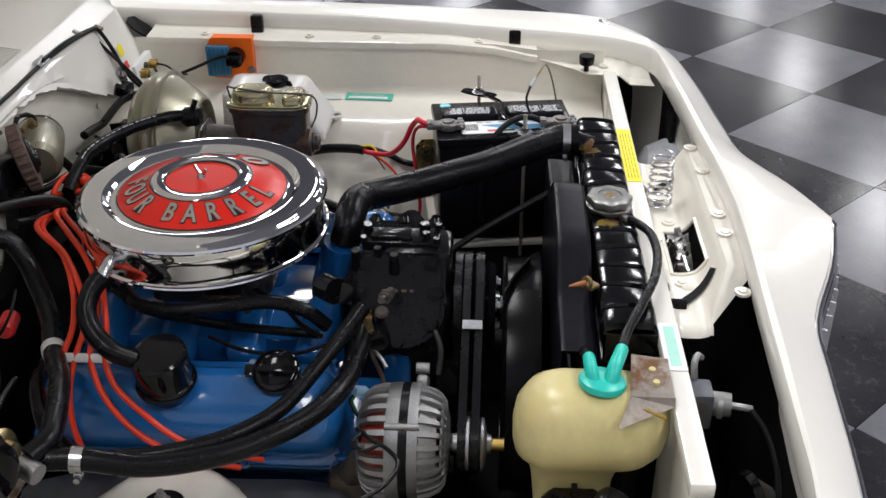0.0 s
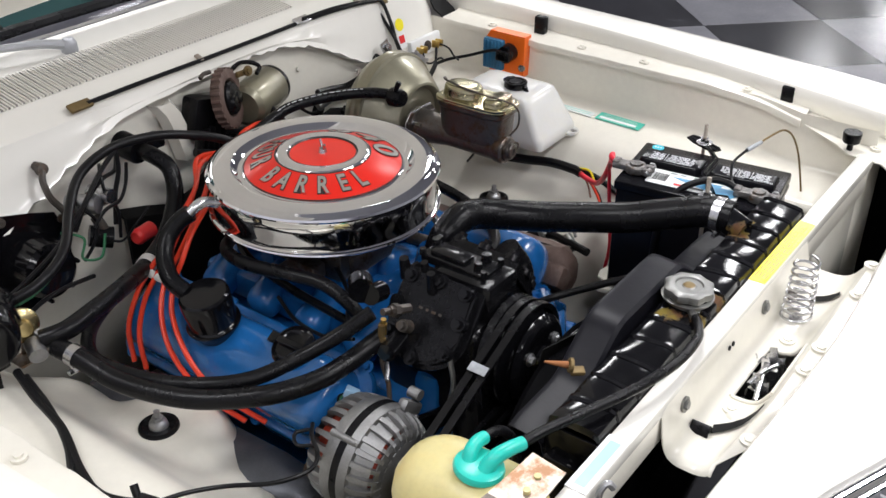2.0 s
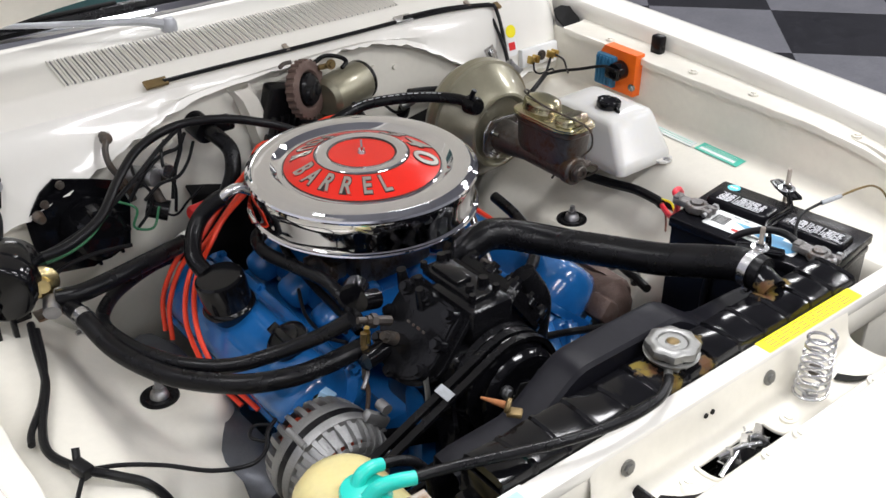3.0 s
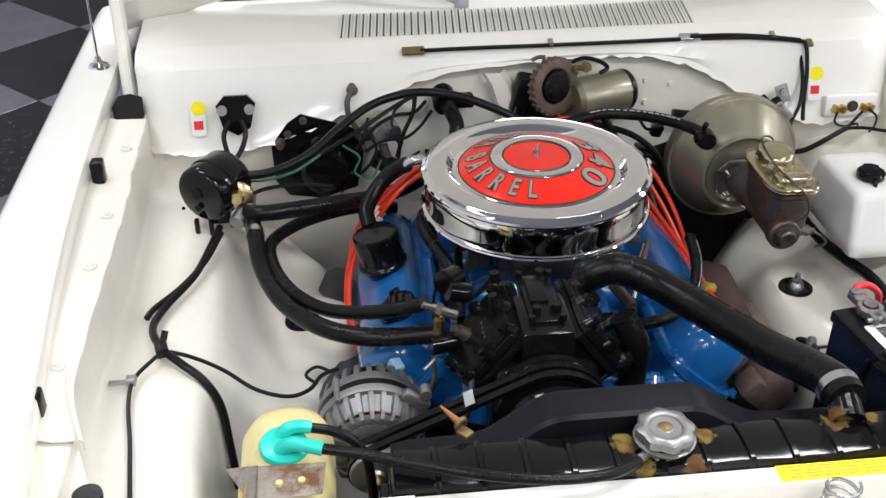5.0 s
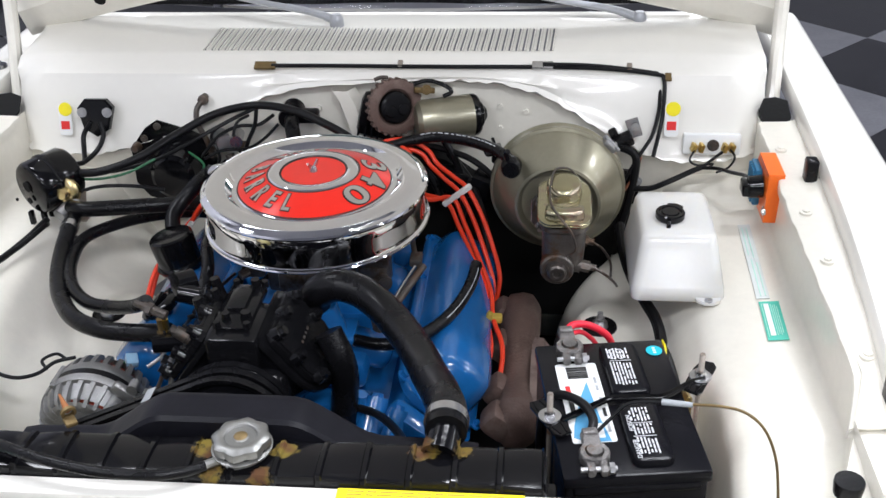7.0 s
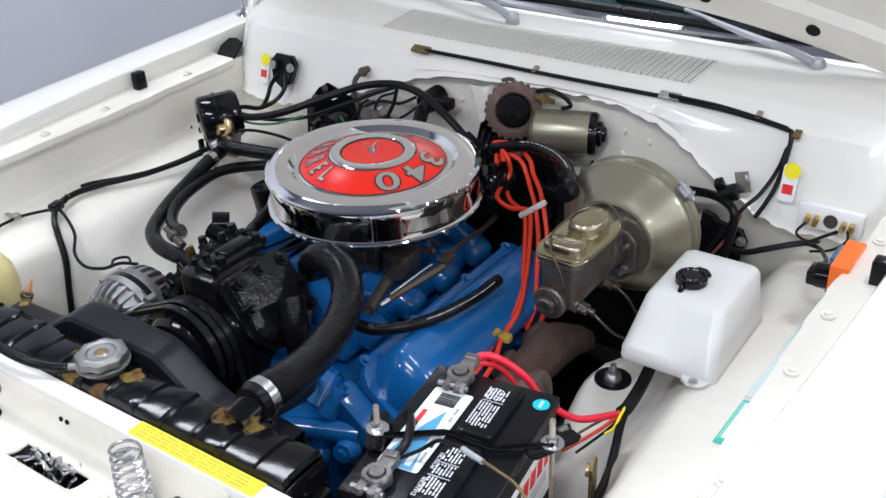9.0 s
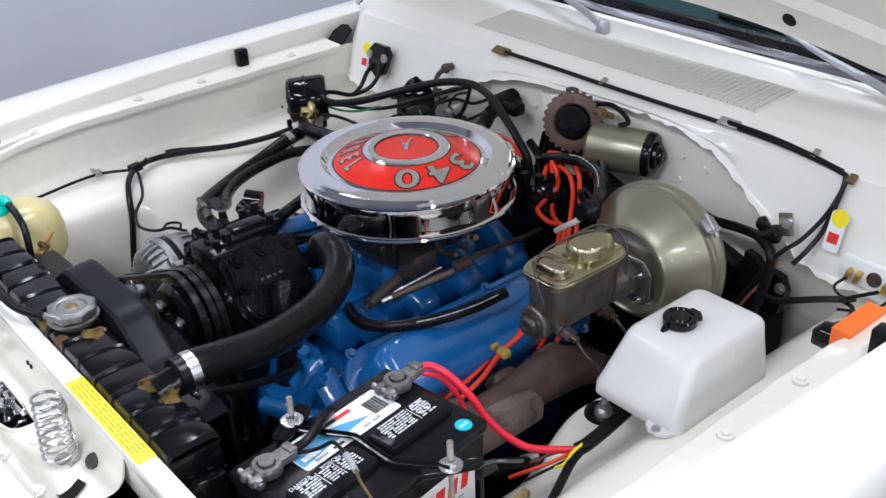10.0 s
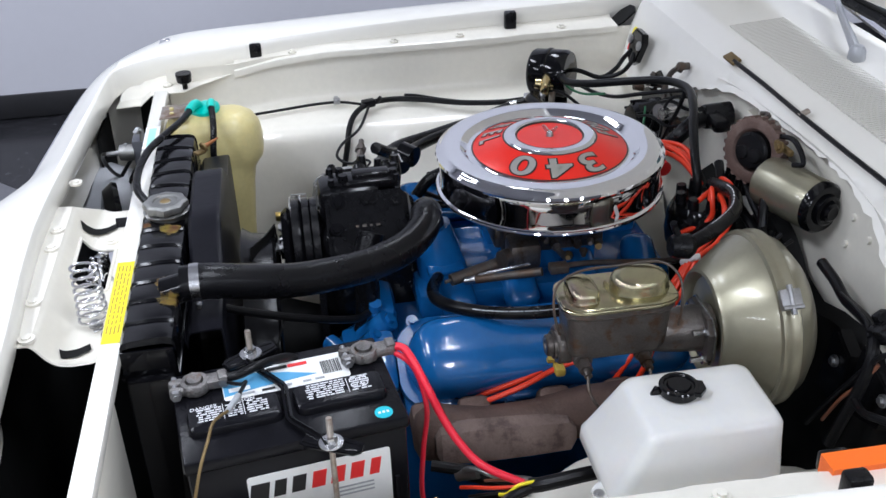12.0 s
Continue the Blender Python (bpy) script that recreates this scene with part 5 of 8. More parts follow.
part("clutch_pulley", bm, M_black, comp, "black grooved clutch pulley")
bm = BM()
for i in range(3):
    a = 2 * math.pi * i / 3 + 0.5
    bolt(bm, bp + Vector((0.038 * math.cos(a), -0.031, 0.038 * math.sin(a))), (0, -1, 0), 0.006, 0.006)
bolt(bm, bp + Vector((0, -0.038, 0)), (0, -1, 0), 0.008, 0.006)
part("pulley_bolt", bm, M_dullsteel, comp)

# alternator
AL = Vector((-0.340, 0.304, 0.703))
alt = thing("alternator", "grey cast aluminium alternator with red windings inside", "alternator", AL - Vector((0, 0, 0.08)))
bm = BM()
lathe(bm, [(0.020, -0.062), (0.035, -0.062), (0.046, -0.058), (0.048, -0.052)], AL, (0, 1, 0), 48)
lathe(bm, [(0.077, -0.010), (0.079, -0.008), (0.079, 0.012), (0.077, 0.014)], AL, (0, 1, 0), 64)
lathe(bm, [(0.0, 0.060), (0.045, 0.060), (0.058, 0.055)], AL, (0, 1, 0), 48)
lathe(bm, [(0.060, -0.046), (0.070, -0.028), (0.0765, -0.010)], AL, (0, 1, 0), 48)
part("stator", bm, M_alu, alt)
bm = BM()
lathe(bm, [(0.0755, -0.010), (0.0795, -0.0085), (0.0795, 0.002), (0.0755, 0.004)], AL, (0, 1, 0), 64)
part("lamination_band", bm, M_satin, alt, "dark laminated steel band")
bm = BM()
lathe(bm, [(0.03, -0.052), (0.052, -0.046), (0.060, -0.028), (0.061, 0.02), (0.050, 0.052), (0.03, 0.055)], AL, (0, 1, 0), 48)
part("winding", bm, M_copper, alt, "red lacquered copper winding")
for i in range(26):
    a = 2 * math.pi * (i + 0.5) / 26
    rd, tn = Vector((math.cos(a), 0, math.sin(a))), Vector((-math.sin(a), 0, math.cos(a)))
    for nm, line in (("front_rib", ((0.044, -0.0585, 0.0026), (0.056, -0.0570, 0.0030), (0.066, -0.0500, 0.0034), (0.0725, -0.0380, 0.0040), (0.0765, -0.0220, 0.0046), (0.0780, -0.0080, 0.0052))),
                     ("rear_rib", ((0.0780, 0.0120, 0.0050), (0.0770, 0.0300, 0.0046), (0.0730, 0.0440, 0.0040), (0.0650, 0.0530, 0.0034), (0.0500, 0.0585, 0.0028)))):
        bm = BM()
        rows = []
        for k, (r, y, w) in enumerate(line):
            q0, q1 = line[max(0, k - 1)], line[min(len(line) - 1, k + 1)]
            nn = Vector((q1[0] - q0[0], q1[1] - q0[1])).normalized()
            deep = (rd * nn.y - Vector((0, 1, 0)) * nn.x) * (0.0085 if nm == "front_rib" else 0.0085)
            if deep.dot(rd) > 0 or (abs(deep.dot(rd)) < 1e-4):
                deep = -deep
            p = AL + rd * r + Vector((0, y, 0))
            rows.append([p - tn * w * 0.8, p + tn * w * 0.8, p + tn * w + deep, p - tn * w + deep])
        loft(bm, rows, closed=True, caps=True)
        part(nm, bm, M_alu, alt, smooth=25)
bm = BM()
lathe(bm, [(0.0700, -0.0240), (0.0775, -0.0225), (0.0790, -0.0180), (0.0795, -0.0095), (0.0760, -0.0090)], AL, (0, 1, 0), 64)
lathe(bm, [(0.0760, 0.0040), (0.0795, 0.0045), (0.0790, 0.0160), (0.0775, 0.0200), (0.0700, 0.0210)], AL, (0, 1, 0), 64)
part("case_rim", bm, M_alu, alt)
bm = BM()
lathe(bm, [(0.040, -0.0560), (0.046, -0.0575), (0.054, -0.0565), (0.0600, -0.0535), (0.0590, -0.0510), (0.050, -0.0520), (0.040, -0.0520)], AL, (0, 1, 0), 64)
part("front_bell", bm, M_alu, alt)
for a in (0.35, 2.2, 3.9):
    bm = BM()
    rd = Vector((math.cos(a), 0, math.sin(a)))
    cyl(bm, AL + rd * 0.079 + Vector((0, -0.020, 0)), AL + rd * 0.079 + Vector((0, 0.020, 0)), 0.0048, 0.0048, 12)
    cyl(bm, AL + rd * 0.079 + Vector((0, -0.025, 0)), AL + rd * 0.079 + Vector((0, -0.020, 0)), 0.0034, 0.0040, 6)
    part("through_bolt", bm, M_alu, alt)
bm = BM()
lathe(bm, [(0.0, -0.118), (0.012, -0.118), (0.014, -0.112), (0.034, -0.108), (0.036, -0.104), (0.026, -0.096), (0.036, -0.088), (0.036, -0.084), (0.014, -0.080), (0.012, -0.058)], AL, (0, 1, 0), 36)
part("alternator_pulley", bm, M_dullsteel, alt)
bm = BM()
cyl(bm, AL + Vector((0, -0.135, 0)), AL + Vector((0, -0.112, 0)), 0.009, 0.0085, 14)
part("shaft_nut", bm, M_brass, alt, "brass coloured shaft end")
bm = BM()
box(bm, AL + Vector((0.062, -0.022, 0.054)), (0.044, 0.016, 0.018), 0.005, rot(0, 40, 0))
cyl(bm, AL + Vector((0.076, -0.030, 0.066)), AL + Vector((0.076, -0.012, 0.066)), 0.008, 0.008, 16)
part("mounting_ear", bm, M_alu, alt)
bm = BM()
box(bm, AL + Vector((-0.03, 0.0, -0.08)), (0.05, 0.03, 0.03), 0.008)
part("mounting_ear", bm, M_alu, alt)


# plug and brass line fitting beside the alternator
bm = BM()
box(bm, (-0.300, 0.366, 0.753), (0.018, 0.020, 0.013), 0.002, rot(20, 15, 30))
apl = solo("alternator_plug", bm, M_plugblue, "pale blue plastic wiring plug beside the alternator", "plug")
for k, m in ((0, M_green), (1, M_wire)):
    bm = BM()
    p = Vector((-0.300, 0.366, 0.753))
    tube(bm, [p, p + Vector((-0.012, 0.010 + 0.004 * k, -0.006)), p + Vector((-0.022, 0.000, -0.022 - 0.006 * k)), p + Vector((-0.012, -0.014, -0.034)), p + Vector((0.004, -0.030, -0.040))], 0.0018, 8)
    part("lead", bm, m, apl)
bm = BM()
cyl(bm, (-0.234, 0.362, 0.812), (-0.234, 0.361, 0.834), 0.0058, seg=6)
cyl(bm, (-0.234, 0.361, 0.834), (-0.234, 0.360, 0.842), 0.0040, seg=12)
fit = solo("line_fitting", bm, M_brass, "brass hexagonal line fitting beside the compressor", "pipe fitting")
bm = BM()
tube(bm, [(-0.234, 0.362, 0.813), (-0.235, 0.360, 0.795), (-0.240, 0.352, 0.778), (-0.250, 0.342, 0.772), (-0.262, 0.334, 0.766)], 0.0030, 8)
part("line", bm, M_dullsteel, fit)


def belt(bm, a, ra, b, rb, y, w, t):
    """A belt round two pulleys whose axes lie along y."""
    a, b = Vector((a[0], a[2])), Vector((b[0], b[2]))
    d = b - a
    L = d.length
    d.normalize()
    base = math.atan2(d.y, d.x)
    off = math.acos((ra - rb) / L)
    pts = []
    for i in range(29):
        th = base + off + (2 * math.pi - 2 * off) * i / 28
        pts.append((a + Vector((math.cos(th), math.sin(th))) * ra, th))
    for i in range(21):
        th = base - off + 2 * off * i / 20
        pts.append((b + Vector((math.cos(th), math.sin(th))) * rb, th))
    rows = []
    for p, th in pts + pts[:1]:
        n = Vector((math.cos(th), math.sin(th)))
        q = p + n * t
        rows.append([Vector((p.x, y - w * 0.36, p.y)), Vector((q.x, y - w / 2, q.y)), Vector((q.x, y + w / 2, q.y)), Vector((p.x, y + w * 0.36, p.y))])
    loft(bm, rows, closed=True)


for y, ra in ((0.208, 0.071), (0.226, 0.071)):
    bm = BM()
    belt(bm, bp, ra, AL, 0.030, y, 0.011, 0.008)
    solo("drive_belt", bm, M_rubber, "black rubber drive belt round the pulleys", "belt", "drive belts")
bm = BM()
belt(bm, bp, 0.071, Vector((EX, 0.2, 0.43)), 0.08, 0.240, 0.011, 0.008)
solo("drive_belt", bm, M_rubber, "black rubber drive belt round the crank pulley", "belt", "drive belts")
bm = BM()
lathe(bm, [(0.0, -0.02), (0.075, -0.02), (0.08, -0.01), (0.072, 0.0), (0.08, 0.01), (0.08, 0.04), (0.0, 0.04)], (EX, 0.23, 0.43), (0, 1, 0), 40)
part("crank_pulley", bm, M_black, engine)
bm = BM()
box(bm, (-0.13, 0.26, 0.66), (0.10, 0.05, 0.12), 0.01)
box(bm, (-0.23, 0.28, 0.70), (0.14, 0.012, 0.03), 0.003, rot(0, 20, 0))
part("compressor_bracket", bm, M_black, engine)
bm = BM()
plate(bm, [(-0.007, -0.014), (0.007, -0.014), (0.007, 0.014), (-0.007, 0.014)], (-0.212, 0.2170, 0.8085), (0.903, 0, 0.43), (0, 1, 0), 0.001)
part("belt_mark", bm, M_greyink, engine, "grey printed mark")

# caps on the valve cover
bm = BM()
c, n = Vector((-0.302, 0.632, 0.752)), Vector((-0.20, 0.02, 0.98)).normalized()
lathe(bm, [(0.0, -0.01), (0.030, -0.01), (0.034, 0.0), (0.041, 0.010), (0.042, 0.014), (0.040, 0.018), (0.0375, 0.020), (0.0372, 0.024), (0.0385, 0.062), (0.0375, 0.067), (0.034, 0.070), (0.0, 0.0712)], c, n, 40)
part("breather_cap", bm, M_black, engine, "black crankcase breather cap on the blue valve cover")
bm = BM()
c, n = Vector((-0.289, 0.482, 0.772)), Vector((-0.50, 0, 0.86)).normalized()
lathe(bm, [(0.030, -0.006), (0.033, 0.0), (0.033, 0.006), (0.029, 0.010), (0.022, 0.012), (0.017, 0.010), (0.0, 0.010)], c, n, 36)
u = Vector((0, 1, 0))
box(bm, c + n * 0.012, (0.012, 0.05, 0.010), 0.003, Matrix((n.cross(u), u, n)).transposed())
box(bm, c + n * 0.006 + u * 0.036, (0.018, 0.016, 0.006), 0.002, Matrix((n.cross(u), u, n)).transposed())
part("oil_filler_cap", bm, M_black, engine, "black twist-on oil filler cap on the blue valve cover")

# breather hose from the air cleaner
bm = BM()
tube(bm, [(-0.254, 0.715, 0.900), (-0.270, 0.727, 0.886), (-0.292, 0.730, 0.866), (-0.312, 0.716, 0.846), (-0.326, 0.690, 0.828), (-0.322, 0.664, 0.812)], 0.0135, 16)
solo("breather_hose", bm, M_rubber, "black rubber hose from the air cleaner to the breather cap", "hose")
bm = BM()
tube(bm, [(-0.155, 0.730, 0.815), (-0.215, 0.690, 0.828), (-0.238, 0.630, 0.836), (-0.226, 0.560, 0.838), (-0.208, 0.500, 0.834), (-0.205, 0.452, 0.818), (-0.200, 0.425, 0.79)], 0.0105, 14)
solo("vacuum_hose", bm, M_rubber, "black rubber vacuum hose over the intake manifold", "hose", "vacuum hoses")

# air conditioning hoses
bm = BM()
tube(bm, [(-0.518, 0.704, 0.812), (-0.512, 0.664, 0.808), (-0.503, 0.604, 0.793), (-0.484, 0.543, 0.787), (-0.455, 0.484, 0.786), (-0.405, 0.418, 0.793), (-0.350, 0.384, 0.797), (-0.298, 0.374, 0.799), (-0.255, 0.370, 0.803), (-0.230, 0.366, 0.808)], 0.0140, 18)
h = solo("coolant_line", bm, M_rubber, "thick black rubber air conditioning hose looping over the inner fender", "hose", "air conditioning hoses")
bm = BM()
hose_clamp(bm, (-0.513, 0.671, 0.8085), (0.05, -0.5, -0.05), 0.0140, 0.014)
part("hose_clamp", bm, M_steel, h, "steel hose clamp")
bm = BM()
tube(bm, [(-0.270, 0.815, 0.760), (-0.330, 0.800, 0.774), (-0.392, 0.770, 0.782), (-0.450, 0.730, 0.785), (-0.488, 0.668, 0.789), (-0.478, 0.585, 0.790), (-0.445, 0.510, 0.792), (-0.397, 0.457, 0.796), (-0.340, 0.424, 0.810), (-0.290, 0.390, 0.836), (-0.256, 0.362, 0.864)], 0.0108, 16)
h = solo("coolant_line", bm, M_rubber, "thin black rubber air conditioning hose to the compressor", "hose", "air conditioning hoses")
bm = BM()
tube(bm, [(-0.528, 0.722, 0.822), (-0.500, 0.708, 0.826), (-0.460, 0.716, 0.824), (-0.379, 0.742, 0.818), (-0.330, 0.768, 0.808), (-0.294, 0.787, 0.802), (-0.238, 0.812, 0.811), (-0.190, 0.842, 0.828), (-0.160, 0.866, 0.853), (-0.149, 0.888, 0.882), (-0.156, 0.915, 0.899), (-0.163, 0.950, 0.904)], 0.0140, 16)
solo("heater_hose", bm, M_rubber, "thick black rubber heater hose bending down from the firewall", "hose", "heater hoses")
bm = BM()
lathe(bm, [(0.0146, -0.008), (0.0158, -0.008), (0.0158, 0.008), (0.0146, 0.008)], (-0.294, 0.787, 0.802), (0.9, 0.47, -0.05), 24)
solo("hose_strap", bm, M_tape, "pale metal strap round a heater hose", "strap")

# heater valve
valve = thing("heater_valve", "gold plated heater control valve on a tan bracket", "valve", (-0.535, 0.74, 0.785))
bm = BM()
lathe(bm, [(0.0, -0.014), (0.008, -0.014), (0.010, -0.007), (0.022, -0.005), (0.025, 0.0), (0.025, 0.006), (0.021, 0.010), (0.012, 0.012), (0.010, 0.024), (0.0, 0.025)], (-0.538, 0.748, 0.842), (-0.2, -0.85, 0.15), 32)
part("diaphragm", bm, M_gold, valve)
bm = BM()
box(bm, (-0.527, 0.757, 0.812), (0.022, 0.004, 0.052), 0.001, rot(0, 10, 10))
box(bm, (-0.534, 0.745, 0.789), (0.050, 0.030, 0.004), 0.001)
part("bracket", bm, M_rusty, valve, "tan rusty bracket")
bm = BM()
cyl(bm, (-0.535, 0.73, 0.818), (-0.545, 0.705, 0.812), 0.013, seg=14)
cyl(bm, (-0.525, 0.74, 0.83), (-0.52, 0.72, 0.815), 0.007, seg=10)
part("port", bm, M_dullsteel, valve)

# horn-like vacuum drum
drum = thing("vacuum_tank", "round gloss black drum on the inner fender", "tank", (-0.585, 0.77, 0.785))
bm = BM()
ax = Vector((0.55, 0.82, 0.06)).normalized()
o = Vector((-0.604, 0.735, 0.849))
lathe(bm, [(0.0, 0.0), (0.042, 0.0), (0.047, 0.003), (0.050, 0.009), (0.050, 0.034), (0.0525, 0.036), (0.0525, 0.041), (0.050, 0.043), (0.050, 0.076), (0.045, 0.084), (0.0, 0.086)], o, ax, 44)
part("shell", bm, M_black, drum)
# holes of the face, their shade put in as dark discs
for dx, dz, r in ((-0.005, 0.006, 0.010), (-0.006, -0.022, 0.006), (0.028, 0.03, 0.003), (-0.03, -0.02, 0.003)):
    bm = BM()
    a, b, d = frame_of(ax)
    p = o + Vector((1, 0, 0)) * dx + Vector((0, 0, 1)) * dz
    cyl(bm, p - ax * 0.0012, p + ax * 0.002, r, seg=18)
    part("face_hole", bm, M_dark, drum)
bm = BM()
for dx in (-0.012, 0.012):
    box(bm, o + Vector((dx, 0.004, -0.062)), (0.008, 0.012, 0.034), 0.002)
box(bm, o + ax * 0.05 + Vector((0, 0, -0.058)), (0.03, 0.05, 0.02), 0.003)
part("foot", bm, M_black, drum)

# blower motor plate on the firewall
blow = thing("blower_motor", "gloss black heater blower on a plate at the firewall", "blower", (-0.40, 0.93, 0.76))
bm = BM()
plate(bm, [(-0.085, -0.05), (-0.088, 0.02), (-0.055, 0.062), (-0.03, 0.078), (0.03, 0.060), (0.07, 0.045), (0.085, 0.0), (0.07, -0.07), (0.0, -0.09), (-0.06, -0.08)], (-0.405, 0.945, 0.815), (1, 0, 0), (0, 0.15, 1), 0.004)
part("plate", bm, M_black, blow)
bm = BM()
lathe(bm, [(0.055, -0.01), (0.052, 0.02), (0.048, 0.03), (0.044, 0.055), (0.036, 0.062), (0.0, 0.064)], (-0.395, 0.944, 0.795), (0, -1, 0.12), 40)
part("motor_can", bm, M_black, blow)
for x, z in ((-0.46, 0.86), (-0.43, 0.886), (-0.33, 0.85)):
    bm = BM()
    bolt(bm, (x, 0.938, z), (0, -1, 0.1), 0.0045, 0.005)
    part("bolt", bm, M_iron, blow)
for k in range(7):
    bm = BM()
    a = 2 * math.pi * k / 7
    box(bm, (-0.395 + 0.047 * math.cos(a), 0.905, 0.798 + 0.047 * math.sin(a)), (0.006, 0.040, 0.006), 0.002)
    part("can_rib", bm, M_black, blow)

# firewall fittings
bm = BM()
plate(bm, [(-0.036, 0.012), (-0.026, -0.028), (0.0, -0.044), (0.024, -0.030), (0.036, 0.014), (0.022, 0.030), (-0.020, 0.030)], (-0.550, 0.952, 0.906), (1, 0, 0), (0, 0.25, 1), 0.014, 0.003)
plug = solo("wiring_plug", bm, M_black, "black rubber wiring grommet on the cowl with two screws", "grommet")
for dx in (-0.025, 0.025):
    bm = BM()
    bolt(bm, (-0.550 + dx, 0.938, 0.914), (0, -1, 0.25), 0.006, 0.003)
    part("screw", bm, M_dullsteel, plug)
for dx in (-0.010, 0.008):
    bm = BM()
    tube(bm, [(-0.550 + dx, 0.936, 0.895), (-0.553 + 2.2 * dx, 0.925, 0.872), (-0.556 + 1.5 * dx, 0.905, 0.850), (-0.560, 0.870, 0.840), (-0.566, 0.83, 0.855), (-0.570, 0.80, 0.862)], 0.0048, 10)
    solo("cable", bm, M_wire, "black cable hanging from the cowl grommet", "cable", "cables")
bm = BM()
tube(bm, [(-0.592, 0.800, 0.862), (-0.548, 0.782, 0.862), (-0.485, 0.775, 0.868), (-0.42, 0.800, 0.884), (-0.362, 0.860, 0.905), (-0.300, 0.910, 0.925), (-0.225, 0.925, 0.937), (-0.150, 0.908, 0.935), (-0.085, 0.885, 0.918), (-0.035, 0.870, 0.895), (-0.005, 0.865, 0.868), (0.0, 0.865, 0.83)], 0.0078, 12)
solo("wiring_harness", bm, M_wire, "thick black taped wiring harness along the firewall", "wiring harness")
for pts, r, m, lab in (([(-0.222, 0.922, 0.934), (-0.27, 0.905, 0.915), (-0.33, 0.875, 0.89), (-0.40, 0.85, 0.86), (-0.47, 0.83, 0.845), (-0.53, 0.80, 0.85)], 0.004, M_wire, "thin black wire along the firewall"),
                       ([(-0.222, 0.922, 0.934), (-0.228, 0.915, 0.90), (-0.245, 0.91, 0.865), (-0.26, 0.90, 0.82)], 0.004, M_wire, "thin black wire hanging before the firewall"),
                       ([(-0.575, 0.79, 0.852), (-0.51, 0.785, 0.847), (-0.45, 0.80, 0.852), (-0.40, 0.83, 0.868)], 0.0026, M_green, "thin green wire from the drum"),
                       ([(-0.36, 0.90, 0.85), (-0.33, 0.888, 0.83), (-0.34, 0.885, 0.80), (-0.31, 0.88, 0.79), (-0.29, 0.89, 0.82)], 0.0022, M_green, "thin green wire looping before the firewall"),
                       ([(-0.30, 0.90, 0.82), (-0.27, 0.88, 0.80), (-0.25, 0.86, 0.83), (-0.22, 0.86, 0.85)], 0.0022, M_wire, "thin black wire looping before the firewall"),
                       ([(-0.545, 0.74, 0.83), (-0.50, 0.77, 0.838), (-0.44, 0.79, 0.832), (-0.38, 0.80, 0.82)], 0.0035, M_wire, "thin black wire behind the heater valve")):
    bm = BM()
    tube(bm, pts, r, 8)
    solo("wire", bm, m, lab, "wire", "wires")
bm = BM()
tube(bm, [(-0.336, 0.972, 0.935), (-0.336, 0.955, 0.934), (-0.346, 0.942, 0.920), (-0.345, 0.932, 0.895), (-0.330, 0.925, 0.865), (-0.320, 0.92, 0.83)], lambda q: 0.0055 + 0.002 * (q < 0.2), 8)
lathe(bm, [(0.0, 0.004), (0.009, 0.002), (0.011, -0.006)], (-0.336, 0.952, 0.935), (0, -1, 0.3), 16)
solo("ground_strap", bm, M_iron, "tarnished ground strap bolted to the cowl", "strap")
bm = BM()
lathe(bm, [(0.0, 0.02), (0.007, 0.02), (0.008, 0.012), (0.010, 0.0)], (-0.475, 0.935, 0.845), (0, -1, 0.1), 14)
solo("drain_plug", bm, M_iron, "small tarnished stud on the firewall", "stud")
for pts, r, m, lab in (([(-0.20, 0.955, 0.905), (-0.225, 0.93, 0.895), (-0.26, 0.915, 0.898), (-0.30, 0.905, 0.880), (-0.335, 0.90, 0.84)], 0.0035, M_wire, "thin black wire among the firewall fittings"),
                       ([(-0.19, 0.945, 0.890), (-0.215, 0.92, 0.870), (-0.245, 0.90, 0.858), (-0.285, 0.885, 0.862), (-0.32, 0.87, 0.85)], 0.0030, M_wire, "thin black wire among the firewall fittings"),
                       ([(-0.245, 0.94, 0.91), (-0.262, 0.915, 0.905), (-0.268, 0.90, 0.875), (-0.255, 0.895, 0.845), (-0.262, 0.89, 0.80)], 0.0028, M_wire, "thin black wire hanging among the firewall fittings"),
                       ([(-0.31, 0.935, 0.885), (-0.315, 0.91, 0.875), (-0.298, 0.895, 0.845), (-0.310, 0.89, 0.815), (-0.335, 0.89, 0.79)], 0.0028, M_wire, "thin black wire hanging among the firewall fittings")):
    bm = BM()
    tube(bm, pts, r, 8)
    solo("wire", bm, m, lab, "wire", "wires")
# heater valve cluster of small metal parts
clus = thing("pipe_junction", "cluster of small tarnished pipe fittings at the firewall", "pipe fitting", (-0.29, 0.92, 0.83))
for p, q, r, m in (((-0.31, 0.945, 0.865), (-0.285, 0.90, 0.868), 0.016, M_dullsteel), ((-0.27, 0.94, 0.872), (-0.262, 0.895, 0.874), 0.012, M_steel), ((-0.33, 0.93, 0.85), (-0.25, 0.925, 0.855), 0.008, M_iron), ((-0.285, 0.915, 0.84), (-0.275, 0.905, 0.805), 0.009, M_iron), ((-0.30, 0.92, 0.81), (-0.27, 0.90, 0.80), 0.018, M_satin)):
    bm = BM()
    cyl(bm, p, q, r, seg=14)
    part("fitting", bm, m, clus)
bm = BM()
lathe(bm, [(0.0, 0.05), (0.020, 0.05), (0.022, 0.046), (0.022, 0.0)], (-0.165, 0.985, 0.906), (-0.02, -1, -0.05), 20)
box(bm, (-0.135, 0.950, 0.906), (0.05, 0.03, 0.024), 0.006)
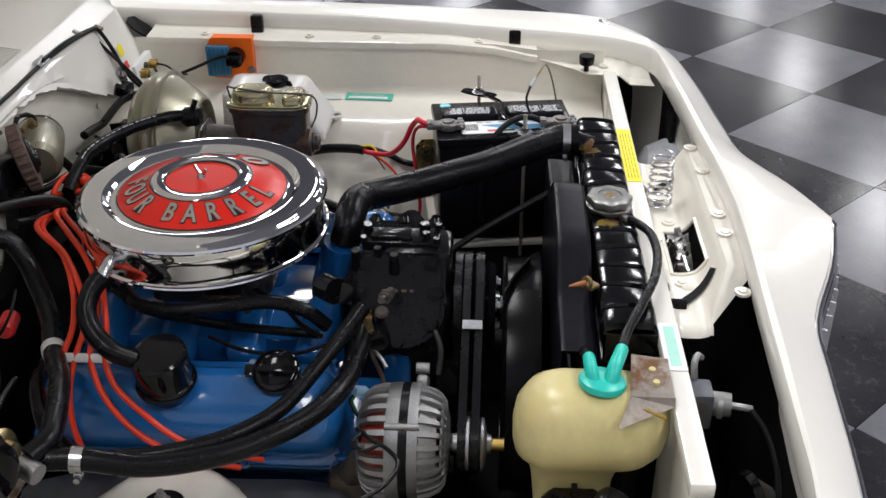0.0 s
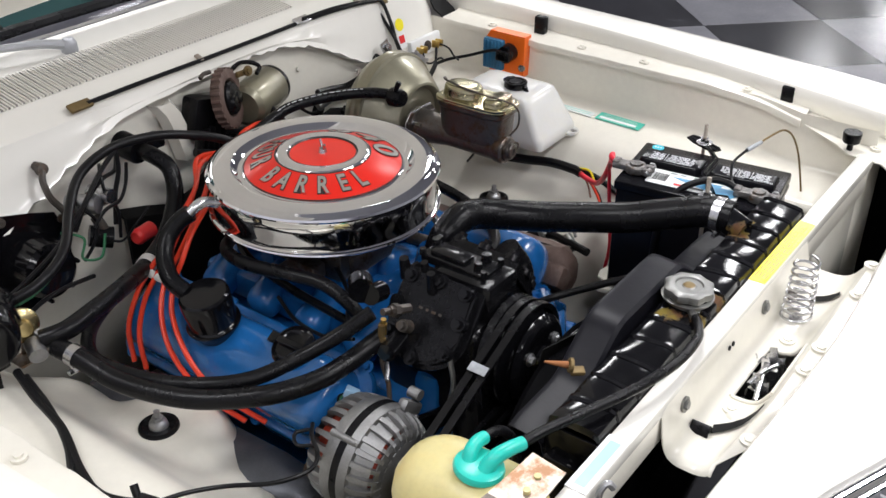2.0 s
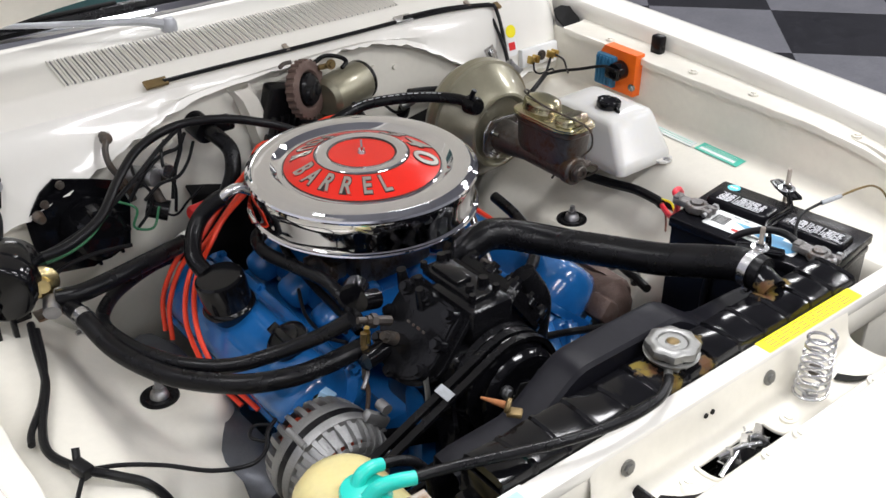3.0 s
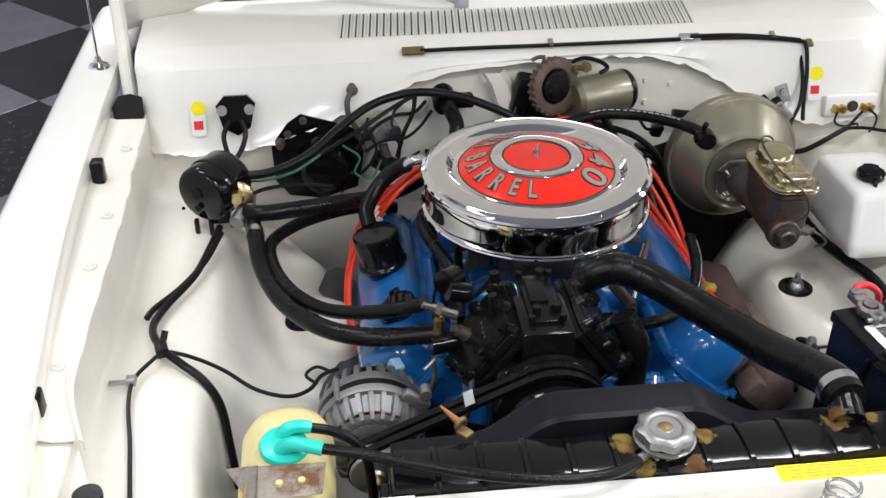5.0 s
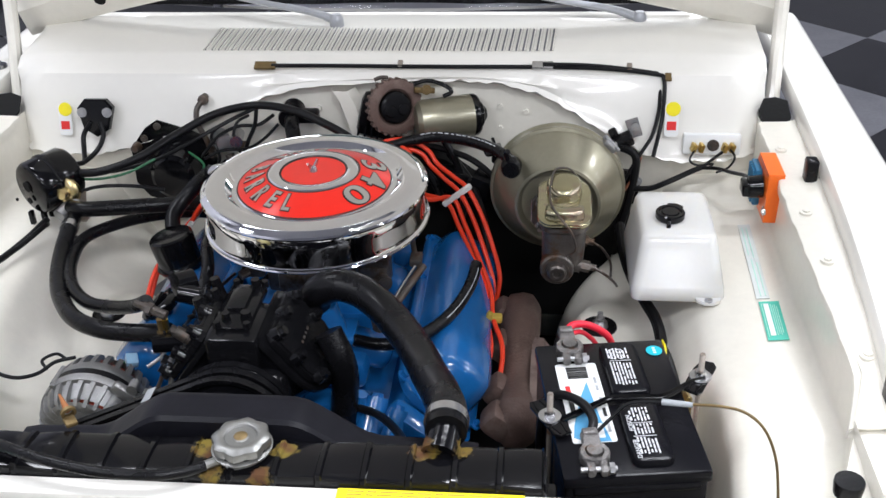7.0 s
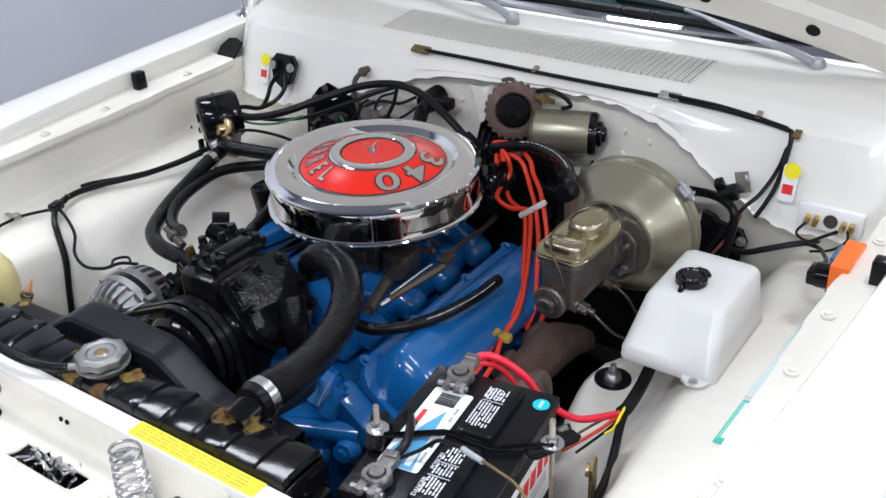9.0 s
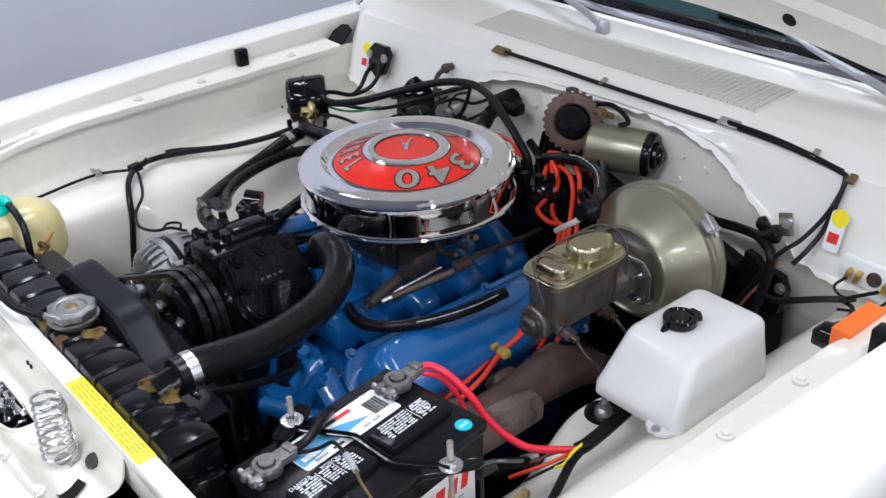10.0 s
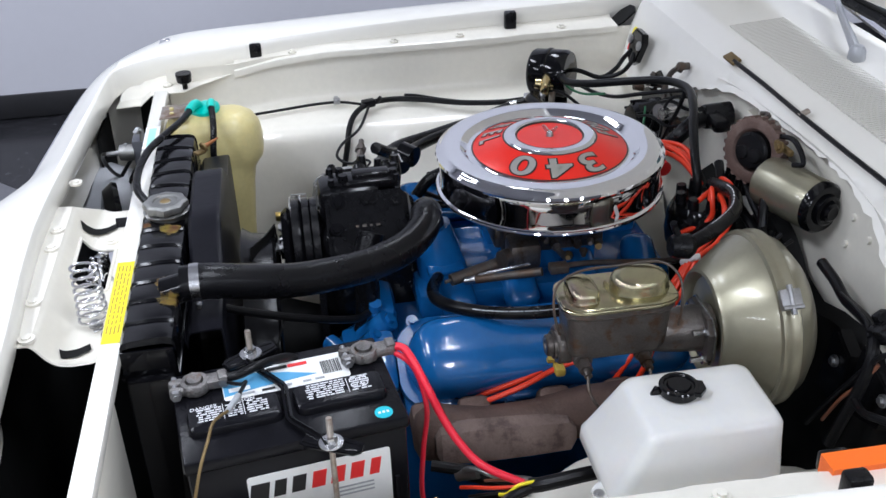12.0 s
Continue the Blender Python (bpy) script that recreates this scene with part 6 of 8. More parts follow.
solo("heater_outlet", bm, M_rubber, "black rubber heater outlet at the firewall", "outlet")

# firewall brace beside the wiper motor
bm = BM()
rows = [[Vector((x, y, z)) for x, y, z in ((-0.085 + dx, 1.0 - b, 0.945), (-0.072 + dx, 0.995 - b, 0.925), (-0.058 + dx, 0.99 - b, 0.88), (-0.045 + dx, 0.99 - b, 0.83))] for dx, b in ((-0.008, 0.0), (0.0, 0.022), (0.028, 0.024), (0.04, 0.0))]
loft(bm, rows)
part("firewall_brace", bm, M_bay, car)
# wiper motor
WAX = Vector((-0.46, 0.85, -0.18)).normalized()
WE1 = WAX.cross(Vector((0, 0, 1))).normalized()
WE2 = WE1.cross(WAX).normalized()
wm = thing("wiper_motor", "wiper motor with olive metal can and rusty housing", "wiper motor", (0.08, 0.96, 0.87))
bm = BM()
lathe(bm, [(0.040, 0.022), (0.050, 0.020), (0.0515, 0.016), (0.0525, 0.006), (0.052, 0.001), (0.048, -0.001), (0.036, 0.0), (0.033, 0.003), (0.032, 0.010), (0.0, 0.011)], (0.043, 0.930, 0.932), WAX, 40)
part("gear_housing", bm, M_manifold, wm)
for k in range(24):
    a = math.radians(15 * k)
    o = Vector((0.043, 0.930, 0.932)) + WE1 * 0.0515 * math.cos(a) + WE2 * 0.0515 * math.sin(a)
    bm = BM()
    cyl(bm, o + WAX * 0.001, o + WAX * 0.018, 0.0042, 0.0040, 8)
    part("rim_lug", bm, M_manifold, wm)
bm = BM()
lathe(bm, [(0.031, 0.012), (0.030, -0.002), (0.026, -0.006), (0.014, -0.008), (0.0, -0.0085)], (0.043, 0.930, 0.932), WAX, 28)
for sgn in (-1, 1):
    lathe(bm, [(0.0, -0.012), (0.010, -0.011), (0.013, -0.006)], Vector((0.043, 0.930, 0.932)) + WE1 * 0.012 * sgn - WE2 * 0.004, WAX, 20)
part("gear_cover", bm, M_satin, wm)
bm = BM()
box(bm, (0.010, 0.968, 0.898), (0.088, 0.044, 0.080), 0.010, rot(0, 14, 0))
part("gear_case", bm, M_satin, wm)
for k in range(6):
    bm = BM()
    box(bm, (-0.036 + 0.0130 * k, 0.940, 0.868), (0.0034, 0.022, 0.052), 0.001, rot(0, 14, 0))
    part("cooling_fin", bm, M_satin, wm)
bm = BM()
d = Vector((0.94, 0.33, 0.0)).normalized()
CAN = Vector((0.094, 0.946, 0.899))
lathe(bm, [(0.0, -0.020), (0.030, -0.018), (0.039, -0.010), (0.0405, 0.0), (0.0405, 0.090), (0.0395, 0.092)], CAN, d, 40)
part("motor_can", bm, M_booster, wm, "olive metal motor can")
bm = BM()
lathe(bm, [(0.0398, 0.090), (0.0405, 0.093), (0.0400, 0.100), (0.0360, 0.105), (0.0270, 0.107), (0.0240, 0.106), (0.0235, 0.112), (0.0195, 0.1145), (0.0150, 0.113), (0.0145, 0.118), (0.0105, 0.121), (0.0060, 0.120), (0.0, 0.1205)], CAN, d, 40)
part("end_bell", bm, M_black, wm, "gloss black end bell")
bm = BM()
box(bm, (0.095, 0.955, 0.957), (0.04, 0.008, 0.011), 0.003, rot(0, 8, 15))
bolt(bm, (0.10, 0.945, 0.962), (0, -1, 0.2), 0.006, 0.006)
part("terminal_bracket", bm, M_olddot, wm, "tarnished metal bracket")
bm = BM()
tube(bm, [(0.07, 0.96, 0.966), (0.10, 0.966, 0.972), (0.13, 0.965, 0.964), (0.145, 0.962, 0.952), (0.13, 0.955, 0.945)], 0.0042, 8)
part("arm", bm, M_satin, wm)
bm = BM()
tube(bm, [(0.0, 0.96, 0.975), (0.012, 0.963, 0.979), (0.025, 0.96, 0.980)], 0.004, 8)
part("spring_clip", bm, M_iron, wm)

# brake booster and master cylinder
BC = Vector((0.345, 0.0, 0.833))
boost = thing("brake_booster", "olive gold plated brake booster drum at the firewall", "brake booster", (BC.x, 0.80, 0.72))
bm = BM()
lathe(bm, [(0.0, 0.750), (0.056, 0.750), (0.062, 0.748), (0.066, 0.738), (0.070, 0.735), (0.0745, 0.7365), (0.077, 0.7405), (0.0795, 0.7430), (0.0855, 0.7510), (0.0920, 0.7600), (0.0983, 0.7690), (0.1040, 0.7775), (0.1090, 0.7855), (0.1125, 0.7915), (0.1142, 0.7950)], (BC.x, 0, BC.z), (0, 1, 0), 72)
part("front_shell", bm, M_booster, boost)
bm = BM()
lathe(bm, [(0.1145, 0.795), (0.1195, 0.797), (0.1203, 0.802), (0.1185, 0.806), (0.1185, 0.812), (0.1203, 0.816), (0.1195, 0.821), (0.113, 0.825), (0.107, 0.840), (0.085, 0.858), (0.05, 0.868), (0.0, 0.870)], (BC.x, 0, BC.z), (0, 1, 0), 72)
part("rear_shell", bm, M_booster, boost)
bm = BM()
box(bm, (BC.x + 0.089, 0.809, BC.z + 0.084), (0.010, 0.028, 0.026), 0.002, rot(0, -45, 0))
cyl(bm, (BC.x + 0.105, 0.809, BC.z + 0.072), (BC.x + 0.080, 0.809, BC.z + 0.100), 0.004, seg=8)
cyl(bm, (BC.x + 0.100, 0.795, BC.z + 0.080), (BC.x + 0.100, 0.822, BC.z + 0.080), 0.003, seg=8)
part("band_clamp", bm, M_dullsteel, boost)
bm = BM()
lathe(bm, [(0.0, -0.026), (0.014, -0.026), (0.017, -0.020), (0.018, 0.0), (0.012, 0.008)], (BC.x - 0.080, 0.742, BC.z + 0.074), (0, 1, -0.1), 20)
part("check_valve", bm, M_rubber, boost, "black rubber check valve")
bm = BM()
tube(bm, [(BC.x - 0.084, 0.732, BC.z + 0.082), (BC.x - 0.088, 0.724, BC.z + 0.100), (BC.x - 0.086, 0.720, BC.z + 0.110)], 0.005, 8)
part("vacuum_nipple", bm, M_rubber, boost)
bm = BM()
VH = [(0.03, 0.875, 0.875), (0.075, 0.874, 0.890), (0.122, 0.871, 0.900), (0.174, 0.849, 0.905), (0.215, 0.815, 0.910), (0.245, 0.780, 0.912), (0.261, 0.753, 0.911), (0.268, 0.728, 0.905)]
tube(bm, VH, 0.0102, 14)
vh = solo("vacuum_hose", bm, M_rubber, "black printed rubber vacuum hose to the brake booster", "hose", "vacuum hoses")
path = smoothpath(VH, 9)
for k in range(14, 44, 2):
    p, q = path[k], path[k + 1]
    dd = (q - p).normalized()
    sd = Vector((0, 0, 1)).cross(dd).normalized()
    nn = (Vector((0, 0, 1)) * 0.9 + sd * (-0.35)).normalized()
    nn = (nn - dd * nn.dot(dd)).normalized()
    bm = BM()
    box(bm, p + nn * 0.0101, (0.006 + 0.002 * (k % 3), 0.0016, 0.0006), 0.0, Matrix((dd, nn.cross(dd).normalized(), nn)).transposed())
    part("print_bar", bm, M_whiteink, vh)

MX0, MY0 = BC.x + 0.008, 0.610
mc = thing("master_cylinder", "weathered iron master cylinder with gold plated lid", "master cylinder", (BC.x, 0.61, 0.79))
bm = BM()
rows = []
for z, sx, sy, q in ((0.824, 0.056, 0.120, 0.20), (0.832, 0.066, 0.130, 0.22), (0.852, 0.068, 0.134, 0.22), (0.880, 0.070, 0.138, 0.22), (0.888, 0.072, 0.140, 0.22), (0.892, 0.080, 0.148, 0.24), (0.900, 0.080, 0.148, 0.24)):
    rows.append([Vector((MX0 + a * sx, MY0 + b * sy, z)) for a, b in rrect(1, 1, q)])
loft(bm, rows, closed=True, caps=True)
body = part("reservoir_body", bm, M_grime, mc)
bm = BM()
lathe(bm, [(0.0, 0.534), (0.024, 0.534), (0.0265, 0.537), (0.0265, 0.552), (0.024, 0.556), (0.024, 0.66), (0.030, 0.70), (0.033, 0.748)], (BC.x - 0.002, 0, 0.826), (0, 1, 0), 28)
part("bore", bm, M_grime, body)
bm = BM()
lathe(bm, [(0.0, 0.524), (0.006, 0.524), (0.007, 0.521), (0.012, 0.521), (0.0145, 0.523), (0.0155, 0.529), (0.019, 0.530), (0.0195, 0.535)], (BC.x - 0.002, 0, 0.826), (0, 1, 0), 24)
part("end_plug", bm, M_oiled, body, "dark steel end plug")
for y in (0.563, 0.645):
    bm = BM()
    lathe(bm, [(0.020, 0.0), (0.018, 0.012), (0.013, 0.018), (0.0125, 0.030), (0.0, 0.030)], (BC.x + 0.006, y, 0.826), (1, 0, -0.22), 20)
    part("outlet_boss", bm, M_grime, body)
    bm = BM()
    cyl(bm, (BC.x + 0.036, y, 0.819), (BC.x + 0.050, y, 0.816), 0.0095, seg=6)
    cyl(bm, (BC.x + 0.050, y, 0.816), (BC.x + 0.060, y, 0.814), 0.0055, seg=12)
    part("pipe_nut", bm, M_oiled, body)
HEX = [(-0.046, -0.022), (-0.036, -0.036), (0.036, -0.036), (0.046, -0.022), (0.046, 0.018), (0.030, 0.036), (-0.030, 0.036), (-0.046, 0.018)]
bm = BM()
plate(bm, HEX, (BC.x, 0.7395, 0.824), (1, 0, 0), (0, 0, 1), 0.003, 0.0008)
flange = part("flange", bm, M_steel, mc, "bright edged mounting plate")
bm = BM()
plate(bm, [(0.95 * a, 0.94 * b) for a, b in HEX], (BC.x, 0.7365, 0.824), (1, 0, 0), (0, 0, 1), 0.006, 0.001)
part("flange_casting", bm, M_grime, flange)
for dx, dz in ((-0.031, 0.016), (0.031, 0.016), (0.031, -0.027), (-0.031, -0.027)):
    bm = BM()
    cyl(bm, (BC.x + dx, 0.737, 0.824 + dz), (BC.x + dx, 0.712, 0.824 + dz), 0.0038, seg=10)
    cyl(bm, (BC.x + dx, 0.7365, 0.824 + dz), (BC.x + dx, 0.728, 0.824 + dz), 0.0080, seg=6)
    part("mounting_nut", bm, M_steel, mc, "bright mounting stud and nut")
bm = BM()
rows = []
for z, k, dw in ((0.9005, 0.985, 0.0), (0.9015, 1.0, 0.0), (0.9040, 1.0, 0.0), (0.9050, 0.985, 0.0), (0.9058, 1.0, -0.001), (0.9080, 1.0, -0.001), (0.9095, 0.975, -0.002), (0.9098, 0.90, -0.004)):
    rows.append([Vector((MX0 + a * (0.086 * k + dw), MY0 + b * (0.154 * k + dw), z)) for a, b in rrect(1, 1, 0.25, 6)])
loft(bm, rows, closed=True, caps=True)
lid = part("lid", bm, M_goldlid, mc, "gold chromate plated steel lid")
for cy, w, l, hh, q in ((0.641, 0.058, 0.078, 0.021, 0.44), (0.565, 0.062, 0.040, 0.015, 0.30)):
    bm = BM()
    rows = []
    for z, k in ((0.0, 1.03), (hh * 0.12, 0.99), (hh * 0.55, 0.965), (hh * 0.85, 0.92), (hh * 0.98, 0.82), (hh * 1.02, 0.6), (hh * 1.02, 0.2)):
        rows.append([Vector((MX0 + a * w * k, cy + b * l * k, 0.9085 + z - (0.006 * max(0.0, b) if l < 0.05 else 0.0) * (z / hh))) for a, b in rrect(1, 1, q, 7)])
    loft(bm, rows, closed=True, caps=True)
    part("lid_dome", bm, M_goldlid, lid, smooth=50)
bm = BM()
plate(bm, rrect(0.014, 0.010, 0.002), (MX0 - 0.010, 0.604, 0.9098), (1, 0.2, 0), (-0.2, 1, 0), 0.006, 0.0015)
part("lid_bridge", bm, M_goldlid, lid)
bm = BM()
tube(bm, [(MX0 + 0.030, 0.688, 0.862), (MX0 + 0.026, 0.692, 0.900), (MX0 + 0.010, 0.690, 0.926), (MX0 - 0.014, 0.672, 0.934), (MX0 - 0.022, 0.620, 0.930), (MX0 - 0.022, 0.570, 0.928), (MX0 - 0.008, 0.536, 0.920), (MX0 + 0.010, 0.526, 0.900), (MX0 + 0.018, 0.530, 0.868), (MX0 + 0.004, 0.538, 0.850)], 0.0018, 8)
part("bail_wire", bm, M_iron, mc)
for pts in ([(BC.x + 0.058, 0.563, 0.814), (BC.x + 0.078, 0.560, 0.802), (BC.x + 0.092, 0.575, 0.780), (BC.x + 0.100, 0.62, 0.745)], [(BC.x + 0.058, 0.645, 0.814), (BC.x + 0.076, 0.646, 0.800), (BC.x + 0.090, 0.655, 0.77), (BC.x + 0.095, 0.69, 0.72)]):
    bm = BM()
    tube(bm, pts, 0.0022, 8)
    part("brake_pipe", bm, M_oiled, mc)

# washer reservoir
res = thing("washer_reservoir", "milky white plastic washer fluid reservoir with black cap", "reservoir", (0.53, 0.635, 0.775))
bm = BM()
rows = []
for z, x0, x1, y0, y1, k in ((0.772, 0.464, 0.604, 0.536, 0.733, 0.012), (0.775, 0.461, 0.607, 0.533, 0.736, 0.014), (0.790, 0.461, 0.606, 0.534, 0.738, 0.015), (0.797, 0.463, 0.605, 0.539, 0.738, 0.015), (0.842, 0.472, 0.597, 0.566, 0.738, 0.016), (0.857, 0.475, 0.595, 0.575, 0.738, 0.016), (0.863, 0.478, 0.592, 0.580, 0.735, 0.015), (0.8665, 0.484, 0.586, 0.586, 0.729, 0.014), (0.868, 0.500, 0.570, 0.61, 0.70, 0.01)):
    rows.append([Vector(((x0 + x1) / 2 + a, (y0 + y1) / 2 + b, z)) for a, b in rrect(x1 - x0, y1 - y0, k, 5)])
loft(bm, rows, closed=True, caps=True)
part("tank", bm, M_poly, res, smooth=50)
bm = BM()
plate(bm, [(-0.022, 0.0), (-0.018, -0.014), (-0.008, -0.022), (0.008, -0.022), (0.018, -0.014), (0.022, 0.0)], (0.580, 0.540, 0.777), (1, 0, 0), (0, 1, 0), 0.005, 0.001)
part("mounting_tab", bm, M_poly, res)
bm = BM()
bolt(bm, (0.580, 0.525, 0.782), (0, 0, 1), 0.0040, 0.003)
part("screw", bm, M_dullsteel, res)
bm = BM()
lathe(bm, [(0.021, 0.0), (0.0235, 0.003), (0.0235, 0.0115), (0.022, 0.0135), (0.0185, 0.0135), (0.017, 0.011), (0.0145, 0.011), (0.0130, 0.0135), (0.0, 0.0138)], (0.524, 0.634, 0.868), seg=40)
plate(bm, [(0.018, -0.013), (0.026, -0.013), (0.031, 0.0), (0.026, 0.013), (0.018, 0.013)], (0.524, 0.634, 0.875), (0.4, 0.9, 0), (-0.9, 0.4, 0), 0.006, 0.001)
box(bm, (0.520, 0.608, 0.870), (0.007, 0.010, 0.014), 0.002, rot(-25, 0, -10))
part("cap", bm, M_black, res, "black plastic snap cap")

# ignition module box
reg = thing("ignition_box", "orange plastic ignition control box with blue block on the fender wall", "control box", (0.704, 0.765, 0.81))
reg.location = (0.704, 0.768, 0.803)
bm = BM()
plate(bm, [(-0.048, -0.044), (0.040, -0.044), (0.050, -0.02), (0.050, 0.03), (0.040, 0.046), (-0.048, 0.046)], (0.718, 0.765, 0.866), (0, 1, 0), (0, 0, 1), -0.026, 0.0)
part("orange_case", bm, M_orange, reg, "orange plastic case")
bm = BM()
box(bm, (0.688, 0.792, 0.862), (0.014, 0.050, 0.068), 0.003)
block = part("blue_block", bm, M_bluebox, reg, "dark blue finned block")
for k in range(5):
    bm = BM()
    box(bm, (0.6795, 0.776 + 0.009 * k, 0.862), (0.004, 0.004, 0.060), 0.0005)
    part("fin", bm, M_bluebox, block)
bm = BM()
cyl(bm, (0.690, 0.752, 0.874), (0.668, 0.752, 0.872), 0.020, 0.019, 20)
box(bm, (0.664, 0.752, 0.872), (0.016, 0.034, 0.024), 0.004)
part("plug", bm, M_black, reg, "black round connector plug")
bm = BM()
bolt(bm, (0.692, 0.722, 0.842), (-1, 0, 0), 0.005, 0.004)
part("screw", bm, M_steel, reg)
# ballast block on the cowl
bal = thing("ballast_resistor", "white ceramic block with brass terminals on the cowl", "resistor", (0.635, 0.955, 0.84))
bm = BM()
box(bm, (0.632, 0.945, 0.858), (0.105, 0.014, 0.040), 0.003, rot(-8, 0, 0))
part("block", bm, M_paper, bal)
for x in (0.598, 0.612, 0.655, 0.668):
    bm = BM()
    box(bm, (x, 0.931, 0.856), (0.008, 0.018, 0.016), 0.002, rot(0, 15, 10))
    part("terminal", bm, M_brass, bal, "brass terminal")
bm = BM()
bolt(bm, (0.634, 0.937, 0.858), (0, -1, 0.1), 0.007, 0.004)
part("screw", bm, M_iron, bal)
for pts in ([(0.60, 0.925, 0.855), (0.59, 0.91, 0.840), (0.605, 0.905, 0.832), (0.63, 0.90, 0.838), (0.62, 0.88, 0.84)], [(0.665, 0.925, 0.855), (0.67, 0.905, 0.848), (0.655, 0.88, 0.84), (0.63, 0.85, 0.845)]):
    bm = BM()
    tube(bm, pts, 0.0022, 8)
    solo("wire", bm, M_wire, "thin black wire from the ballast block", "wire", "wires")

# dark wiring behind the booster
for i, pts in enumerate(([(0.275, 0.940, 0.862), (0.315, 0.940, 0.856), (0.355, 0.935, 0.851), (0.400, 0.930, 0.858), (0.440, 0.925, 0.862), (0.470, 0.910, 0.862), (0.487, 0.900, 0.855), (0.491, 0.895, 0.835), (0.486, 0.890, 0.795), (0.478, 0.885, 0.755), (0.465, 0.88, 0.70)],
                         [(0.535, 1.005, 0.963), (0.533, 0.965, 0.920), (0.520, 0.925, 0.885), (0.501, 0.900, 0.862), (0.470, 0.890, 0.806), (0.445, 0.88, 0.755), (0.420, 0.87, 0.70)],
                         [(0.485, 0.888, 0.790), (0.520, 0.880, 0.796), (0.552, 0.878, 0.812), (0.588, 0.888, 0.826), (0.612, 0.898, 0.832)], [(0.612, 0.898, 0.832), (0.632, 0.912, 0.842), (0.650, 0.925, 0.850)], [(0.608, 0.897, 0.831), (0.636, 0.880, 0.838), (0.655, 0.840, 0.850), (0.668, 0.800, 0.865), (0.668, 0.775, 0.872), (0.662, 0.757, 0.872)],
                         [(0.350, 0.930, 0.858), (0.400, 0.922, 0.868), (0.440, 0.915, 0.872), (0.466, 0.905, 0.868)], [(0.500, 0.902, 0.850), (0.488, 0.892, 0.815), (0.462, 0.885, 0.770), (0.440, 0.88, 0.72)])):
    bm = BM()
    tube(bm, pts, (0.0078, 0.0036, 0.0052, 0.0030, 0.0034, 0.0026, 0.0026)[i], 10)
    solo("wiring_harness", bm, M_brown if i == 6 else M_wire, "thin brown wire behind the brake booster" if i == 6 else "black taped wiring loom behind the brake booster", "wiring harness", "looms behind the booster")
bm = BM()
box(bm, (0.468, 0.922, 0.873), (0.034, 0.026, 0.022), 0.005, rot(20, -25, 10))
box(bm, (0.450, 0.930, 0.880), (0.016, 0.020, 0.024), 0.004, rot(20, -25, 10))
solo("wiring_grommet", bm, M_rubber, "black rubber wiring boot at the firewall", "grommet")
for outline, base, lab in ([[(-0.042, 0.030), (-0.030, 0.038), (0.010, 0.020), (0.018, -0.010), (0.014, -0.060), (-0.040, -0.060)], (0.392, 0.945, 0.766), "left"], [[(-0.040, 0.040), (-0.020, 0.034), (-0.010, 0.026), (0.030, 0.020), (0.042, 0.000), (0.036, -0.040), (-0.030, -0.060), (-0.042, -0.02)], (0.462, 0.945, 0.780), "right"]):
    bm = BM()
    plate(bm, outline, base, (1, 0, 0), (0, 0.15, 1), 0.022, 0.003)
    bulk = solo("bulkhead_connector", bm, M_satin, "black bulkhead wiring connector on the firewall", "connector", "bulkhead connectors")
    bm = BM()
    bolt(bm, (base[0] + (0.036 if lab == "right" else -0.012), 0.920, base[2] + (0.010 if lab == "right" else 0.002)), (0, -1, 0.15), 0.0055, 0.006)
    part("screw", bm, M_dullsteel, bulk)
bm = BM()
plate(bm, [(-0.012, -0.018), (0.012, -0.018), (0.012, 0.018), (-0.012, 0.018)], (0.486, 0.936, 0.893), (1, 0, 0.35), (-0.35, 0.2, 1), 0.003)
bolt(bm, (0.488, 0.930, 0.897), (0, -1, 0.2), 0.005, 0.003)
solo("cable_clip", bm, M_steel, "bright steel cable clip on the cowl", "clip")
bm = BM()
box(bm, (0.43, 0.945, 0.68), (0.12, 0.05, 0.12), 0.015)
solo("steering_column_cover", bm, M_dark, "dark rubber boot low on the firewall", "boot")

# hood release cable across the cowl
bm = BM()
tube(bm, [(-0.205, 1.000, 0.988), (-0.08, 1.003, 0.987), (0.044, 1.003, 0.986), (0.18, 1.005, 0.985), (0.315, 1.008, 0.984), (0.43, 1.000, 0.984), (0.525, 0.993, 0.976), (0.540, 0.986, 0.968), (0.541, 0.966, 0.930), (0.537, 0.950, 0.895), (0.530, 0.93, 0.87), (0.522, 0.905, 0.85)], 0.0040, 10)
rel = solo("washer_hose", bm, M_wire, "thin black washer hose clipped along the cowl", "hose")
bm = BM()
tube(bm, [(0.315, 1.006, 0.991), (0.40, 1.004, 0.990), (0.47, 0.999, 0.985), (0.53, 0.994, 0.978)], 0.0030, 8)
part("second_run", bm, M_wire, rel)
for x, y, z, w, m in ((-0.218, 1.002, 0.9875, 0.042, M_olddot), (0.315, 1.010, 0.9865, 0.040, M_steel), (0.044, 1.008, 0.989, 0.010, M_rusty), (0.477, 1.004, 0.986, 0.010, M_rusty), (0.548, 0.990, 0.972, 0.012, M_olddot)):
    bm = BM()
    box(bm, (x, y, z), (w, 0.018, 0.006), 0.0015, rot(25, 0, 0))
    part("clip", bm, m, rel, "small metal clip")

# battery
BR = Matrix.Translation((0.415, 0.180, 0.004)) @ pose(0, 0, 0, 0, 0, 8.0)


def bat(v, u, z):
    return BR @ Vector((v, u, z))


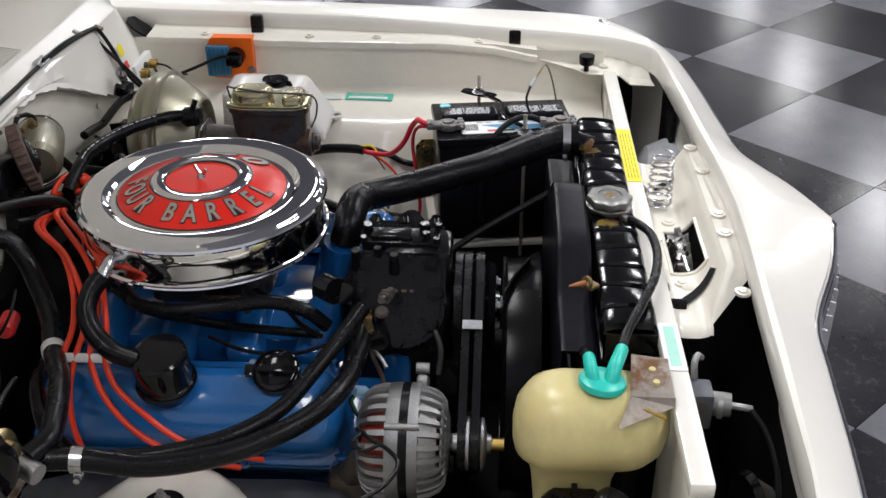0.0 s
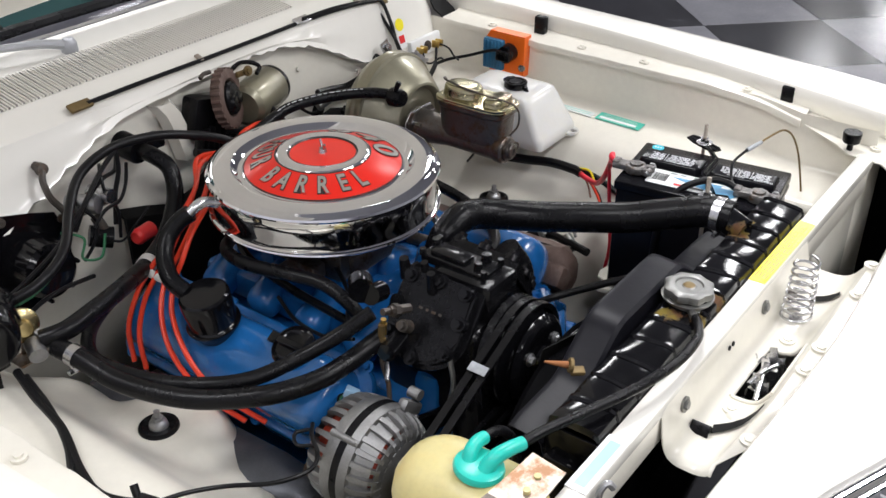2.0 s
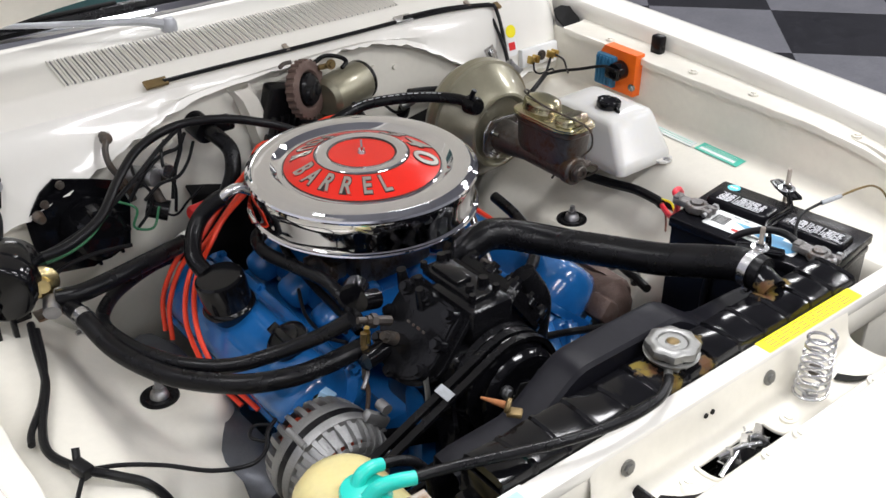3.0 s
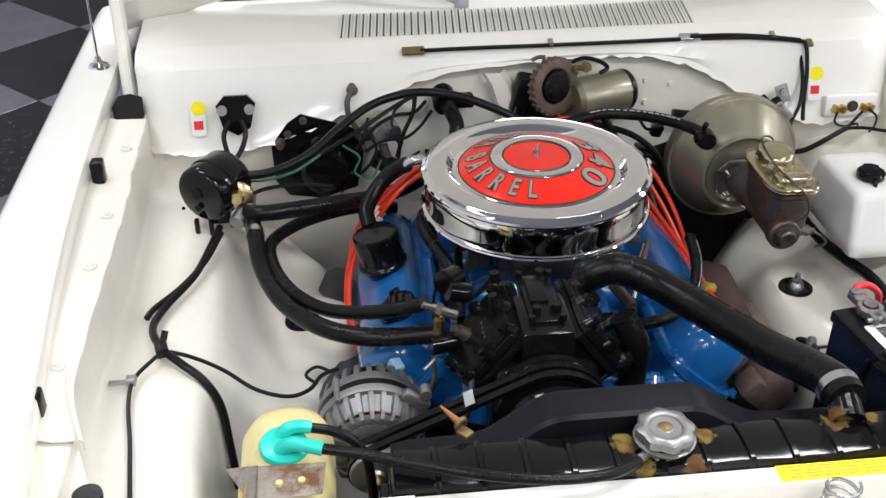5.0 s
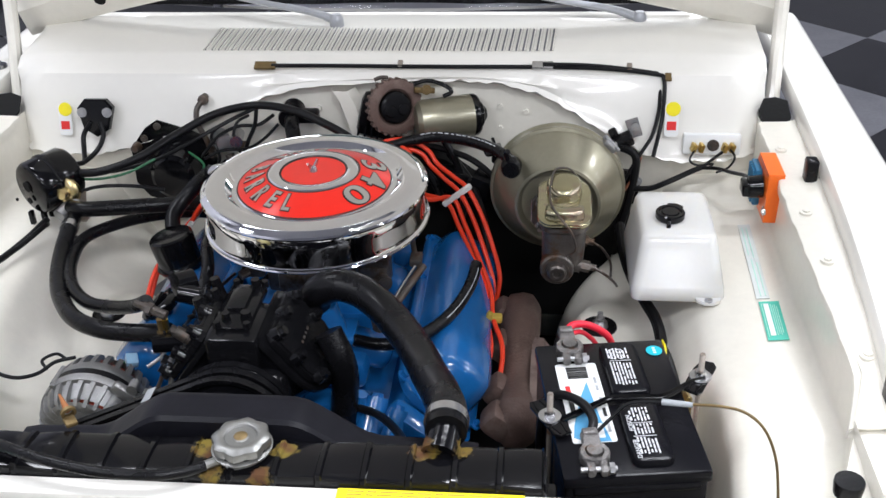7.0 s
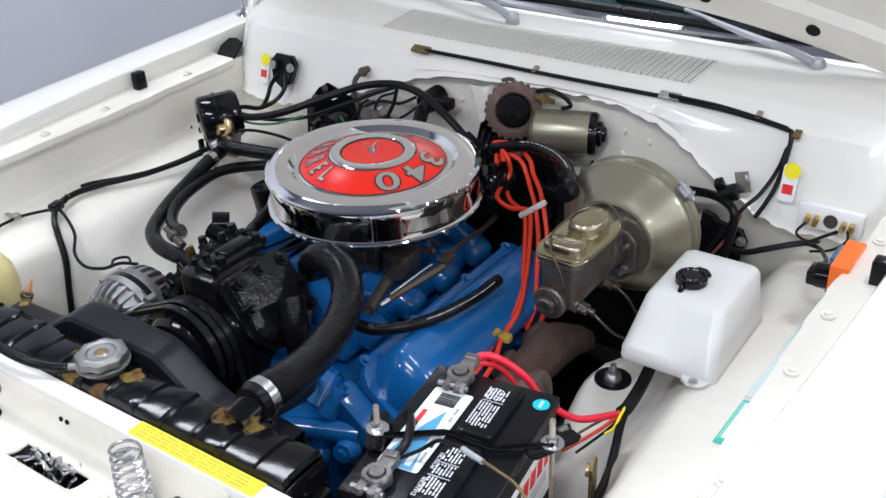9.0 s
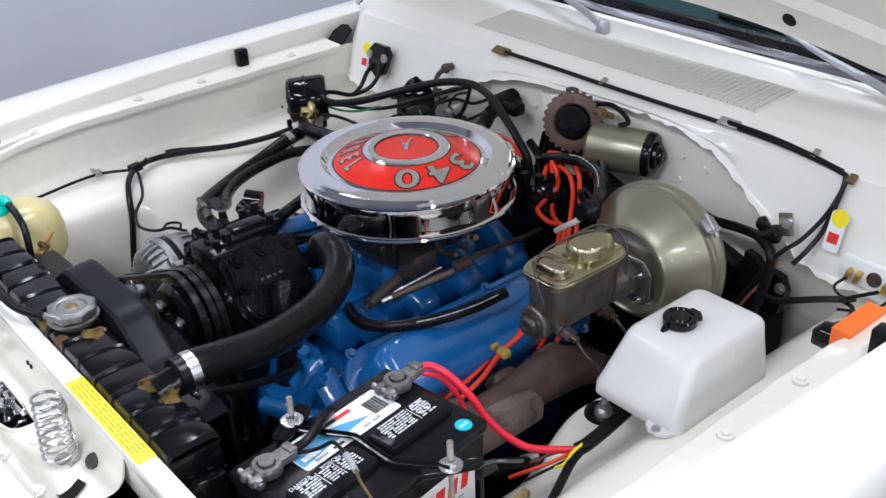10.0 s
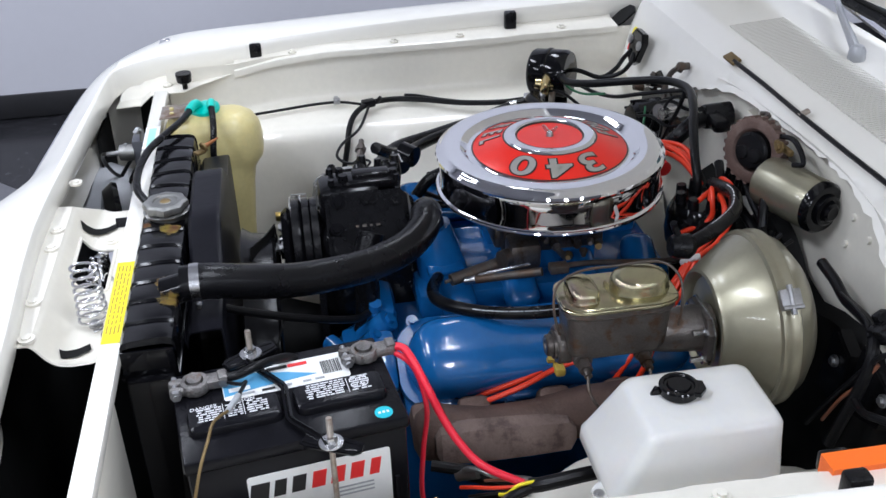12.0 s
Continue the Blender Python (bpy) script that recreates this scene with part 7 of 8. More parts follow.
B3 = BR.to_3x3()
bx, by, bz = B3 @ Vector((1, 0, 0)), B3 @ Vector((0, 1, 0)), Vector((0, 0, 1))
battery = thing("battery", "black car battery with white label and corroded terminals", "battery", (0.415, 0.180, 0.632))
bm = BM()
box(bm, bat(0, 0, 0.735), (0.168, 0.256, 0.205), 0.006, B3)
case = part("case", bm, M_case, battery)
for u in (-0.10, 0.112):
    bm = BM()
    box(bm, bat(0.085, u, 0.70), (0.004, 0.006, 0.12), 0.001, B3)
    part("rib", bm, M_case, case)
bm = BM()
box(bm, bat(0, 0, 0.8385), (0.174, 0.262, 0.018), 0.004, B3)
box(bm, bat(0, -0.126, 0.826), (0.150, 0.012, 0.012), 0.003, B3)
toplid = part("top_cover", bm, M_case, battery)
for u in (-0.064, 0.062):
    bm = BM()
    rows = []
    for z, k in ((0.8465, 0.0), (0.853, 0.0), (0.8565, 0.002), (0.8580, 0.006)):
        rows.append([bat(0.0215 + a, u + b, z) for a, b in rrect(0.050 - 2 * k, 0.110 - 2 * k, 0.011 - k, 4)])
    loft(bm, rows, closed=True, caps=True)
    vent = part("vent_cap", bm, M_case, toplid, "black vent cap with printed warnings")
    rng = random.Random(int(u * 1000))
    columns = ((-0.044, -0.014), (-0.010, 0.010), (0.014, 0.040)) if u < 0 else ((-0.040, 0.008), (0.014, 0.038))
    for u0, u1 in columns:
        for r in range(7 if u > 0 else 6):
            vv = (0.0085 if u < 0 else 0.0045) + 0.0042 * r
            pos = u0 + rng.uniform(0.0, 0.003)
            while pos < u1 - 0.002:
                w = min(rng.uniform(0.003, 0.011), u1 - pos)
                bm = BM()
                plate(bm, rect(0.0021, w), bat(vv, u + pos + w / 2, 0.8581), bx, by, 0.0004)
                part("print_bar", bm, M_whiteink, vent)
                pos += w + rng.choice((0.0012, 0.0012, 0.004))
    for du in ((-0.012, 0.012) if u < 0 else (0.011,)):
        bm = BM()
        plate(bm, rect(0.028, 0.0009), bat(0.0185, u + du, 0.8581), bx, by, 0.0004)
        part("print_rule", bm, M_whiteink, vent)
    if u > 0:
        for k in range(4):
            bm = BM()
            lathe(bm, [(0.0034, 0.0), (0.0034, 0.0004), (0.0046, 0.0004), (0.0046, 0.0)], bat(0.010 + 0.0105 * (k // 2), u + 0.019 + 0.0125 * (k % 2), 0.8582), seg=14)
            part("warning_sign", bm, M_whiteink, vent)
for word, u0 in (("DANGER", -0.098), ("POISON", -0.052)):
    letters(word, 0.0080, 0.0002, M_whiteink, "lettering", toplid, Matrix.Translation(bat(0.0050, u0, 0.8585)) @ Matrix((by, -bx, bz)).transposed().to_4x4())
bm = BM()
plate(bm, rrect(0.054, 0.156, 0.004), bat(-0.0395, 0.0060, 0.8478), bx, by, 0.0006)
label = part("top_label", bm, M_paper, battery, "white and blue printed label")
bm = BM()
plate(bm, [(-0.048, -0.071), (-0.020, -0.071), (-0.026, -0.030), (-0.031, 0.044), (-0.045, 0.010), (-0.060, -0.040), (-0.064, -0.062)], bat(0.0, 0.0, 0.8486), bx, by, 0.0005)
part("blue_flash", bm, M_blueink, label)
rng = random.Random(3)
bm = BM()
pos = 0.052
while pos < 0.076:
    w = rng.choice((0.0006, 0.0009, 0.0014))
    plate(bm, rect(0.027, w), bat(-0.0400, pos, 0.8487), bx, by, 0.0004)
    pos += w + rng.choice((0.0006, 0.0011))
part("bar_code", bm, M_ink, label)
for v, u, w, l, m in ((-0.057, -0.002, 0.006, 0.026, M_ink), (-0.057, 0.024, 0.006, 0.024, M_redink), (-0.030, -0.052, 0.008, 0.026, M_paper), (-0.0185, -0.045, 0.0035, 0.020, M_greyink), (-0.0185, -0.018, 0.0040, 0.016, M_ink), (-0.0190, 0.004, 0.0040, 0.014, M_greyink), (-0.0195, 0.030, 0.0035, 0.010, M_greyink), (-0.0195, 0.046, 0.0035, 0.012, M_greyink)):
    bm = BM()
    plate(bm, rect(w, l), bat(v, u, 0.8492), bx, by, 0.0004)
    part("print_bar", bm, m, label)
bm = BM()
plate(bm, ngon(0.0108, 28), bat(0.0708, 0.104, 0.8478), bx, by, 0.0007)
part("date_dot", bm, M_cyan, battery, "round cyan date sticker")
bm = BM()
for k in range(3):
    plate(bm, rect(0.004, 0.0030), bat(0.0708, 0.099 + 0.005 * k, 0.8487), bx, by, 0.0003)
part("date_print", bm, M_paper, battery)
# side label
bm = BM()
plate(bm, rrect(0.170, 0.085, 0.004), bat(0.0848, 0.020, 0.765), by, bz, 0.0008)
side = part("side_label", bm, M_paper, battery, "white label with a red and black emblem")
for u0, l, m in ((-0.052, 0.026, M_ink), (-0.028, 0.018, M_ink), (-0.006, 0.020, M_ink), (0.018, 0.020, M_redink), (0.041, 0.020, M_redink), (0.064, 0.020, M_redink), (0.086, 0.016, M_redink)):
    bm = BM()
    plate(bm, [(-l / 2, -0.012), (l / 2 - 0.004, -0.012), (l / 2, 0.012), (-l / 2 + 0.004, 0.012)], bat(0.0858, u0, 0.784), by, bz, 0.0005)
    part("emblem_bar", bm, m, side)
for k in range(3):
    bm = BM()
    plate(bm, rect(0.05, 0.0025), bat(0.0858, 0.058, 0.762 - 0.006 * k), by, bz, 0.0004)
    part("print_bar", bm, M_greyink, side)
# terminals
rng = random.Random(21)
for v, u, lab in ((-0.043, 0.108, "positive"), (-0.047, -0.103, "negative")):
    bm = BM()
    cyl(bm, bat(v, u, 0.845), bat(v, u, 0.8660), 0.0098, 0.0092, 20)
    part("post", bm, M_lead, battery, "grey lead battery post")
    bm = BM()
    lathe(bm, [(0.0100, 0.0), (0.0172, 0.0), (0.0182, 0.002), (0.0180, 0.011), (0.0165, 0.0135), (0.0115, 0.0135), (0.0105, 0.011)], bat(v, u, 0.8500), seg=28)
    box(bm, bat(v, u + 0.026, 0.8570), (0.022, 0.028, 0.0125), 0.004, B3)
    box(bm, bat(v, u + 0.034, 0.8630), (0.018, 0.012, 0.006), 0.002, B3)
    box(bm, bat(v - 0.0075, u - 0.022, 0.8560), (0.010, 0.018, 0.012), 0.003, B3)
    box(bm, bat(v + 0.0075, u - 0.022, 0.8560), (0.010, 0.018, 0.012), 0.003, B3)
    for vert in bm.verts:
        vert.co += Vector((rng.uniform(-1, 1), rng.uniform(-1, 1), rng.uniform(-1, 1))) * 0.0006
    clamp = part("terminal_clamp", bm, M_lead, battery, "corroded grey terminal clamp")
    bm = BM()
    cyl(bm, bat(v - 0.020, u - 0.024, 0.857), bat(v + 0.022, u - 0.024, 0.857), 0.0034, seg=10)
    cyl(bm, bat(v + 0.013, u - 0.024, 0.857), bat(v + 0.019, u - 0.024, 0.857), 0.0070, seg=6)
    part("clamp_bolt", bm, M_dullsteel, clamp)
# hold-down
hold = thing("battery_hold_down", "black hold-down bar with two plated threaded rods", "hold-down", (0.43, 0.17, 0.848))
bm = BM()
RUN = [(0.345, 0.134), (0.360, 0.144), (0.402, 0.176), (0.410, 0.179), (0.468, 0.183), (0.476, 0.187), (0.512, 0.217), (0.528, 0.222)]
rows = []
for i, (x, y) in enumerate(RUN):
    q, w = RUN[max(0, i - 1)], RUN[min(len(RUN) - 1, i + 1)]
    d = Vector((w[0] - q[0], w[1] - q[1], 0)).normalized()
    sd = Vector((-d.y, d.x, 0))
    c = Vector((x, y, 0.8590))
    rows.append([c - sd * 0.0048, c - sd * 0.0044 + bz * 0.0022, c - sd * 0.0014 + bz * 0.0026, c + bz * 0.0065, c + sd * 0.0014 + bz * 0.0026, c + sd * 0.0044 + bz * 0.0022, c + sd * 0.0048])
loft(bm, rows, closed=True, caps=True)
part("bar", bm, M_black, hold)
for x, y, u in ((0.331, 0.139, (0.50, -0.86, 0)), (0.523, 0.228, (0.42, 0.90, 0))):
    u = Vector(u).normalized()
    v = Vector((-u.y, u.x, 0))
    bm = BM()
    plate(bm, [(-0.036, -0.008), (-0.028, -0.012), (0.030, -0.012), (0.038, -0.006), (0.036, 0.010), (0.014, 0.014), (-0.014, 0.014), (-0.034, 0.010)], (x, y, 0.8570), u, v, 0.003, 0.001)
    end = part("end_plate", bm, M_black, hold)
    for e in (-0.0085, 0.0085):
        bm = BM()
        tube(bm, [Vector((x, y, 0.8598)) + u * a + v * e * (1 - 0.5 * abs(a) / 0.034) for a in (-0.033, -0.012, 0.012, 0.033)], 0.0016, 6)
        part("stamped_rib", bm, M_black, end)
for x, y in ((0.523, 0.228), (0.331, 0.139)):
    bm = BM()
    cyl(bm, (x, y, 0.60), (x, y, 0.896), 0.0034, seg=10)
    for k in range(14):
        lathe(bm, [(0.0034, 0.0), (0.0040, 0.0008), (0.0034, 0.0016)], (x, y, 0.8715 + 0.0017 * k), seg=10)
    part("threaded_rod", bm, M_rusty, hold)
    bm = BM()
    lathe(bm, [(0.004, 0.0), (0.0140, 0.0), (0.0146, 0.0008), (0.0140, 0.0020), (0.004, 0.0024)], (x, y, 0.8602), seg=28)
    part("washer", bm, M_steel, hold, "bright plated washer")
    bm = BM()
    cyl(bm, (x, y, 0.8625), (x, y, 0.8700), 0.0078, 0.0072, 6)
    part("nut", bm, M_steel, hold, "bright plated nut")
bm = BM()
box(bm, (0.426, 0.180, 0.626), (0.20, 0.29, 0.012), 0.004, B3)
tray = solo("battery_tray", bm, M_bay, "white painted steel battery tray under the battery", "tray")
bm = BM()
plate(bm, [(0.0, 0.065), (-0.020, 0.058), (-0.034, 0.02), (-0.034, -0.03), (-0.018, -0.065), (0.03, -0.07), (0.03, 0.06)], (0.352, 0.262, 0.6345), (1, 0, 0), (0, 1, 0), 0.004, 0.001)
lip = part("tray_lip", bm, M_bay, tray)
# hole of the lip, a dark disc for its shade
bm = BM()
cyl(bm, (0.338, 0.268, 0.637), (0.338, 0.268, 0.6392), 0.005, seg=14)
part("lip_hole", bm, M_dark, lip)
bm = BM()
box(bm, (0.425, 0.180, 0.50), (0.17, 0.24, 0.238), 0.01, B3)
part("tray_support", bm, M_dark, tray)
bm = BM()
plate(bm, [(-0.022, -0.035), (0.022, -0.035), (0.022, 0.026), (0.010, 0.040), (-0.022, 0.040)], (0.5235, 0.335, 0.715), (-0.3, 1, 0), (0, 0, 1), 0.004, 0.001)
bolt(bm, (0.518, 0.335, 0.735), (1, 0.3, 0), 0.006, 0.004)
solo("tray_bracket", bm, M_gold, "yellow zinc plated bracket beside the battery", "bracket")
# battery cables
posc = [bat(-0.043, 0.140, 0.857), Vector((0.362, 0.330, 0.864)), Vector((0.385, 0.340, 0.858)), Vector((0.412, 0.354, 0.832)), Vector((0.425, 0.368, 0.798)), Vector((0.444, 0.386, 0.768)), Vector((0.466, 0.410, 0.746)), Vector((0.492, 0.448, 0.737)), Vector((0.504, 0.466, 0.736)), Vector((0.507, 0.490, 0.737))]
bm = BM()
tube(bm, posc, 0.0052, 12)
solo("battery_cable", bm, M_redcable, "bright red positive battery cable", "cable", "battery cables")
bm = BM()
tube(bm, [bat(-0.045, 0.138, 0.855), Vector((0.378, 0.340, 0.845)), Vector((0.405, 0.352, 0.80)), Vector((0.405, 0.345, 0.73)), Vector((0.41, 0.34, 0.66)), Vector((0.42, 0.35, 0.60))], 0.0035, 10)
solo("battery_cable", bm, M_redcable, "thin red wire from the positive terminal", "cable", "battery cables")
bm = BM()
tube(bm, [bat(-0.047, -0.072, 0.858), (0.383, 0.125, 0.868), (0.374, 0.148, 0.871), (0.358, 0.170, 0.866), (0.340, 0.189, 0.854), (0.326, 0.205, 0.825), (0.320, 0.215, 0.76), (0.320, 0.215, 0.68)], 0.0058, 12)
solo("battery_cable", bm, M_wire, "black negative battery cable", "cable", "battery cables")
bm = BM()
tube(bm, [(0.385, 0.110, 0.860), (0.403, 0.128, 0.868), (0.424, 0.136, 0.886), (0.450, 0.132, 0.894), (0.467, 0.128, 0.897)], 0.0024, 8)
lead = solo("ground_wire", bm, M_wire, "thin wire with a clear connector arching off the battery", "wire")
bm = BM()
cyl(bm, (0.463, 0.129, 0.8965), (0.497, 0.118, 0.902), 0.0040, 0.0034, 12)
part("connector_sleeve", bm, M_greyink, lead, "milky plastic connector sleeve")
bm = BM()
tube(bm, [(0.495, 0.119, 0.902), (0.525, 0.105, 0.912), (0.553, 0.099, 0.909), (0.575, 0.090, 0.893), (0.590, 0.080, 0.860), (0.597, 0.070, 0.815), (0.600, 0.060, 0.765)], 0.0018, 8)
part("insulated_lead", bm, M_olddot, lead, "thin dull brown insulated lead")
# loom along the driver's inner fender
for pts, r, m, nm in (([(0.46, 0.80, 0.760), (0.462, 0.73, 0.748), (0.474, 0.66, 0.735), (0.490, 0.59, 0.735), (0.502, 0.53, 0.740), (0.506, 0.48, 0.738), (0.503, 0.462, 0.736)], 0.0095, M_wire, "black taped loom beside the shock tower"),
                      ([(0.506, 0.470, 0.736), (0.513, 0.440, 0.733), (0.521, 0.410, 0.718), (0.527, 0.380, 0.700), (0.532, 0.330, 0.690), (0.532, 0.270, 0.690), (0.525, 0.200, 0.68)], 0.0062, M_wire, "black ribbed loom running forward beside the battery"),
                      ([(0.504, 0.472, 0.738), (0.498, 0.445, 0.732), (0.484, 0.420, 0.722), (0.468, 0.400, 0.712), (0.452, 0.385, 0.700)], 0.0026, M_red, "thin red wire out of the loom beside the battery"),
                      ([(0.506, 0.468, 0.744), (0.509, 0.447, 0.744), (0.506, 0.434, 0.730), (0.497, 0.426, 0.722)], 0.0022, M_yellow, "thin yellow wire out of the loom beside the battery"),
                      ([(0.505, 0.470, 0.742), (0.494, 0.450, 0.737), (0.478, 0.430, 0.728), (0.462, 0.415, 0.715)], 0.0020, M_brown, "thin brown wire out of the loom beside the battery"),
                      ([(0.506, 0.470, 0.735), (0.500, 0.440, 0.727), (0.486, 0.412, 0.715), (0.470, 0.392, 0.700)], 0.0020, M_wire, "thin black wire out of the loom beside the battery")):
    bm = BM()
    tube(bm, pts, r, 10)
    solo("wiring_loom", bm, m, nm, "wiring", "looms by the battery")

# cables low beside the exhaust manifold
for pts, r, m, lab in (([(0.36, 0.36, 0.66), (0.38, 0.42, 0.655), (0.40, 0.48, 0.64), (0.39, 0.55, 0.61)], 0.008, M_wire, "black cable low beside the exhaust manifold"),
                       ([(0.385, 0.40, 0.668), (0.398, 0.415, 0.676), (0.408, 0.44, 0.668), (0.400, 0.46, 0.652)], 0.003, M_zinc, "thin grey wire loop beside the exhaust manifold"),
                       ([(0.34, 0.40, 0.62), (0.365, 0.46, 0.615), (0.372, 0.54, 0.61), (0.36, 0.62, 0.60)], 0.007, M_wire, "black cable low beside the engine")):
    bm = BM()
    tube(bm, pts, r, 10)
    solo("starter_cable", bm, m, lab, "cable", "cables by the manifold")
for p, q, r in (((0.372, 0.395, 0.650), (0.388, 0.420, 0.662), 0.011), ((0.392, 0.468, 0.640), (0.404, 0.490, 0.646), 0.010)):
    bm = BM()
    cyl(bm, p, q, r, r * 0.8, 12)
    solo("cable_end", bm, M_zinc, "grey metal cable end beside the manifold", "cable end", "cable ends")
# small fittings on the carburettor's flank
rng = random.Random(11)
for k in range(12):
    y = 0.545 + 0.013 * k
    c = Vector((0.020 + rng.uniform(0, 0.03), y, 0.792 + rng.uniform(-0.012, 0.026)))
    d = Vector((1, rng.uniform(-0.5, 0.5), rng.uniform(-0.3, 0.4))).normalized()
    bm = BM()
    cyl(bm, c, c + d * rng.uniform(0.012, 0.030), rng.uniform(0.003, 0.008), rng.uniform(0.003, 0.006), 10)
    part("carb_fitting", bm, (M_oiled, M_iron, M_zinc, M_olddot)[k % 4], carb)
# distributor and spark plug wires
dist = thing("distributor", "black distributor cap behind the air cleaner", "distributor", (0.03, 0.862, 0.76))
DX, DY = 0.030, 0.862
bm = BM()
lathe(bm, [(0.055, 0.0), (0.058, 0.02), (0.055, 0.055), (0.045, 0.072), (0.0, 0.074)], (DX, DY, 0.775), seg=32)
part("cap", bm, M_black, dist)
for k in range(8):
    bm = BM()
    a = 2 * math.pi * k / 8
    cyl(bm, (DX + 0.036 * math.cos(a), DY + 0.036 * math.sin(a), 0.84), (DX + 0.038 * math.cos(a), DY + 0.038 * math.sin(a), 0.865), 0.010, 0.008, 12)
    part("tower", bm, M_rubber, dist)
for k in range(4):
    a = -0.6 + 0.5 * k
    e = 0.010 * k
    bm = BM()
    first = ([(0.045, 0.868, 0.868), (0.060, 0.868, 0.850), (0.062, 0.864, 0.828), (0.095, 0.830, 0.806), (0.146, 0.795, 0.806)],
             [(0.060, 0.862, 0.882), (0.076, 0.858, 0.868), (0.079, 0.857, 0.841), (0.074, 0.830, 0.822), (0.088, 0.800, 0.818), (0.118, 0.798, 0.808), (0.158, 0.792, 0.815)],
             [(0.070, 0.872, 0.874), (0.095, 0.870, 0.866), (0.112, 0.862, 0.846), (0.140, 0.830, 0.835), (0.170, 0.794, 0.826)],
             [(0.020, 0.895, 0.876), (0.065, 0.893, 0.884), (0.105, 0.882, 0.868), (0.124, 0.866, 0.848), (0.155, 0.835, 0.838), (0.184, 0.796, 0.834)])[k]
    last = ([(0.172, 0.755, 0.775), (0.205, 0.690, 0.740), (0.226, 0.630, 0.720), (0.231, 0.568, 0.707), (0.240, 0.510, 0.692), (0.232, 0.465, 0.672), (0.22, 0.44, 0.65)],
            [(0.182, 0.755, 0.782), (0.212, 0.690, 0.746), (0.234, 0.630, 0.722), (0.241, 0.568, 0.708), (0.258, 0.510, 0.695), (0.256, 0.455, 0.675), (0.238, 0.425, 0.655)],
            [(0.196, 0.760, 0.792), (0.220, 0.715, 0.748), (0.236, 0.680, 0.705), (0.232, 0.660, 0.665)],
            [(0.210, 0.765, 0.800), (0.232, 0.730, 0.755), (0.246, 0.705, 0.705), (0.240, 0.690, 0.66)])[k]
    tube(bm, [(DX + 0.037 * math.cos(a), DY + 0.037 * math.sin(a), 0.862)] + first + last, 0.0042, 10)
    solo("spark_plug_wire", bm, M_red, "orange-red silicone spark plug wire along the head", "spark plug wire", "spark plug wires")
    bm = BM()
    way = ([(-0.095, 0.874, 0.884), (-0.160, 0.812, 0.874), (-0.232, 0.772, 0.860), (-0.278, 0.760, 0.832), (-0.304, 0.770, 0.802), (-0.330, 0.778, 0.765), (-0.352, 0.780, 0.715), (-0.362, 0.765, 0.665)],
           [(-0.090, 0.868, 0.878), (-0.170, 0.802, 0.878), (-0.238, 0.758, 0.862), (-0.280, 0.744, 0.832), (-0.304, 0.752, 0.802), (-0.330, 0.758, 0.765), (-0.354, 0.752, 0.715), (-0.364, 0.735, 0.665)],
           [(-0.075, 0.850, 0.890), (-0.170, 0.776, 0.882), (-0.232, 0.738, 0.866), (-0.278, 0.728, 0.832), (-0.304, 0.732, 0.802), (-0.336, 0.712, 0.768), (-0.360, 0.676, 0.735), (-0.368, 0.632, 0.702), (-0.366, 0.585, 0.678), (-0.352, 0.53, 0.655)],
           [(-0.065, 0.842, 0.886), (-0.180, 0.752, 0.884), (-0.250, 0.722, 0.862), (-0.284, 0.712, 0.832), (-0.305, 0.712, 0.802), (-0.332, 0.692, 0.772), (-0.356, 0.648, 0.745), (-0.364, 0.608, 0.715), (-0.360, 0.570, 0.690), (-0.340, 0.50, 0.66)])[k]
    tube(bm, [(0.0, 0.87, 0.86)] + way, 0.0042, 10)
    solo("spark_plug_wire", bm, M_red, "orange-red silicone spark plug wire over the valve cover", "spark plug wire", "spark plug wires")
bm = BM()
box(bm, (-0.305, 0.742, 0.799), (0.010, 0.080, 0.013), 0.003, rot(0, 40, 0))
solo("wire_separator", bm, M_tape, "tan plastic spark plug wire separator", "wire separator", "separators")
bm = BM()
box(bm, (0.166, 0.791, 0.822), (0.064, 0.012, 0.010), 0.003, rot(0, -38, 0))
solo("wire_separator", bm, M_tape, "white plastic spark plug wire separator", "wire separator", "separators")
bm = BM()
box(bm, (0.241, 0.570, 0.708), (0.030, 0.016, 0.014), 0.004)
box(bm, (0.232, 0.560, 0.716), (0.008, 0.012, 0.022), 0.002, rot(0, 30, 0))
solo("wire_tie", bm, M_yellowtape, "yellow tape flag on the spark plug wires", "tape")
bm = BM()
lathe(bm, [(0.0, 0.040), (0.010, 0.040), (0.0130, 0.037), (0.0142, 0.033), (0.0136, 0.029), (0.0136, 0.0), (0.0, -0.001)], (-0.203, 0.888, 0.79), (-1, -0.2, 0.05), 24)
solo("ignition_coil", bm, M_redink, "red ignition coil can low beside the firewall", "ignition coil")
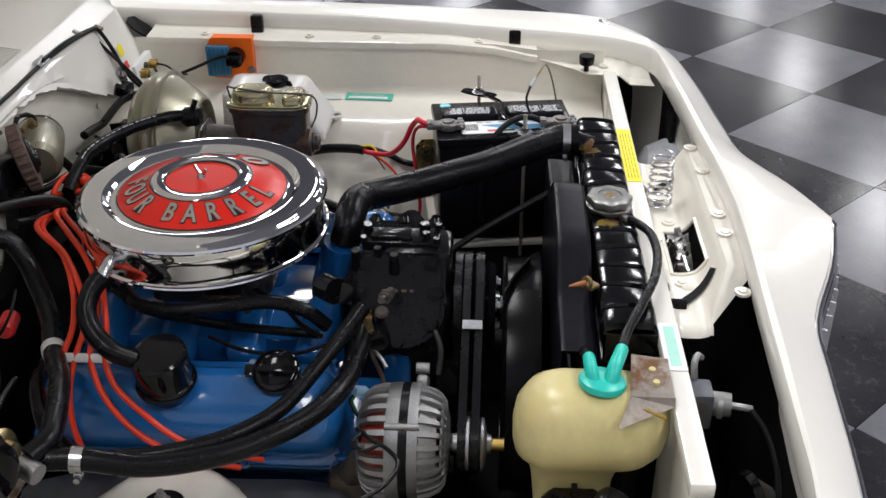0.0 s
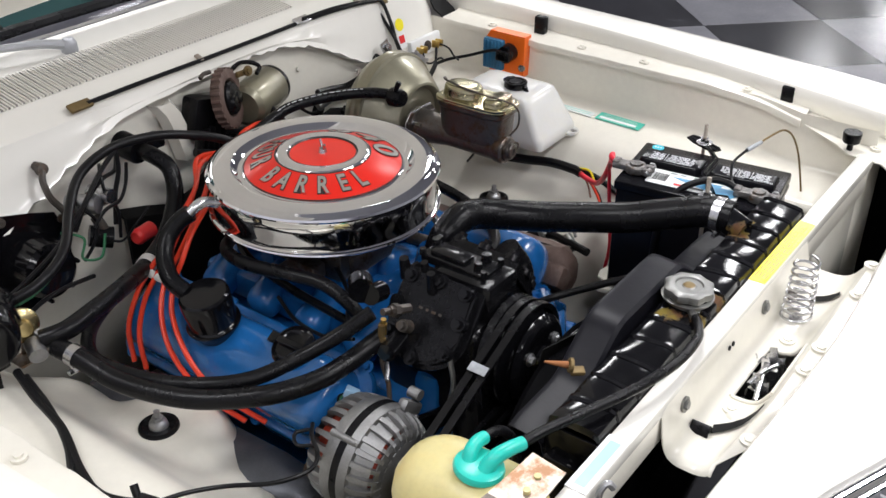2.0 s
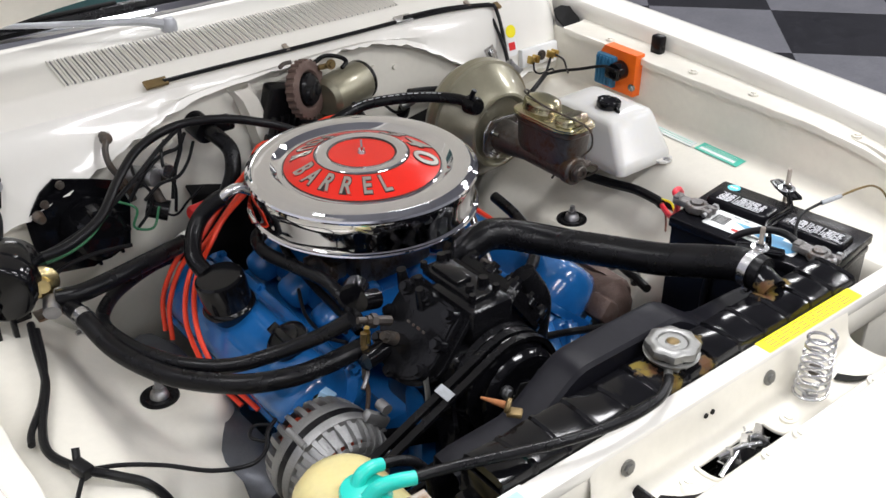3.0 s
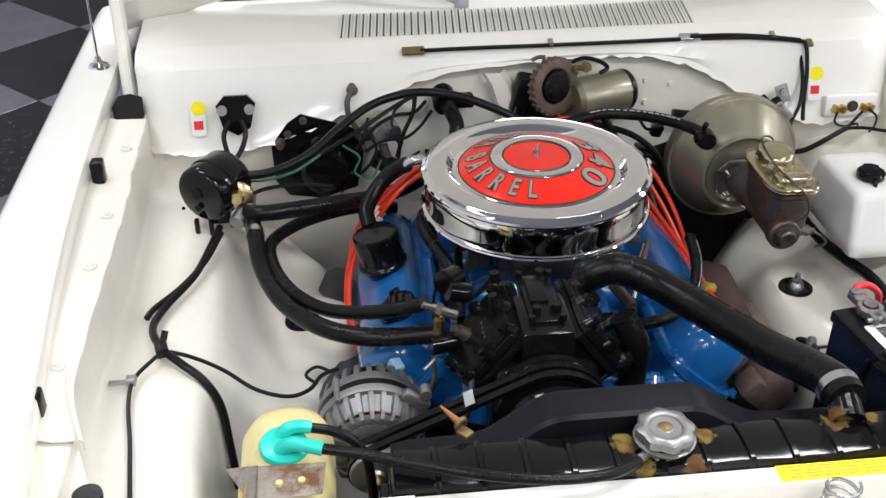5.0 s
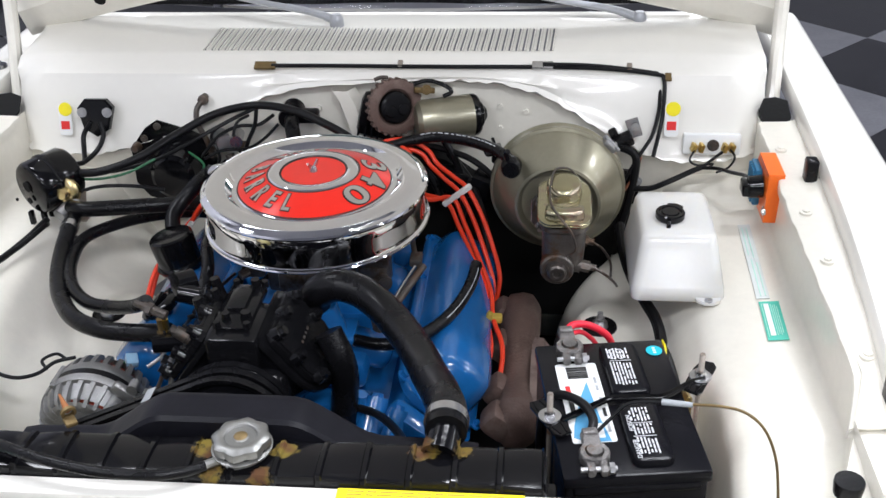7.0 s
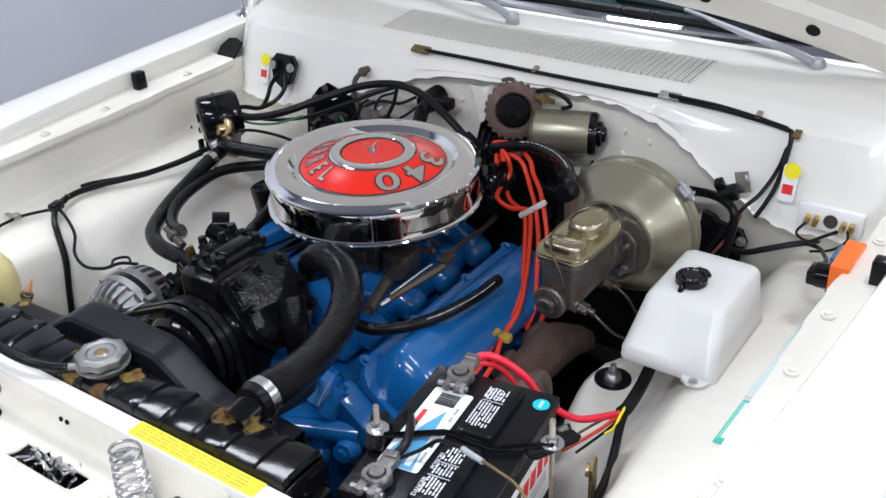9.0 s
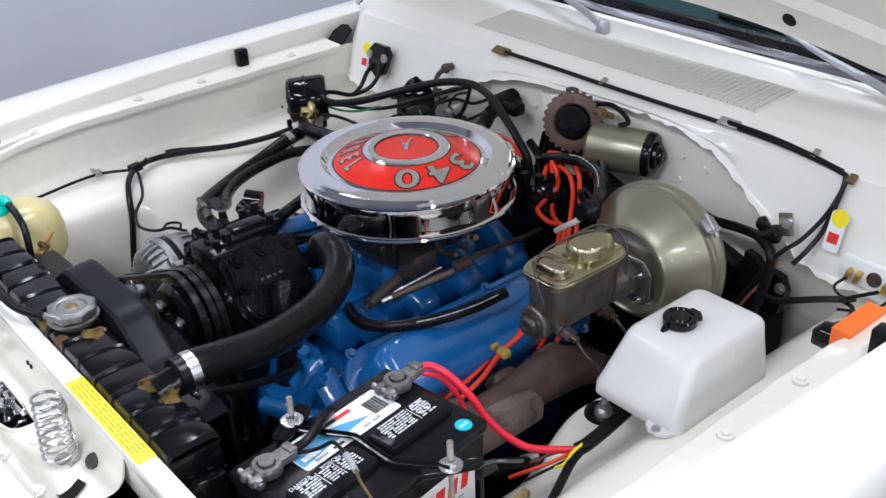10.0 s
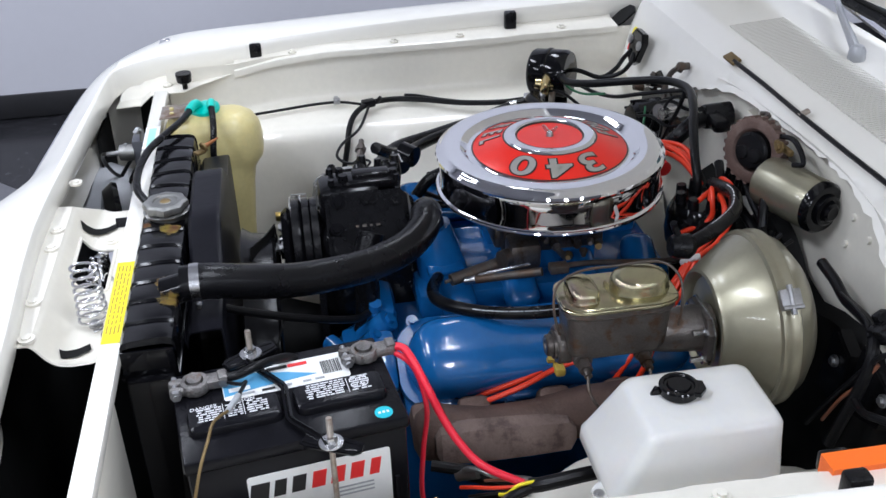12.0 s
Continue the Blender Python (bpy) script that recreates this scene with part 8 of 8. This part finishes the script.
# dark loom and connectors between the distributor and the booster
for i, (pts, r) in enumerate((([(0.095, 0.955, 0.93), (0.11, 0.93, 0.905), (0.135, 0.915, 0.87), (0.16, 0.905, 0.82), (0.17, 0.89, 0.76), (0.16, 0.87, 0.70)], 0.0075),
                              ([(0.02, 0.935, 0.875), (0.07, 0.925, 0.862), (0.13, 0.915, 0.855), (0.19, 0.90, 0.838), (0.235, 0.88, 0.80), (0.25, 0.86, 0.74)], 0.006),
                              ([(0.14, 0.93, 0.84), (0.18, 0.90, 0.80), (0.20, 0.86, 0.775), (0.215, 0.82, 0.74), (0.225, 0.78, 0.69)], 0.007),
                              ([(-0.06, 0.925, 0.865), (-0.01, 0.915, 0.845), (0.05, 0.93, 0.82), (0.10, 0.935, 0.79), (0.13, 0.91, 0.74)], 0.008),
                              ([(0.205, 0.93, 0.86), (0.215, 0.90, 0.85), (0.232, 0.88, 0.87), (0.225, 0.90, 0.885)], 0.003),
                              ([(0.12, 0.92, 0.78), (0.17, 0.90, 0.77), (0.22, 0.91, 0.77), (0.26, 0.93, 0.75)], 0.009))):
    bm = BM()
    tube(bm, pts, r, 10)
    solo("wiring_loom", bm, M_wire, "black taped wiring loom behind the engine", "wiring", "looms behind the engine")
for c, s3, rz in (((0.150, 0.905, 0.800), (0.050, 0.040, 0.036), 20), ((0.205, 0.895, 0.790), (0.040, 0.036, 0.050), -15), ((0.235, 0.905, 0.845), (0.022, 0.018, 0.026), 10)):
    bm = BM()
    box(bm, c, s3, 0.005, rot(10, 15, rz))
    con = solo("wiring_connector", bm, M_satin, "black plastic wiring connector before the firewall", "connector", "connectors")
bm = BM()
cyl(bm, (0.215, 0.885, 0.868), (0.240, 0.880, 0.876), 0.010, 0.009, 12)
solo("sensor_plug", bm, M_zinc, "grey metal switch beside the brake booster", "switch")
for pts, r, m, lab in (([(-0.13, 0.76, 0.80), (-0.165, 0.70, 0.785), (-0.180, 0.60, 0.775), (-0.185, 0.52, 0.770), (-0.195, 0.44, 0.772)], 0.007, M_rubber, "thin black hose lying on the intake manifold"),
                      ([(-0.12, 0.55, 0.80), (-0.15, 0.50, 0.79), (-0.19, 0.465, 0.785), (-0.225, 0.43, 0.79)], 0.004, M_wire, "thin black wire over the intake manifold"),
                      ([(-0.20, 0.60, 0.765), (-0.225, 0.54, 0.76), (-0.235, 0.47, 0.765), (-0.23, 0.42, 0.78)], 0.003, M_wire, "thin black wire beside the intake manifold")):
    bm = BM()
    tube(bm, pts, r, 10)
    solo("valley_hose", bm, m, lab, "hose", "hoses in the engine valley")
bm = BM()
box(bm, (-0.150, 0.585, 0.800), (0.030, 0.060, 0.030), 0.006)
cyl(bm, (-0.160, 0.555, 0.798), (-0.172, 0.545, 0.796), 0.008, seg=10)
cyl(bm, (-0.160, 0.610, 0.800), (-0.176, 0.612, 0.798), 0.010, seg=12)
part("choke_pulloff", bm, M_oiled, carb, "tarnished linkage on the carburettor")
# hose over the driver's head
bm = BM()
tube(bm, [(0.035, 0.425, 0.760), (0.075, 0.410, 0.764), (0.118, 0.412, 0.770), (0.155, 0.438, 0.776), (0.184, 0.484, 0.780), (0.204, 0.545, 0.785), (0.212, 0.605, 0.790)], 0.0098, 14)
hh = solo("heater_hose", bm, M_rubber, "thin black rubber hose across the blue valve cover", "hose", "heater hoses")
path = smoothpath([(0.118, 0.412, 0.770), (0.155, 0.438, 0.776), (0.184, 0.484, 0.780), (0.204, 0.545, 0.785), (0.212, 0.605, 0.790)], 9)
for k in range(14, 34, 1):
    p, q = path[k], path[k + 1]
    d = (q - p).normalized()
    sd = d.cross(Vector((0, 0, 1))).normalized()
    nn = (Vector((0, 0, 1)) * 0.75 + sd * 0.66).normalized()
    bm = BM()
    box(bm, p + nn * 0.0097, (0.0045 + 0.002 * (k % 3), 0.0016, 0.0006), 0.0, Matrix((d, nn.cross(d).normalized(), nn)).transposed())
    part("print_bar", bm, M_greyink, hh)
bm = BM()
tube(bm, [(0.05, 0.315, 0.72), (0.09, 0.28, 0.735), (0.13, 0.20, 0.775), (0.155, 0.12, 0.815), (0.165, 0.075, 0.84)], 0.006, 10)
solo("thin_hose", bm, M_wire, "thin black hose with metal end beside the radiator", "hose")

# coolant overflow tank
BRACKET = ((-0.396, 0.022, 0.9010), (-0.400, -0.021, 0.8985), (-0.468, -0.021, 0.8930), (-0.470, 0.030, 0.8950), (-0.508, 0.046, 0.8780))
tank = thing("overflow_tank", "yellowed plastic coolant overflow tank with teal cap", "tank", (-0.455, 0.06, 0.68))
bm = BM()
rows = []
for z, cx, cy, sx, sy, k in ((0.56, -0.430, 0.085, 0.056, 0.072, 0.025), (0.66, -0.430, 0.085, 0.064, 0.086, 0.028), (0.745, -0.432, 0.086, 0.070, 0.100, 0.032), (0.776, -0.434, 0.085, 0.076, 0.114, 0.035), (0.788, -0.437, 0.080, 0.084, 0.142, 0.038), (0.797, -0.440, 0.075, 0.094, 0.166, 0.042), (0.812, -0.442, 0.071, 0.104, 0.180, 0.047), (0.836, -0.443, 0.069, 0.110, 0.185, 0.050), (0.858, -0.443, 0.068, 0.106, 0.180, 0.049), (0.876, -0.442, 0.068, 0.090, 0.160, 0.043), (0.886, -0.441, 0.068, 0.066, 0.130, 0.032), (0.890, -0.440, 0.068, 0.040, 0.090, 0.018)):
    rows.append([Vector((cx + a, cy + b, z)) for a, b in rrect(sx, sy, k, 7)])
loft(bm, rows, closed=True, caps=True)
part("bottle", bm, M_tank, tank, smooth=70)
bm = BM()
lathe(bm, [(0.0245, -0.002), (0.0275, 0.0), (0.0285, 0.004), (0.0270, 0.008), (0.022, 0.0105), (0.0, 0.0120)], (-0.443, 0.060, 0.890), (0.1, -0.1, 1), 40)
tube(bm, [(-0.447, 0.050, 0.896), (-0.435, 0.046, 0.908), (-0.418, 0.040, 0.911), (-0.398, 0.034, 0.909)], lambda s: 0.0092 - 0.0012 * s, 12)
tube(bm, [(-0.448, 0.070, 0.896), (-0.438, 0.073, 0.907), (-0.424, 0.074, 0.909), (-0.412, 0.074, 0.906)], lambda s: 0.0085 - 0.001 * s, 12)
part("cap", bm, M_teal, tank, "teal plastic cap with two hose spouts")
bm = BM()
BP = [Vector(p) for p in BRACKET]
loft(bm, [[BP[0], BP[1]], [BP[3], BP[2]]])
loft(bm, [[BP[3], BP[2]], [BP[4], BP[2] + Vector((-0.004, 0, -0.010))]])
thicken(bm, 0.0022)
br = part("bracket", bm, M_rusty, tank, "rusty zinc mounting bracket")
for x, y in ((-0.422, 0.000), (-0.446, -0.002)):
    bm = BM()
    cyl(bm, (x, y, 0.8930), (x, y, 0.9000), 0.0040, seg=16)
    part("bracket_hole", bm, M_tank, br)
bm = BM()
tube(bm, [(-0.476, 0.026, 0.880), (-0.481, 0.018, 0.886), (-0.484, 0.006, 0.884), (-0.485, -0.010, 0.878)], 0.0022, 6)
part("bracket_lip", bm, M_ochre, br)
for pts, r, nm in (([(-0.400, 0.035, 0.909), (-0.360, 0.024, 0.908), (-0.300, 0.000, 0.909), (-0.235, -0.024, 0.910), (-0.165, -0.036, 0.906), (-0.105, -0.034, 0.902), (-0.072, -0.022, 0.898), (-0.053, -0.010, 0.896)], 0.0064, "black rubber overflow hose to the radiator neck"),
                   ([(-0.413, 0.074, 0.906), (-0.390, 0.076, 0.897), (-0.366, 0.076, 0.880), (-0.350, 0.072, 0.850), (-0.345, 0.066, 0.78)], 0.0060, "short black rubber overflow drain hose")):
    bm = BM()
    tube(bm, pts, r, 12)
    solo("overflow_hose", bm, M_rubber, nm, "hose", "overflow hoses")
can = thing("canister", "round black ribbed canister beside the overflow tank", "canister", (-0.500, 0.085, 0.705))
bm = BM()
lathe(bm, [(0.0, 0.014), (0.026, 0.014), (0.034, 0.010), (0.040, 0.010), (0.044, 0.006), (0.046, 0.0), (0.046, -0.035), (0.0, -0.035)], (-0.500, 0.085, 0.740), seg=40)
part("body", bm, M_black, can)
for k in range(3):
    bm = BM()
    box(bm, (-0.500, 0.085, 0.757), (0.064, 0.008, 0.007), 0.002, rot(0, 0, 60 * k))
    part("rib", bm, M_black, can)
bm = BM()
tube(bm, [(-0.575, 0.02, 0.74), (-0.565, 0.045, 0.785), (-0.545, 0.06, 0.800), (-0.525, 0.05, 0.795), (-0.515, 0.03, 0.770), (-0.52, 0.01, 0.72)], 0.010, 12)
solo("canister_hose", bm, M_rubber, "black rubber hose by the canister", "hose")

# wires on the passenger's inner fender
for pts, r, nm in (([(-0.575, 0.715, 0.800), (-0.588, 0.66, 0.793), (-0.605, 0.58, 0.793), (-0.640, 0.495, 0.795), (-0.652, 0.440, 0.796), (-0.634, 0.388, 0.799), (-0.602, 0.354, 0.793), (-0.572, 0.336, 0.775), (-0.552, 0.326, 0.735), (-0.545, 0.312, 0.67), (-0.54, 0.30, 0.60)], 0.0060, "black cable lying on the inner fender"),
                   ([(-0.572, 0.700, 0.797), (-0.592, 0.62, 0.793), (-0.622, 0.545, 0.795), (-0.655, 0.490, 0.797), (-0.664, 0.465, 0.797)], 0.0048, "black cable end lying on the inner fender"),
                   ([(-0.630, 0.384, 0.796), (-0.590, 0.372, 0.790), (-0.545, 0.352, 0.778), (-0.500, 0.315, 0.77), (-0.455, 0.30, 0.765), (-0.425, 0.315, 0.762), (-0.408, 0.34, 0.765), (-0.385, 0.36, 0.76)], 0.0030, "thin black wire running to the alternator"),
                   ([(-0.634, 0.378, 0.796), (-0.662, 0.325, 0.796), (-0.662, 0.27, 0.796), (-0.650, 0.20, 0.795), (-0.640, 0.13, 0.793), (-0.63, 0.06, 0.79), (-0.62, -0.01, 0.78)], 0.0030, "thin black wire along the inner fender"),
                   ([(-0.415, 0.325, 0.763), (-0.43, 0.345, 0.764), (-0.415, 0.362, 0.764), (-0.395, 0.352, 0.762)], 0.0025, "thin black wire loop by the alternator")):
    bm = BM()
    tube(bm, pts, r, 10)
    solo("wire", bm, M_wire, nm, "wire", "wires")
bm = BM()
box(bm, (-0.632, 0.383, 0.800), (0.018, 0.028, 0.016), 0.003, rot(0, 0, 15))
cyl(bm, (-0.632, 0.40, 0.80), (-0.628, 0.41, 0.812), 0.005, seg=10)
solo("cable_tie", bm, M_wire, "black plastic cable clamp on the inner fender", "clip")
bm = BM()
box(bm, (-0.665, 0.318, 0.798), (0.014, 0.014, 0.012), 0.002)
box(bm, (-0.684, 0.318, 0.796), (0.024, 0.008, 0.004), 0.001)
solo("wire_clip", bm, M_dullsteel, "small metal clip holding a wire", "clip")

# spring and latch on the latch panel
spring = thing("hood_spring", "plated coil spring standing on the latch panel", "spring", (0.146, -0.084, 0.814))
bm = BM()
pts = []
for i in range(8 * 16 + 1):
    a = 2 * math.pi * i / 16
    r = 0.0165 + 0.005 * (1 - i / 128)
    pts.append((0.146 + r * math.cos(a), -0.084 + r * math.sin(a), 0.816 + 0.096 * i / 128))
tube(bm, pts, 0.0021, 8, smooth=False)
part("coil", bm, M_steel, spring)
bm = BM()
bolt(bm, (0.148, -0.084, 0.815), (0, 0, 1), 0.006, 0.006)
part("spring_seat", bm, M_dullsteel, spring)
bm = BM()
lathe(bm, [(0.0, 0.006), (0.008, 0.006), (0.011, 0.002), (0.011, -0.002)], (0.188, -0.060, 0.8235), (0, -0.55, 0.83), seg=18)
solo("plug_button", bm, M_iron, "tarnished round plug in the latch panel", "plug")
latch = thing("hood_latch", "plated steel hood latch in its opening", "latch", (-0.010, -0.097, 0.772))
for i in range(8):
    bm = BM()
    x = -0.054 + 0.0120 * i
    k = (0.030, 0.044, 0.036, 0.052, 0.040, 0.055, 0.034, 0.026)[i]
    tilt = (0.10, -0.05, 0.22, 0.0, -0.12, 0.08, 0.15, -0.06)[i]
    plate(bm, [(-0.016, 0.0), (0.014, 0.0), (0.016, 0.4 * k), (0.010, 0.75 * k), (0.013, k), (0.004, 1.06 * k), (-0.002, 0.8 * k), (-0.010, 0.9 * k), (-0.014, 0.5 * k)], (x, -0.101, 0.788), (tilt, 1.3, 0.05), (0.22, 0, 1), 0.0036, 0.0006)
    part("latch_plate", bm, M_steel if i % 3 else M_chrome, latch)
for p, q, lift in (((-0.060, -0.106, 0.812), (0.036, -0.088, 0.818), 0.012), ((-0.045, -0.090, 0.822), (0.010, -0.108, 0.826), 0.006)):
    bm = BM()
    tube(bm, [p, Vector(p).lerp(Vector(q), 0.5) + Vector((0, 0, lift)), q], 0.0036, 8)
    part("latch_rod", bm, M_steel, latch)
bm = BM()
tube(bm, [(0.020 + 0.0065 * math.cos(a), -0.112 + 0.002 * a, 0.816 + 0.0065 * math.sin(a)) for a in [0.5 * k for k in range(40)]], 0.0013, 6, smooth=False)
part("return_spring", bm, M_steel, latch, "small coiled return spring")
bm = BM()
rows = []
for k in range(9):
    t = k / 8
    rows.append([Vector((-0.166 + 0.020 * t, y, 0.814 + 0.012 * math.sin(math.pi * min(1.0, t * 1.1)))) for y in (-0.087, -0.063)])
loft(bm, rows)
thicken(bm, 0.004)
solo("rubber_snubber", bm, M_rubber, "black rubber snubber in the latch panel slot", "snubber")
# horn and relay in front of the radiator
horn = thing("horn", "grey horn hung below the tie bar on a slate metal bracket", "horn", (-0.43, -0.08, 0.70))
bm = BM()
box(bm, (-0.408, -0.0625, 0.838), (0.036, 0.030, 0.052), 0.004)
box(bm, (-0.400, -0.060, 0.79), (0.010, 0.024, 0.06), 0.003)
bracket = part("bracket", bm, M_slate, horn, "slate grey metal bracket")
bm = BM()
cyl(bm, (-0.424, -0.062, 0.846), (-0.4275, -0.062, 0.8465), 0.0085, seg=18)
part("bracket_bolt", bm, M_iron, bracket)
bm = BM()
cyl(bm, (-0.402, -0.074, 0.836), (-0.406, -0.102, 0.836), 0.0155, 0.0150, 24)
cyl(bm, (-0.4055, -0.088, 0.836), (-0.4075, -0.094, 0.836), 0.0168, 0.0168, 24)
part("horn_can", bm, M_zinc, horn)
bm = BM()
cyl(bm, (-0.406, -0.102, 0.836), (-0.409, -0.128, 0.834), 0.0045, seg=10)
part("horn_stud", bm, M_dullsteel, horn)
bm = BM()
tube(bm, [(-0.392, -0.058, 0.862), (-0.388, -0.056, 0.882), (-0.380, -0.060, 0.890), (-0.376, -0.066, 0.884)], 0.0042, 8)
part("hook", bm, M_dullsteel, horn)
bm = BM()
lathe(bm, [(0.0, 0.0), (0.05, 0.0), (0.055, 0.01), (0.04, 0.03), (0.0, 0.04)], (-0.45, -0.13, 0.70), (0.2, -1, 0), 32)
part("trumpet", bm, M_black, horn)
for pts in ([(-0.409, -0.126, 0.834), (-0.440, -0.142, 0.820), (-0.480, -0.150, 0.790), (-0.53, -0.145, 0.74), (-0.58, -0.13, 0.70)], [(-0.60, -0.06, 0.79), (-0.575, -0.09, 0.775), (-0.55, -0.12, 0.745), (-0.56, -0.15, 0.70)], [(-0.58, -0.03, 0.78), (-0.555, -0.07, 0.765), (-0.545, -0.11, 0.73), (-0.55, -0.14, 0.66)]):
    bm = BM()
    tube(bm, pts, 0.0038, 8)
    solo("front_wire", bm, M_wire, "black wire before the radiator support", "wire", "front wires")

# decals
bm = BM()
box(bm, (0.201, -0.0340, 0.8828), (0.205, 0.024, 0.0012), 0.0004, seg=1)
yl = solo("warning_decal", bm, M_yellow, "yellow warning decal on the white tie bar", "decal")
rng = random.Random(5)
for r in range(4):
    x = 0.112
    while x < 0.288:
        w = rng.uniform(0.006, 0.020)
        bm = BM()
        plate(bm, rect(min(w, 0.293 - x), 0.0018), (x - 0.002 + min(w, 0.293 - x) / 2, -0.0415 + 0.0050 * r, 0.8834), (1, 0, 0), (0, 1, 0), 0.0003)
        part("print_bar", bm, M_yellowtape, yl)
        x += w + 0.004
bm = BM()
box(bm, (-0.352, -0.0340, 0.8828), (0.100, 0.026, 0.0012), 0.0004, seg=1)
ml = solo("paper_decal", bm, M_paper, "white and pale green printed decal on the tie bar", "decal")
bm = BM()
plate(bm, rect(0.082, 0.013), (-0.352, -0.0340, 0.8834), (1, 0, 0), (0, 1, 0), 0.0003)
part("green_field", bm, M_mint, ml)


bm = BM()
plate(bm, rect(0.102, 0.030), (0.668, 0.468, 0.7865), (0.03, 1, 0), (-1, 0.03, -0.10), 0.0010)
dl = solo("green_decal", bm, M_tealpaper, "green and white decal on the inner fender", "decal")
bm = BM()
plate(bm, rect(0.084, 0.0075), (0.6625, 0.470, 0.7871), (0.03, 1, 0), (-1, 0.03, -0.10), 0.0006)
part("white_strip", bm, M_paper, dl)
for dx, w in ((-0.0120, 0.088), (0.0010, 0.082), (0.0038, 0.076), (0.0066, 0.080), (0.0094, 0.070)):
    bm = BM()
    plate(bm, rect(w, 0.0012), (0.668 + dx, 0.469, 0.7876 + 0.1 * dx), (0.03, 1, 0), (-1, 0.03, -0.10), 0.0006)
    part("print_bar", bm, M_mint, dl)
bm = BM()
plate(bm, rect(0.235, 0.020), (0.6665, 0.645, 0.7863), (0.03, 1, 0), (-1, 0.03, -0.10), 0.0008)
cd = solo("clear_decal", bm, M_pale, "faded pale decal on the inner fender", "decal")
for du, dx, l in ((-0.055, -0.004, 0.11), (-0.06, 0.003, 0.10), (0.06, -0.003, 0.09), (0.055, 0.004, 0.10)):
    bm = BM()
    plate(bm, rect(l, 0.0014), (0.6665 + dx, 0.645 + du, 0.7873 + 0.1 * dx), (0.03, 1, 0), (-1, 0.03, -0.10), 0.0005)
    part("print_bar", bm, M_mint, cd)
for x, y, z in ((-0.622, 0.9600, 0.890), (0.556, 0.9540, 0.902)):
    bm = BM()
    plate(bm, rrect(0.026, 0.062, 0.006), (x, y - 0.002, z), (1, 0, 0), (0, 0.30, 1), 0.0012)
    st = solo("sticker", bm, M_paper, "small white sticker with yellow dot and red patch on the cowl", "sticker", "cowl stickers")
    bm = BM()
    plate(bm, ngon(0.0135, 24), (x + 0.002, y + 0.0026, z + 0.020), (1, 0, 0), (0, 0.30, 1), 0.0008)
    part("yellow_dot", bm, M_yellow, st)
    bm = BM()
    plate(bm, rect(0.017, 0.016), (x, y - 0.0063, z - 0.010), (1, 0, 0), (0, 0.30, 1), 0.0008)
    part("red_patch", bm, M_redink, st)
    for k in range(3):
        bm = BM()
        plate(bm, rect(0.012, 0.0018), (x, y - 0.0052 + 0.0014 * k, z - 0.0135 + 0.0045 * k), (1, 0, 0), (0, 0.30, 1), 0.0012)
        part("print_bar", bm, M_paper, st)
    bm = BM()
    plate(bm, rect(0.010, 0.005), (x, y - 0.0098, z - 0.026), (1, 0, 0), (0, 0.30, 1), 0.0010)
    part("black_print", bm, M_ink, st)


# ---- floor tiles ----
TILES.sort(key=lambda t: (t[0] - 1.2) ** 2 + (t[1] - 0.6) ** 2)
for tx, ty, key in TILES[:300]:
    ob = new("floor_tile", tile_me[key])
    ob.parent = floor
    ob.matrix_basis = Matrix.Translation(Vector((tx, ty, -0.005)) - HOME[floor.name]) @ pose(0, 0, 0, 0, 0, 45)
for key, m in (("light", M_lightgrey), ("dark", M_darktile)):
    vs, fs = [], []
    h = (TILE - GAP) * math.sqrt(0.5)
    for tx, ty, k in TILES[300:]:
        if k == key:
            n = len(vs)
            vs += [(tx + h, ty, 0), (tx, ty + h, 0), (tx - h, ty, 0), (tx, ty - h, 0)]
            fs.append((n, n + 1, n + 2, n + 3))
    me = bpy.data.meshes.new("far_tiles")
    me.from_pydata(vs, [], fs)
    me.materials.append(m)
    ob = new("far_tiles", me)
    ob.parent = floor
    ob.location = -HOME[floor.name]
    tagged(ob, kind="stuff")
